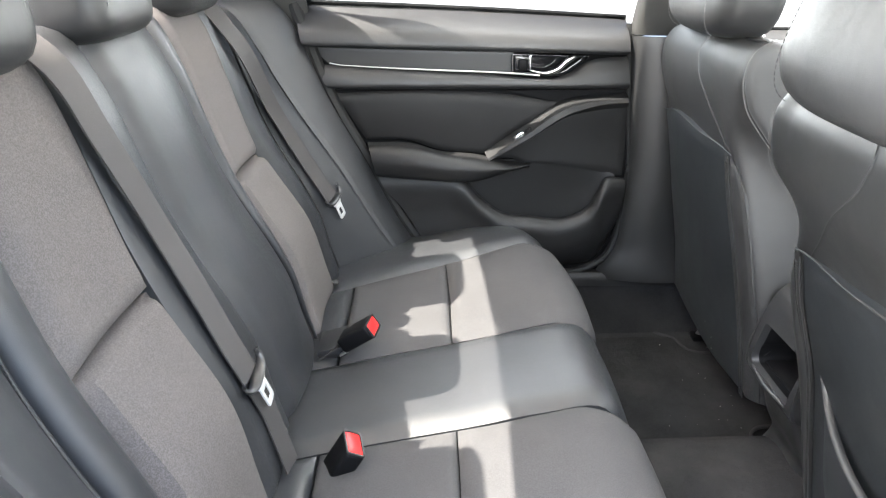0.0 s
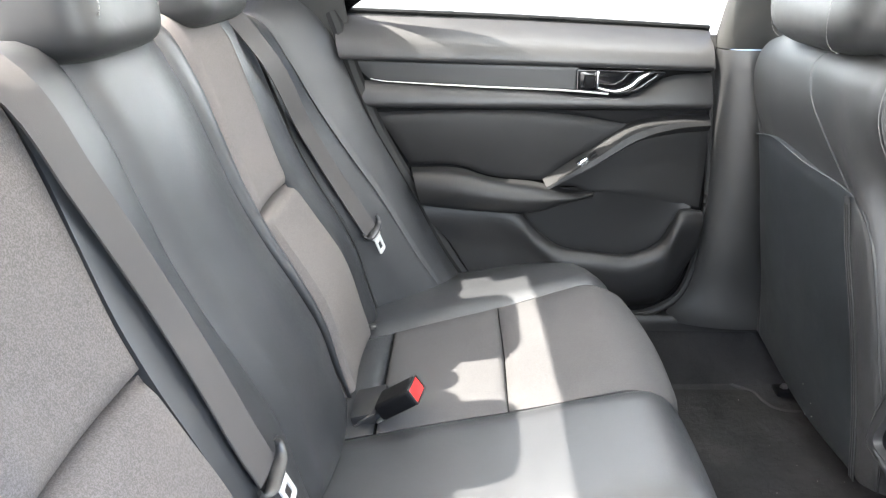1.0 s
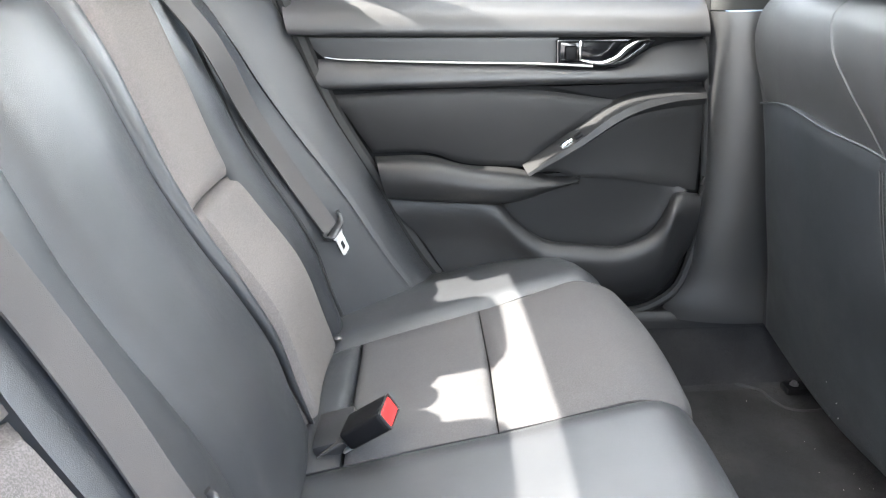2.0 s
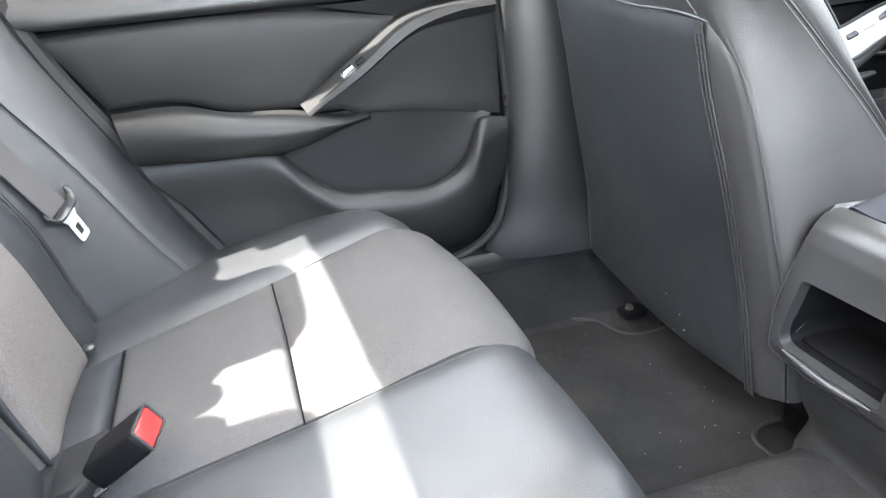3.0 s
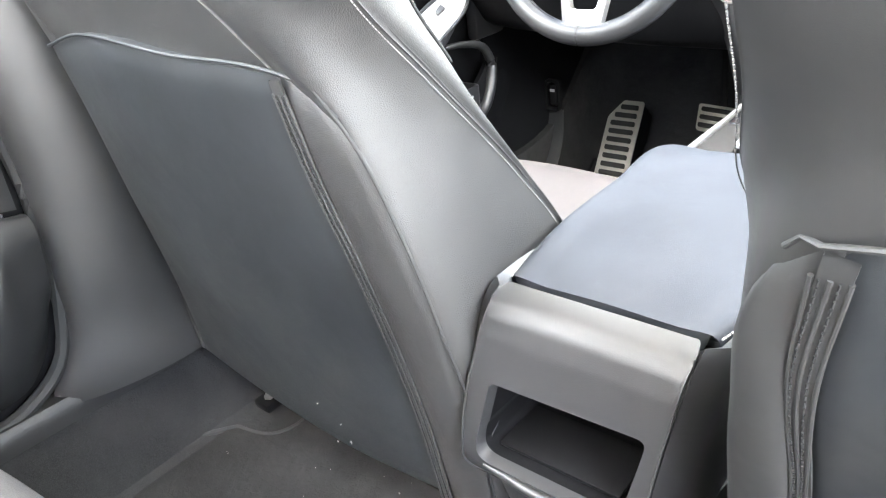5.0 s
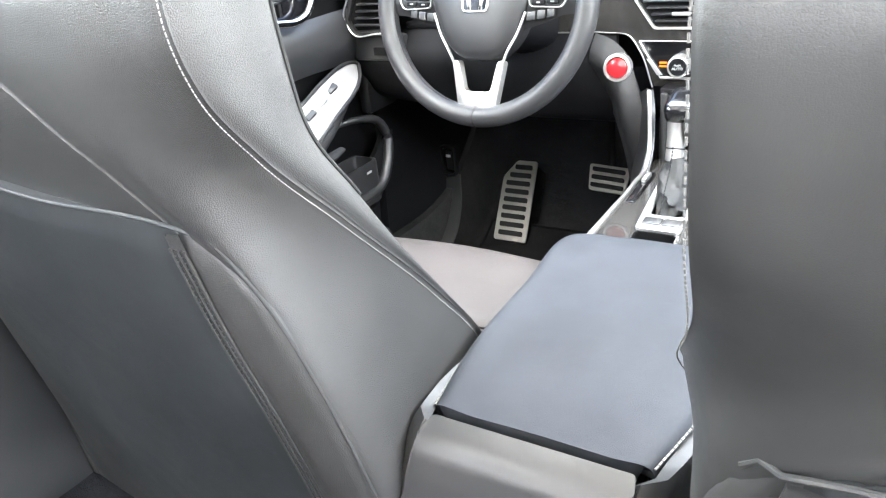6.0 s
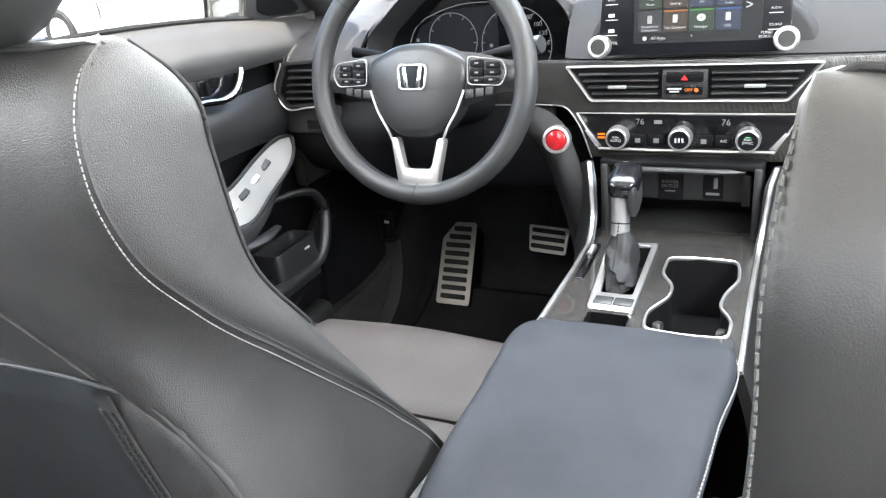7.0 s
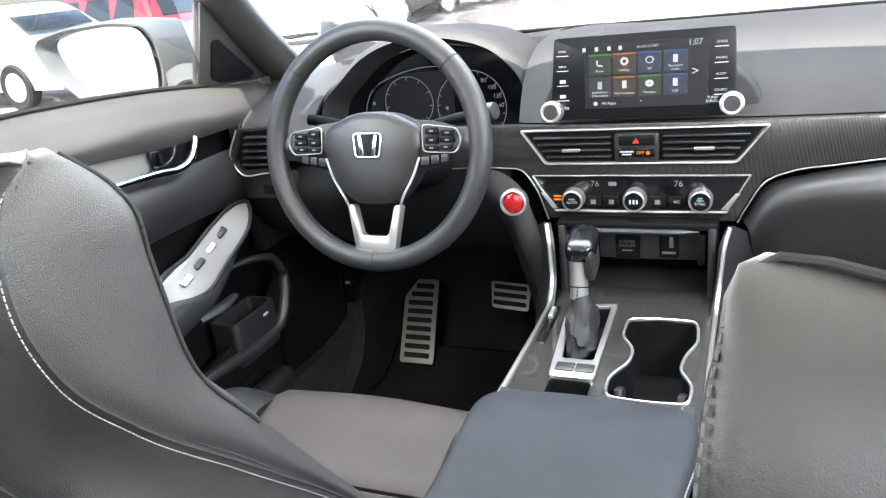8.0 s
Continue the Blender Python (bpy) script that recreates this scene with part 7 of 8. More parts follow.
def side_vent():
    v = dpart("side_vent", band(rounded([(0.718, 0.602), (0.69, 0.662), (0.60, 0.668), (0.60, 0.583), (0.70, 0.576)], 0.006), rounded([(0.709, 0.604), (0.685, 0.655), (0.60, 0.66), (0.60, 0.59), (0.695, 0.584)], 0.005), lambda a, b, c: (1.625 - c, a, b), 0.008, 0.0015), PLASTIC, "black bezel of the side air vent")
    dpart("vent_edge", tube([(1.616, y_, z_) for y_, z_ in [(0.692, 0.66), (0.716, 0.606), (0.698, 0.578), (0.65, 0.580), (0.60, 0.584)]], 0.0016, n=6, samples=40), SATIN, "slim bright vent edge", v)
    dpart("duct", slab([(0.71, 0.604), (0.686, 0.657), (0.60, 0.66), (0.60, 0.588), (0.695, 0.582)], lambda a, b, c: (1.627 - c, a, b), 0.002, 0), PLASTIC_DARK_AND_SHADE, "dark duct", v)
    for k in range(5):
        z = 0.596 + 0.0125 * k
        dpart("slat", box((0.012, 0.092, 0.003), (1.619, 0.648 - 0.004 * k, z), 0.001, 1), PLASTIC, "black louvre", v)
side_vent()
dpart("switch_bank", box((0.03, 0.12, 0.05), (1.645, 0.66, 0.55), 0.008, 2), PLASTIC, "black switch bank")
dpart("bank_switch", box((0.008, 0.03, 0.016), (1.628, 0.65, 0.545), 0.002), PLASTIC_DARK_AND_SHADE, "black switch")
dpart("dash_end", box((0.1, 0.03, 0.28), (1.70, 0.725, 0.55), 0.01), PLASTIC, "dashboard end panel")
dpart("core", box((0.5, 0.91, 0.12), (2.0, -0.275, 0.62), 0.004), PLASTIC_DARK_AND_SHADE)
dpart("core", box((0.5, 0.14, 0.12), (2.0, 0.66, 0.62), 0.004), PLASTIC_DARK_AND_SHADE)
dpart("core", box((0.38, 0.408, 0.12), (2.06, 0.385, 0.62), 0.004), PLASTIC_DARK_AND_SHADE)
hood_lever = thing("bonnet_lever", "black bonnet release lever on the kick panel", "lever", (1.91, 0.70, 0.22))
part("lever", box((0.025, 0.02, 0.05), (1.905, 0.69, 0.225), 0.005), PLASTIC_DARK_AND_SHADE, hood_lever)
part("mark", box((0.002, 0.012, 0.006), (1.891, 0.69, 0.238), 0), INK, hood_lever, "pale bonnet symbol")

part("lever_surround", band(rounded([(0.672, 0.185), (0.715, 0.185), (0.715, 0.262), (0.672, 0.262)], 0.012), rounded([(0.679, 0.192), (0.708, 0.192), (0.708, 0.255), (0.679, 0.255)], 0.009), lambda a, b, c: (1.905 - c, a, b), 0.012, 0.003), PLASTIC_DARK_AND_SHADE, hood_lever, "black lever surround")
tagged(part("kick_trim", ribbon([(1.905, 0.692, 0.185), (1.885, 0.684, 0.13), (1.84, 0.676, 0.075), (1.76, 0.672, 0.03)], 0.05, (0.25, 1, 0.1), 0.002), PLASTIC_GREY), "curved grey trim at the front of the door sill", "trim", kind="structure")

# ---- front part of the console ----
def inside(p, poly):
    x, y = p
    c = False
    for (x0, y0), (x1, y1) in zip(poly, poly[1:] + poly[:1]):
        if (y0 > y) != (y1 > y) and x < (x1 - x0) * (y - y0) / (y1 - y0) + x0:
            c = not c
    return c


cup = rounded([(1.525, -0.004), (1.53, -0.098), (1.47, -0.104), (1.425, -0.09), (1.39, -0.087), (1.355, -0.105), (1.31, -0.103), (1.31, -0.008), (1.355, -0.004), (1.4, -0.024), (1.435, -0.024), (1.47, -0.004)], 0.014, 4)
gate = rounded([(1.558, 0.025), (1.548, 0.079), (1.388, 0.065), (1.388, 0.020)], 0.005, 3)
tray = rounded([(1.339, 0.014), (1.339, 0.068), (1.285, 0.064), (1.285, 0.012)], 0.006, 3)
def ztop(x):
    return float(np.interp(x, [1.25, 1.5, 1.6, 1.64], [0.388, 0.383, 0.381, 0.38]))
bm = bmesh.new()
step = 0.0035
xs, ys = np.arange(1.26, 1.645, step), np.arange(-0.126, 0.1261, step)
grid = {}
def vert(i, j):
    if (i, j) not in grid:
        x, y = xs[i], ys[j]
        grid[i, j] = bm.verts.new((x, y, ztop(x) - 0.6 * max(0, abs(y) - 0.112) ** 1.1))
    return grid[i, j]
for i in range(len(xs) - 1):
    for j in range(len(ys) - 1):
        c = (xs[i] + step / 2, ys[j] + step / 2)
        if not any(inside(c, p) for p in (cup, gate, tray)):
            bm.faces.new((vert(i, j), vert(i + 1, j), vert(i + 1, j + 1), vert(i, j + 1)))
part("console_top", bm, PIANO_LINES, con, "dark ribbed console top")
part("cup_edge", tube([(x, y, ztop(x) + 0.0012) for x, y in cup], 0.0022, n=8, samples=260, closed=True, flat=1.4), SATIN, con, "bright cup holder edging")
gate_o = rounded([(1.568, 0.018), (1.556, 0.083), (1.535, 0.089), (1.342, 0.07), (1.342, 0.012)], [0.006, 0.006, 0.006, 0.008, 0.008], 4)
gate_i = rounded([(1.556, 0.026), (1.546, 0.077), (1.530, 0.080), (1.390, 0.063), (1.390, 0.021)], [0.004, 0.004, 0.004, 0.006, 0.006], 4)
part("gate_surround", band(gate_o, gate_i, lambda a, b_, c: (a, b_, ztop(a) + 0.0005 + c), 0.0045, 0.0012), SATIN, con, "satin shift gate surround")
def well(name, outline, depth, mat, lab, taper=0.9):
    cx, cy = np.mean(outline, axis=0)
    b = bmesh.new()
    rows = [[b.verts.new((cx + (x - cx) * k, cy + (y - cy) * k, ztop(x) + 0.001 - d)) for x, y in outline] for k, d in ((1.0, 0.0), (0.985, depth * 0.5), (taper, depth))]
    for p, q in zip(rows, rows[1:]):
        for i in range(len(p)):
            j = (i + 1) % len(p)
            b.faces.new((p[i], p[j], q[j], q[i]))
    b.faces.new(rows[-1])
    bmesh.ops.recalc_face_normals(b, faces=b.faces[:])
    bmesh.ops.reverse_faces(b, faces=b.faces[:])
    return part(name, b, mat, con, lab)
cw = well("cup_well", cup, 0.085, PLASTIC_DARK_AND_SHADE, "deep black cup holder")
well("gate_well", gate, 0.03, PLASTIC_DARK_AND_SHADE, "dark shift gate")
well("tray_well", tray, 0.02, PLASTIC_DARK_AND_SHADE, "small black tray")
for y in (-0.018, -0.094):
    part("cup_clip", box((0.03, 0.012, 0.045), (1.345, y, 0.355), 0.004, 2, (0, 25, 0)), PLASTIC, cw, "sprung black cup clip")
part("cup_mat", box((0.09, 0.075, 0.004), (1.37, -0.055, 0.304), 0.002), RUBBER, cw, "rubber cup mat")
for y, lab in ((0.053, "green-lit"), (0.0275, "grey")):
    part("gate_switch", box((0.020, 0.0245, 0.006), (1.366, y, 0.3895), 0.0015), PLASTIC_GREY, con, lab + " switch below the shifter")
part("brake_switch_panel", box((0.12, 0.014, 0.006), (1.49, 0.106, 0.383), 0.002, 2, (0, 0, 2)), PIANO, con, "gloss black switch strip")
part("brake_switch", box((0.03, 0.008, 0.008), (1.52, 0.107, 0.388), 0.002, 2), SATIN, con, "bright parking brake switch")
for sgn in (1, -1):
    pts = [(1.25, 0.122, 0.385), (1.38, 0.121, 0.384), (1.5, 0.121, 0.383), (1.565, 0.122, 0.388), (1.59, 0.124, 0.41), (1.60, 0.127, 0.44), (1.607, 0.13, 0.47), (1.622, 0.136, 0.492)]
    part("side_edging", tube([(x, sgn * y, z) for x, y, z in pts], 0.0035, n=8, samples=60), SATIN, con, "bright console side edging")
    part("console_cheek", skin([[(1.25, sgn * 0.126, 0.384), (1.4, sgn * 0.125, 0.383), (1.55, sgn * 0.125, 0.384), (1.59, sgn * 0.128, 0.41), (1.605, sgn * 0.132, 0.47), (1.625, sgn * 0.14, 0.495)], [(1.25, sgn * 0.142, 0.33), (1.4, sgn * 0.143, 0.32), (1.55, sgn * 0.15, 0.32), (1.61, sgn * 0.155, 0.36), (1.63, sgn * 0.157, 0.42), (1.64, sgn * 0.16, 0.48)], [(1.25, sgn * 0.15, 0.1), (1.4, sgn * 0.16, 0.08), (1.55, sgn * 0.17, 0.1), (1.66, sgn * 0.175, 0.15), (1.72, sgn * 0.175, 0.25), (1.76, sgn * 0.175, 0.35)]], nu=30, nv=16, sink=0, flip=sgn < 0), PLASTIC, con, "soft black console flank")
# shifter
sh = thing("gear_lever", "gear lever with black leather boot and satin stem", "gear lever", (1.46, 0.055, 0.385))
b = bmesh.new()
rows = []
levels = ((0.0, 0.031, 0.10), (0.10, 0.032, 0.16), (0.22, 0.0305, 0.20), (0.34, 0.030, 0.12), (0.46, 0.027, 0.16), (0.58, 0.023, 0.10), (0.70, 0.0185, 0.07), (0.78, 0.0155, 0.03))
for k, (q, r, f) in enumerate(levels):
    cx, cy, cz = 1.452 + 0.045 * q, 0.048 + 0.008 * q, 0.374 + 0.085 * q
    rows.append([b.verts.new((cx + (1.45 - 0.4 * q) * r * math.cos(p) * (1 + f * math.sin(3 * p + 1.7 * k) + 0.5 * f * math.sin(7 * p - 2.1 * k)), cy + 0.72 * r * math.sin(p) * (1 + f * math.cos(4 * p + 1.3 * k)), cz + 0.004 * f * 10 * math.sin(2 * p + k))) for p in np.linspace(0, 2 * math.pi, 40, endpoint=False)])
for p, q in zip(rows, rows[1:]):
    for i in range(40):
        j = (i + 1) % 40
        b.faces.new((p[i], p[j], q[j], q[i]))
bmesh.ops.subdivide_edges(b, edges=b.edges[:], cuts=1, smooth=0.6, use_grid_fill=True)
bt = part("boot", b, BOOT_LEATHER, sh, "creased black leather boot")
part("boot_stitching", stitches([(1.41, 0.054, 0.385), (1.432, 0.054, 0.41), (1.458, 0.054, 0.44), (1.468, 0.054, 0.462)], 0.005, 0.0035, 0.0008, (-0.006, 0, 0)), DARK_THREAD, bt, "dark stitching")
part("stem", tube([(1.482, 0.0565, 0.434), (1.487, 0.0567, 0.46), (1.494, 0.057, 0.505)], [0.0132, 0.0128, 0.0150], n=20, flat=1.0, up=(0, 1, 0)), SATIN, sh, "satin silver stem")
part("stem_ring", tube([(1.4845, 0.0566, 0.450), (1.485, 0.0566, 0.4515)], 0.0136, n=20, up=(0, 1, 0)), PLASTIC_DARK_AND_SHADE, sh)
part("knob_cap", pillow(0.042, 0.066, 0.030, (1.502, 0.0535, 0.509), -14, 4.0, 16), PIANO, sh, "gloss black knob cap")
part("knob_grip", pillow(0.013, 0.056, 0.058, (1.500, 0.0395, 0.490), -12, 3.6, 14), LEATHER, sh, "leather knob side")
# storage cubby under the climate panel
cub = thing("storage_cubby", "open black cubby with a power outlet and charging socket", "cubby", (1.66, 0, 0.37))
part("floor_tray", box((0.14, 0.2, 0.006), (1.69, -0.01, 0.374), 0.002), RUBBER, cub, "rubber tray")
part("back_panel", box((0.01, 0.25, 0.13), (1.745, 0.0, 0.43), 0.002), PLASTIC_DARK_AND_SHADE, cub)
for sgn in (1, -1):
    part("cheek", box((0.13, 0.012, 0.12), (1.685, sgn * 0.112, 0.43), 0.004, 2), PLASTIC, cub, "black cubby cheek")
part("roof", box((0.12, 0.24, 0.012), (1.685, 0, 0.49), 0.004), PLASTIC_DARK_AND_SHADE, cub)
part("flap_lip", tube([(1.635, 0.092, 0.480), (1.622, 0.06, 0.4835), (1.618, 0.0, 0.485), (1.622, -0.06, 0.4835), (1.635, -0.092, 0.481)], 0.0055, n=10, flat=0.8), PLASTIC, cub, "rounded flap lip")
part("outlet_block", box((0.05, 0.155, 0.062), (1.70, -0.014, 0.447), 0.003, 2), PLASTIC, cub, "dark socket block")
ol = part("power_outlet", box((0.01, 0.038, 0.055), (1.672, 0.018, 0.445), 0.003, 2), PLASTIC_DARK_AND_SHADE, cub, "black outlet cover")
lettering("POWER", 0.0072, facing(1.6665, 0.018, 0.449), INK_DIM, ol)
lettering("OUTLET", 0.0072, facing(1.6665, 0.018, 0.442), INK_DIM, ol)
part("outlet_bar", box((0.0006, 0.016, 0.002), (1.6665, 0.018, 0.434), 0), INK_DIM, ol, "small print bar")
us = part("usb_panel", box((0.008, 0.03, 0.044), (1.673, -0.046, 0.444), 0.002, 2), PLASTIC_DARK_AND_SHADE, cub, "charging socket panel")
part("usb_slot", box((0.002, 0.006, 0.018), (1.6685, -0.05, 0.449), 0.0005), INK_DIM, us, "pale socket slot")
part("usb_mark", box((0.0006, 0.02, 0.004), (1.6685, -0.046, 0.431), 0), INK_DIM, us, "pale symbol bar")
part("hinge", box((0.02, 0.012, 0.05), (1.64, -0.097, 0.452), 0.003), PLASTIC_DARK_AND_SHADE, cub, "flap hinge arm")

# ---- pedals ----
fr_ = thing("foot_rest", "bright steel foot rest with dark rubber bars", "foot rest", (1.96, 0.57, 0.0))
O, U, A = V(1.948, 0.527, 0.004), V(0.152, 0.026, 0.154), V(0.004, 0.091, -0.003)
NF = np.cross(U, A)
NF = NF / np.linalg.norm(NF)
if NF[0] > 0:
    NF = -NF
fp = lambda a, b, c: tuple(O + A * a + U * b + NF * c)
part("plate", slab(rounded([(0, 0), (1, 0), (1, 0.78), (0.62, 1.0), (0, 1.0)], 0.05, 2), lambda a, b, c: fp(a, b, c * 0.004), 1.0, 0), STEEL, fr_)
for k in range(9):
    b0 = 0.06 + k * 0.103
    w1 = 0.86 if b0 < 0.74 else 0.86 - (b0 - 0.72) * 1.25
    part("rubber_bar", slab(rounded([(0.13, b0), (w1, b0), (w1, b0 + 0.055), (0.13, b0 + 0.055)], 0.02, 2), lambda a, b, c: fp(a, b, 0.004 + c * 0.004), 1.0, 0), RUBBER, fr_, "dark rubber bar")
part("bracket", slab([(0.05, 0.0), (0.95, 0.0), (0.95, 0.75), (0.6, 0.97), (0.05, 0.97)], lambda a, b, c: fp(a, b, -0.06 + c * 0.0599), 1.0, 0), PLASTIC_DARK_AND_SHADE, fr_)
bp = thing("brake_pedal", "bright steel brake pedal with rubber bars on a dark arm", "pedal", (2.0, 0.33, 0.17))
BO, BU, BA = V(1.985, 0.285, 0.145), V(0.04, 0.004, 0.048), V(0.012, 0.1, 0.0)
BN = np.cross(BU, BA)
BN = BN / np.linalg.norm(BN) * (-1 if np.cross(BU, BA)[0] > 0 else 1)
bf = lambda a, b, c: tuple(BO + BA * a + BU * b + BN * c)
part("plate", slab(rounded([(0.06, 0), (0.94, 0), (1, 1.0), (0, 1.0)], 0.08, 2), lambda a, b, c: bf(a, b, c * 0.006), 1.0, 0), STEEL, bp)
for k in range(3):
    b0 = 0.12 + k * 0.3
    part("rubber_bar", slab(rounded([(0.1, b0), (0.9, b0), (0.9, b0 + 0.16), (0.1, b0 + 0.16)], 0.04, 2), lambda a, b, c: bf(a, b, 0.006 + c * 0.004), 1.0, 0), RUBBER, bp, "dark rubber bar")
part("arm", tube([(2.04, 0.335, 0.18), (2.07, 0.35, 0.25), (2.12, 0.37, 0.36), (2.15, 0.375, 0.45)], 0.008, n=8, flat=0.6), PLASTIC_DARK_AND_SHADE, bp, "dark steel arm")

# ---- driver's door ----
dd = thing("driver_door", "closed black driver's door with bright switch panel and handle", "car door", (1.3, 0.74, 0.18))
def dskin(name, curves, mat, lab="", nu=30, nv=16, **kw):
    kw.setdefault("sink", 0.001)
    kw.setdefault("rad", 0.004)
    return part(name, skin(curves, nu=nu, nv=nv, **kw), mat, dd, lab)
dskin("carrier", [[(0.80, 0.745, 0.1), (1.3, 0.75, 0.1), (1.85, 0.75, 0.1)], [(0.8, 0.745, 0.5), (1.3, 0.75, 0.5), (1.85, 0.75, 0.5)], [(0.8, 0.745, 0.78), (1.3, 0.76, 0.74), (1.85, 0.76, 0.70)]], PLASTIC_DARK_AND_SHADE, "dark door carrier", thick=0.05)
# pad's pale tone is window light put into its colour
dskin("upper_pad", [[(0.8, 0.715, 0.70), (1.15, 0.712, 0.688), (1.3, 0.712, 0.682), (1.52, 0.712, 0.664), (1.66, 0.715, 0.66), (1.8, 0.72, 0.65)], [(0.8, 0.70, 0.72), (1.15, 0.698, 0.705), (1.3, 0.698, 0.70), (1.52, 0.70, 0.685), (1.66, 0.705, 0.68), (1.8, 0.715, 0.67)], [(0.8, 0.71, 0.755), (1.15, 0.71, 0.745), (1.3, 0.712, 0.74), (1.52, 0.715, 0.725), (1.66, 0.718, 0.71), (1.8, 0.722, 0.695)], [(0.8, 0.745, 0.785), (1.15, 0.747, 0.773), (1.3, 0.75, 0.768), (1.52, 0.752, 0.752), (1.66, 0.755, 0.735), (1.8, 0.757, 0.72)]], DOOR_TOP_LIT, "soft upper pad, lightened for glancing window light")
dskin("trim_strip", [[(1.1, 0.722, 0.648), (1.3, 0.722, 0.642), (1.42, 0.724, 0.634), (1.52, 0.726, 0.63)], [(1.1, 0.722, 0.692), (1.3, 0.722, 0.684), (1.42, 0.724, 0.672), (1.52, 0.726, 0.666)]], TRIM_SATIN, "satin grey trim strip")
part("chrome_line", tube([(1.15, 0.708, 0.648), (1.32, 0.706, 0.643), (1.42, 0.704, 0.636), (1.47, 0.70, 0.632), (1.495, 0.696, 0.642), (1.508, 0.694, 0.662), (1.515, 0.698, 0.672)], [0.003, 0.004, 0.004, 0.006, 0.0075, 0.0075, 0.005], n=10), CHROME, dd, "bright line and pull handle")
part("handle_bowl", box((0.09, 0.006, 0.036), (1.47, 0.716, 0.652), 0.003), PIANO, dd, "gloss black handle bowl")
part("lock_lever", box((0.008, 0.012, 0.022), (1.44, 0.712, 0.655), 0.002), PLASTIC_DARK_AND_SHADE, dd, "black lock lever")
dskin("middle_pad", [[(1.0, 0.72, 0.54), (1.3, 0.72, 0.53), (1.5, 0.718, 0.53), (1.62, 0.72, 0.525), (1.75, 0.725, 0.52)], [(1.0, 0.70, 0.58), (1.3, 0.70, 0.575), (1.5, 0.70, 0.57), (1.62, 0.706, 0.562), (1.75, 0.715, 0.55)], [(1.0, 0.705, 0.62), (1.3, 0.705, 0.615), (1.5, 0.707, 0.605), (1.62, 0.712, 0.598), (1.75, 0.72, 0.59)], [(1.0, 0.722, 0.645), (1.3, 0.72, 0.638), (1.45, 0.72, 0.626), (1.6, 0.722, 0.625), (1.75, 0.728, 0.62)]], PLASTIC, "padded black middle panel")
dskin("switch_panel", [[(1.36, 0.695, 0.437), (1.41, 0.675, 0.427), (1.50, 0.675, 0.458), (1.60, 0.69, 0.503), (1.625, 0.71, 0.52)], [(1.36, 0.70, 0.468), (1.43, 0.695, 0.492), (1.51, 0.70, 0.517), (1.60, 0.71, 0.527), (1.625, 0.715, 0.527)]], SWITCH_SATIN, "bright satin switch panel")
for k in range(4):
    part("window_switch", box((0.026, 0.016, 0.008), (1.405 + 0.038 * k, 0.686 + 0.003 * k, 0.461 + 0.0135 * k), 0.003, 2, (35, -18, 0)), PLASTIC if k % 2 else SATIN, dd, "window switch")
dskin("armrest", [[(0.95, 0.72, 0.40), (1.2, 0.715, 0.39), (1.36, 0.715, 0.40), (1.42, 0.715, 0.41), (1.50, 0.715, 0.45), (1.61, 0.718, 0.50)], [(0.95, 0.66, 0.405), (1.2, 0.645, 0.395), (1.36, 0.65, 0.402), (1.43, 0.66, 0.412), (1.51, 0.672, 0.448), (1.612, 0.70, 0.50)], [(0.95, 0.66, 0.44), (1.2, 0.645, 0.432), (1.36, 0.655, 0.43), (1.42, 0.668, 0.428), (1.505, 0.675, 0.457), (1.61, 0.70, 0.506)], [(0.95, 0.72, 0.45), (1.2, 0.715, 0.442), (1.36, 0.70, 0.44), (1.42, 0.69, 0.432), (1.505, 0.69, 0.46), (1.61, 0.71, 0.51)]], PLASTIC, "soft black armrest")
part("switch_rim", tube([(1.36, 0.694, 0.436), (1.41, 0.673, 0.426), (1.50, 0.673, 0.457), (1.60, 0.688, 0.502), (1.627, 0.71, 0.522), (1.60, 0.709, 0.529), (1.51, 0.699, 0.519), (1.43, 0.694, 0.494), (1.358, 0.699, 0.470)], 0.0035, n=8, samples=80, closed=True), PLASTIC, dd, "black rim round the switches")
part("pull_cup", tube([(1.38, 0.66, 0.40), (1.43, 0.655, 0.398), (1.48, 0.66, 0.40)], [0.012, 0.014, 0.008], n=10, flat=0.6), PLASTIC, dd, "black pull cup")
dskin("lower_panel", [[(0.95, 0.73, 0.17), (1.3, 0.725, 0.17), (1.55, 0.72, 0.19), (1.68, 0.72, 0.25), (1.72, 0.725, 0.36)], [(0.95, 0.69, 0.2), (1.3, 0.68, 0.21), (1.52, 0.68, 0.25), (1.64, 0.685, 0.30), (1.69, 0.695, 0.37)], [(0.95, 0.70, 0.27), (1.3, 0.69, 0.28), (1.5, 0.69, 0.305), (1.61, 0.69, 0.335), (1.675, 0.70, 0.38)]], PLASTIC_DARK_AND_SHADE, "black lower door panel with a pocket lip")
part("pocket_rim", tube([(1.53, 0.712, 0.424), (1.59, 0.698, 0.420), (1.640, 0.690, 0.402), (1.656, 0.686, 0.370), (1.640, 0.681, 0.318), (1.612, 0.676, 0.288), (1.52, 0.672, 0.277), (1.39, 0.670, 0.290), (1.2, 0.675, 0.285), (1.0, 0.69, 0.28)], [0.006, 0.010, 0.012, 0.012, 0.013, 0.013, 0.012, 0.012, 0.012, 0.010], n=12, samples=70, flat=0.8), PLASTIC_GREY, dd, "rounded black pocket rim")
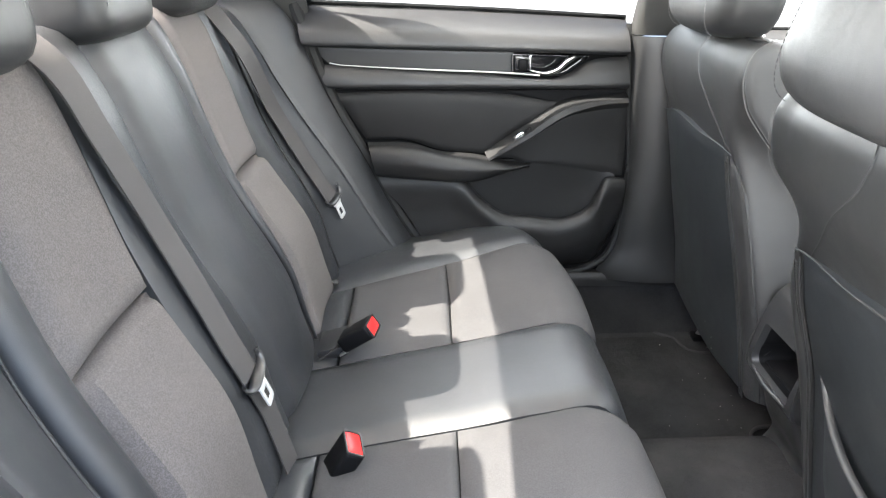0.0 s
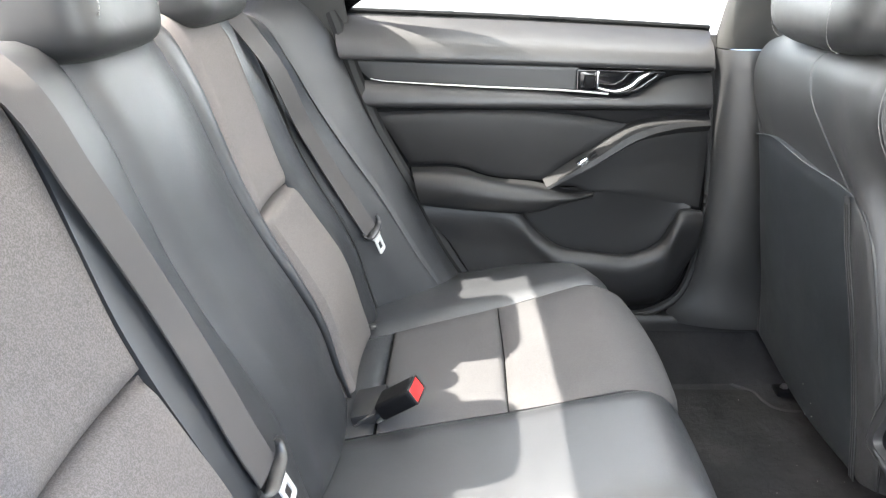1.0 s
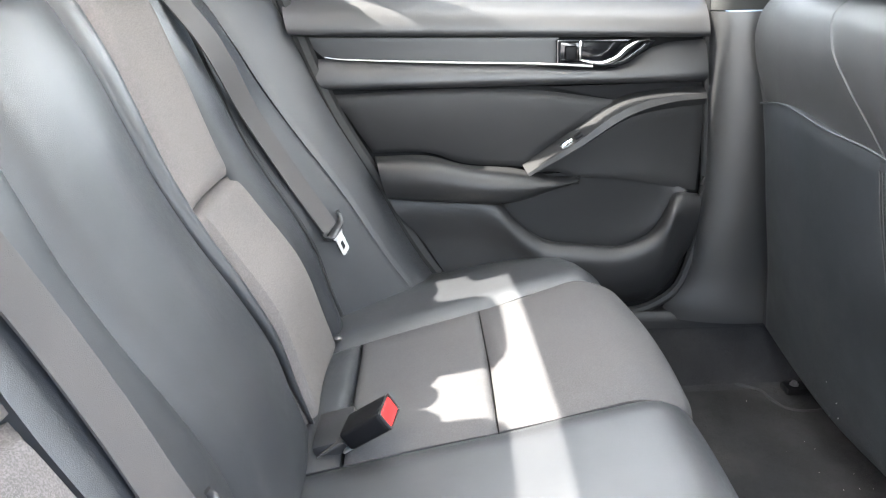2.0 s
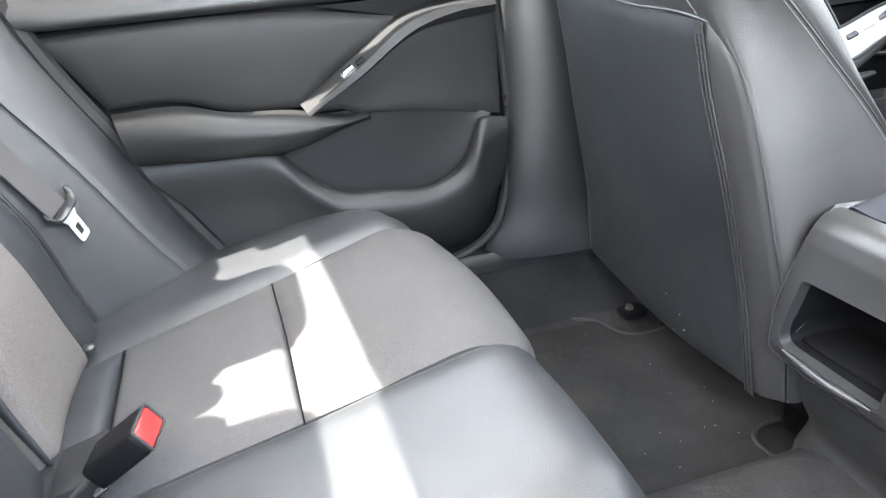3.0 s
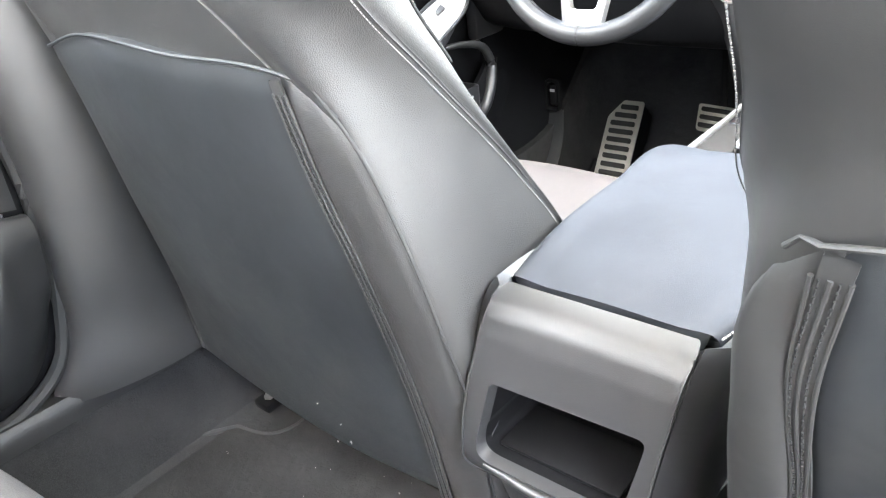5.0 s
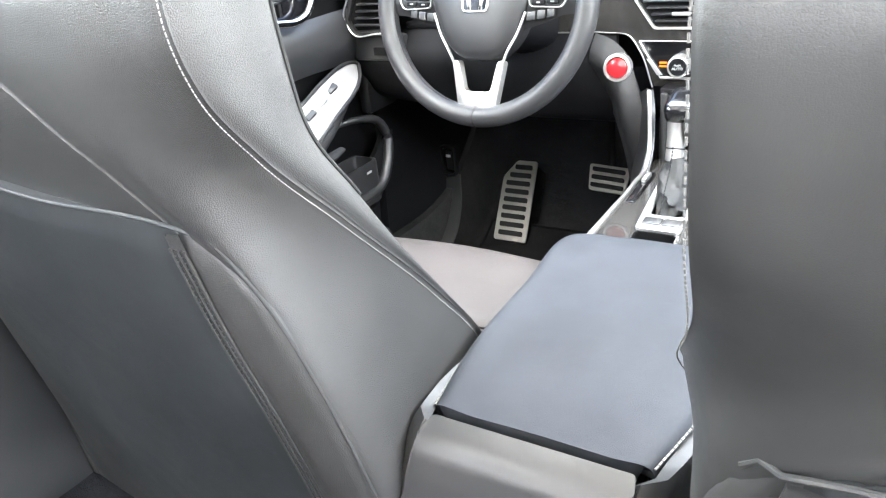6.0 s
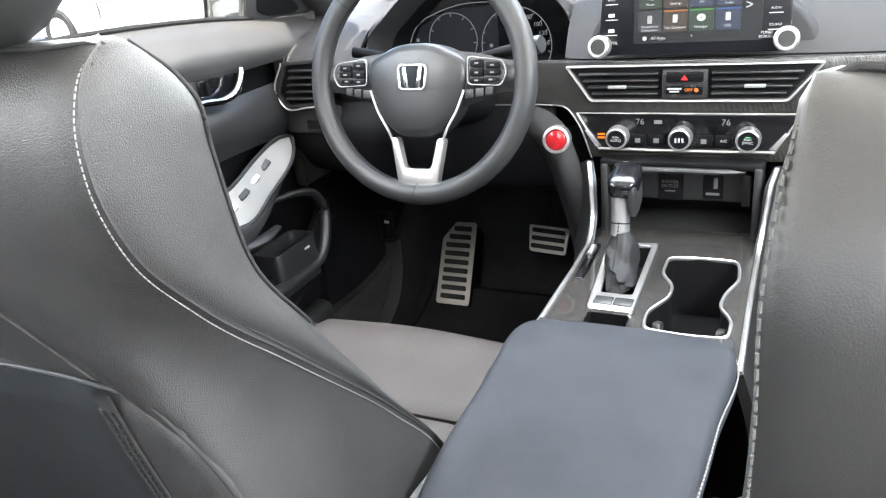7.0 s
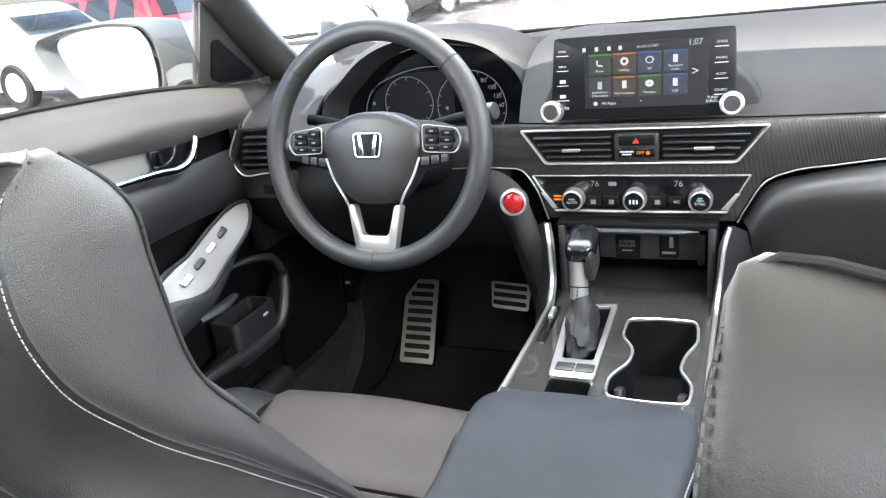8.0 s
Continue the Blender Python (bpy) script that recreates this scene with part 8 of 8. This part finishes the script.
pb = part("bottle_holder", band(rounded([(1.475, 0.672), (1.60, 0.672), (1.60, 0.735), (1.475, 0.735)], 0.015), rounded([(1.481, 0.678), (1.594, 0.678), (1.594, 0.729), (1.481, 0.729)], 0.012), lambda a, b, c: (a, b, 0.255 + c), 0.085, 0.002), PLASTIC, dd, "open black bottle holder in the pocket")
part("holder_mark", box((0.014, 0.002, 0.004), (1.563, 0.671, 0.322), 0), INK, pb, "pale moulded mark")
part("speaker_cover", lathe([(0, 0.008), (0.05, 0.008), (0.075, 0.004), (0.08, 0.0)], 40, (1.77, 0.735, 0.25), (0, -1, 0)), PLASTIC_DARK_AND_SHADE, dd, "black round speaker cover")
tri = part("corner_trim", slab(rounded([(1.616, 0.741), (1.626, 0.89), (1.66, 0.90), (1.83, 0.722), (1.66, 0.732)], 0.006, 2), lambda a, b, c: (a, 0.765 - c - 0.25 * (b - 0.73), b), 0.012, 0.003), PILLAR, dd, "grey window corner trim")
part("tweeter_cover", slab(rounded([(1.648, 0.748), (1.650, 0.812), (1.666, 0.816), (1.782, 0.738), (1.765, 0.729), (1.68, 0.736)], 0.008, 3), lambda a, b, c: (a, 0.7535 - c - 0.25 * (b - 0.73), b), 0.004, 0.0015), PLASTIC_DARK_AND_SHADE, tri, "dark tweeter cover")
part("window_post", tube([(1.618, 0.757, 0.745), (1.628, 0.726, 0.885)], 0.007, n=8), PILLAR, dd, "grey window post")
part("window_seal", tube([(0.8, 0.744, 0.786), (1.15, 0.746, 0.774), (1.3, 0.749, 0.769), (1.52, 0.751, 0.753), (1.64, 0.753, 0.738)], 0.004, n=8), RUBBER, dd, "black window seal")

# ---- door mirror ----
mir = thing("door_mirror", "silver-painted door mirror outside the driver's window", "door mirror", (1.70, 0.85, 0.72))
def at_mirror(u, z, deep=0.0):
    """u runs along the glass from the car outwards; the outer end stands nearer to the tail."""
    return (1.706 - 0.447 * u + deep, 0.892 + 0.894 * u, z)


mo = rounded([(0.238, 0.835), (0.225, 0.850), (0.17, 0.862), (0.085, 0.866), (0.02, 0.857), (0.0, 0.825), (-0.004, 0.765), (0.008, 0.705), (0.09, 0.695), (0.17, 0.722), (0.222, 0.785)], 0.016, 4)
b = bmesh.new()
rows = [[b.verts.new(at_mirror(0.112 + (u - 0.112) * k - 0.25 * max(0.0, deep), 0.785 + (z - 0.785) * k, deep)) for u, z in mo] for k, deep in ((0.86, 0.030), (0.875, -0.004), (0.95, -0.010), (1.0, 0.0), (1.02, 0.03), (0.96, 0.075), (0.74, 0.115), (0.3, 0.135))]
for p, q in zip(rows, rows[1:]):
    for i in range(len(p)):
        j = (i + 1) % len(p)
        b.faces.new((p[i], p[j], q[j], q[i]))
b.faces.new(rows[-1])
b.faces.new(rows[0][::-1])
bmesh.ops.recalc_face_normals(b, faces=b.faces[:])
part("housing", b, PAINT_SILVER, mir)
part("mirror_glass", slab([(0.112 + (u - 0.112) * 0.87, 0.785 + (z - 0.785) * 0.87) for u, z in mo], lambda u, z, c: at_mirror(u, z, 0.006 - c + 0.187 * (u - 0.112)), 0.003, 0.0), MIRROR, mir, "mirror glass")
part("foot", skin([[(1.70, 0.90, 0.725), (1.76, 0.90, 0.725), (1.80, 0.88, 0.73)], [(1.69, 0.84, 0.745), (1.75, 0.83, 0.745), (1.81, 0.80, 0.74)], [(1.67, 0.785, 0.735), (1.75, 0.78, 0.735), (1.82, 0.775, 0.73)], [(1.67, 0.785, 0.69), (1.75, 0.78, 0.69), (1.82, 0.775, 0.69)]], nu=14, nv=14, sink=0, thick=0.03), PAINT_SILVER, mir, "silver mirror foot")

# ---- bits of lint on the map pocket and the carpet ----
rng = random.Random(7)
bm = bmesh.new()
for x, y, z in ((0.817, 0.268, 0.37), (0.828, 0.362, 0.246), (0.833, 0.322, 0.168), (0.834, 0.30, 0.178), (0.833, 0.31, 0.20), (0.826, 0.335, 0.225), (0.828, 0.29, 0.185)):
    d = V(0.0, rng.uniform(-0.002, 0.002), rng.uniform(0.001, 0.003))
    tube([V(x - 0.008, y, z), V(x - 0.008, y, z) + d], 0.0006, n=5, bm=bm)
for _ in range(22):
    x, y = rng.uniform(0.72, 1.0), rng.choice((rng.uniform(0.2, 0.62), rng.uniform(0.2, 0.35)))
    a = rng.uniform(0, 6.28)
    p_ = V(x, y, 0.0155)
    tube([p_, p_ + V(math.cos(a), math.sin(a), 0.1) * rng.uniform(0.0006, 0.002)], 0.0003, n=4, bm=bm)
tagged(part("lint", bm, LINT), "scattered specks of pale lint on the mat and pocket", "lint", kind="stuff")
br = thing("seat_rail_bolt", "bare steel bolt and bracket on the carpet under the seat", "bolt", (0.93, 0.632, 0.012))
part("bracket", box((0.05, 0.035, 0.016), (0.935, 0.632, 0.016), 0.004, 2), PLASTIC_DARK_AND_SHADE, br)
part("bolt_head", lathe([(0, 0.009), (0.005, 0.009), (0.0065, 0.007), (0.0065, 0.003), (0.010, 0.002), (0.010, 0.0)], 6, (0.930, 0.632, 0.023)), SATIN_DARK, br, "bright hexagonal bolt head")

# ---- cars outside ----
def parked_car(at, turn, paint, label, length=4.6, height=1.5, wagon=True):
    car = thing("parked_car", label, "car", at, group="parked cars")
    m = pose(*at, 0, 0, turn)
    h = height
    if wagon:
        outline = [(-0.5, 0.32), (-0.5, 0.62), (-0.485, 0.95), (-0.43, h * 0.97), (-0.2, h), (0.05, h * 0.97), (0.22, 0.98), (0.42, 0.86), (0.49, 0.65), (0.5, 0.34)]
    else:
        outline = [(-0.5, 0.32), (-0.5, 0.7), (-0.46, 0.92), (-0.32, 1.0), (-0.18, h * 0.97), (0.0, h), (0.1, h * 0.96), (0.25, 0.95), (0.42, 0.82), (0.5, 0.34)]
    profile = crom([(x * length, 0, z) for x, z in outline], np.linspace(0, 1, 41))

    def lean(z):
        return 1 - 0.22 * max(0, z - 0.95) / 0.55

    def row(y):
        return [(x, y * lean(z), z) for x, _, z in profile]
    def put(bm):
        bmesh.ops.transform(bm, matrix=m, verts=bm.verts)
        return bm
    body = part("body", put(skin([row(-0.88), row(-0.8), row(0), row(0.8), row(0.88)], nu=60, nv=16, sink=0, thick=0)), paint, car)
    for sgn in (-1, 1):
        b = bmesh.new()
        cols = []
        for x in np.linspace(-0.499, 0.499, 34) * length:
            top = float(np.interp(x, [q[0] for q in profile], [q[2] for q in profile])) - 0.004
            cols.append([b.verts.new((x, sgn * (0.90 * lean(z) - (0.03 if z < 0.4 else 0.0)), z)) for z in (0.27, min(0.45, top), min(0.7, top), min(0.95, top), max(0.951, 0.5 * (0.95 + top)) if top > 0.95 else top, top)])
        for p, q in zip(cols, cols[1:]):
            for k in range(5):
                face = [v for v in (p[k], q[k], q[k + 1], p[k + 1])]
                b.faces.new(face if sgn < 0 else face[::-1])
        part("side", put(b), paint, car)
        for x0, x1 in ((-0.38, -0.25), (-0.235, -0.06), (-0.045, 0.10)) if wagon else ((-0.2, -0.06), (-0.045, 0.10)):
            win = rounded([(x0 * length, 1.0), (x1 * length, 1.0), ((x1 - 0.03) * length, h * 0.92), (x0 * length + 0.04, h * 0.92)], 0.05, 3)
            part("side_window", put(slab(win[::-1], lambda a, b, c: (a, sgn * (0.902 + c) * lean(b), b), 0.006, 0)), CARGLASS, car, "dark side window")
        part("tail_lamp", put(box((0.12, 0.22, 0.18), (-0.485 * length, sgn * 0.78, 0.85), 0.03)), RED, car, "red tail lamp")
        for x in (-0.3, 0.3):
            wc = (x * length, sgn * 0.84, 0.33)
            tyre = part("wheel", put(lathe([(0.2, 0.08), (0.3, 0.1), (0.33, 0.07), (0.33, -0.07), (0.3, -0.1), (0.2, -0.1)], 28, wc, (0, sgn, 0))), RUBBER, car, "black tyre")
            part("rim", put(lathe([(0, 0.05), (0.06, 0.06), (0.08, 0.03), (0.17, 0.05), (0.21, 0.085), (0.22, 0.06)], 20, wc, (0, sgn, 0))), SATIN, tyre, "alloy rim")
    part("rear_window", put(box((0.05, 1.2, 0.36), (-0.468 * length if wagon else -0.3 * length, 0, 1.18), 0.03, 2, (0, 18 if wagon else 55, 0))), CARGLASS, car, "dark rear window")
    part("rear_bumper", put(box((0.2, 1.7, 0.24), (-0.49 * length, 0, 0.48), 0.06, 3)), paint, car)
    part("plate_bar", put(box((0.02, 0.32, 0.15), (-0.515 * length, 0, 0.78), 0.01)), PAINT_WHITE, car, "plain pale plate")
    return car


G = -0.36
parked_car((12.5, 11.95, G), 87, PAINT_RED, "red parked hatchback in the car park", 4.3, 1.55)
parked_car((9.2, 11.0, G), 87, PAINT_WHITE, "white parked car in the car park", 4.6, 1.45, False)
parked_car((15.6, 9.4, G), 118, PAINT_WHITE, "white parked estate in the car park", 4.7, 1.7)
parked_car((18.4, 9.8, G), 118, PAINT_BLACK, "black parked estate in the car park", 4.7, 1.75)
parked_car((21.2, 9.6, G), 118, PAINT_WHITE, "white parked car in the car park", 4.7, 1.6)
parked_car((24.0, 9.2, G), 118, PAINT_RED, "red parked hatchback in the car park", 4.4, 1.55)
parked_car((26.5, 8.8, G), 118, PAINT_BLACK, "dark parked estate in the car park", 4.7, 1.7)
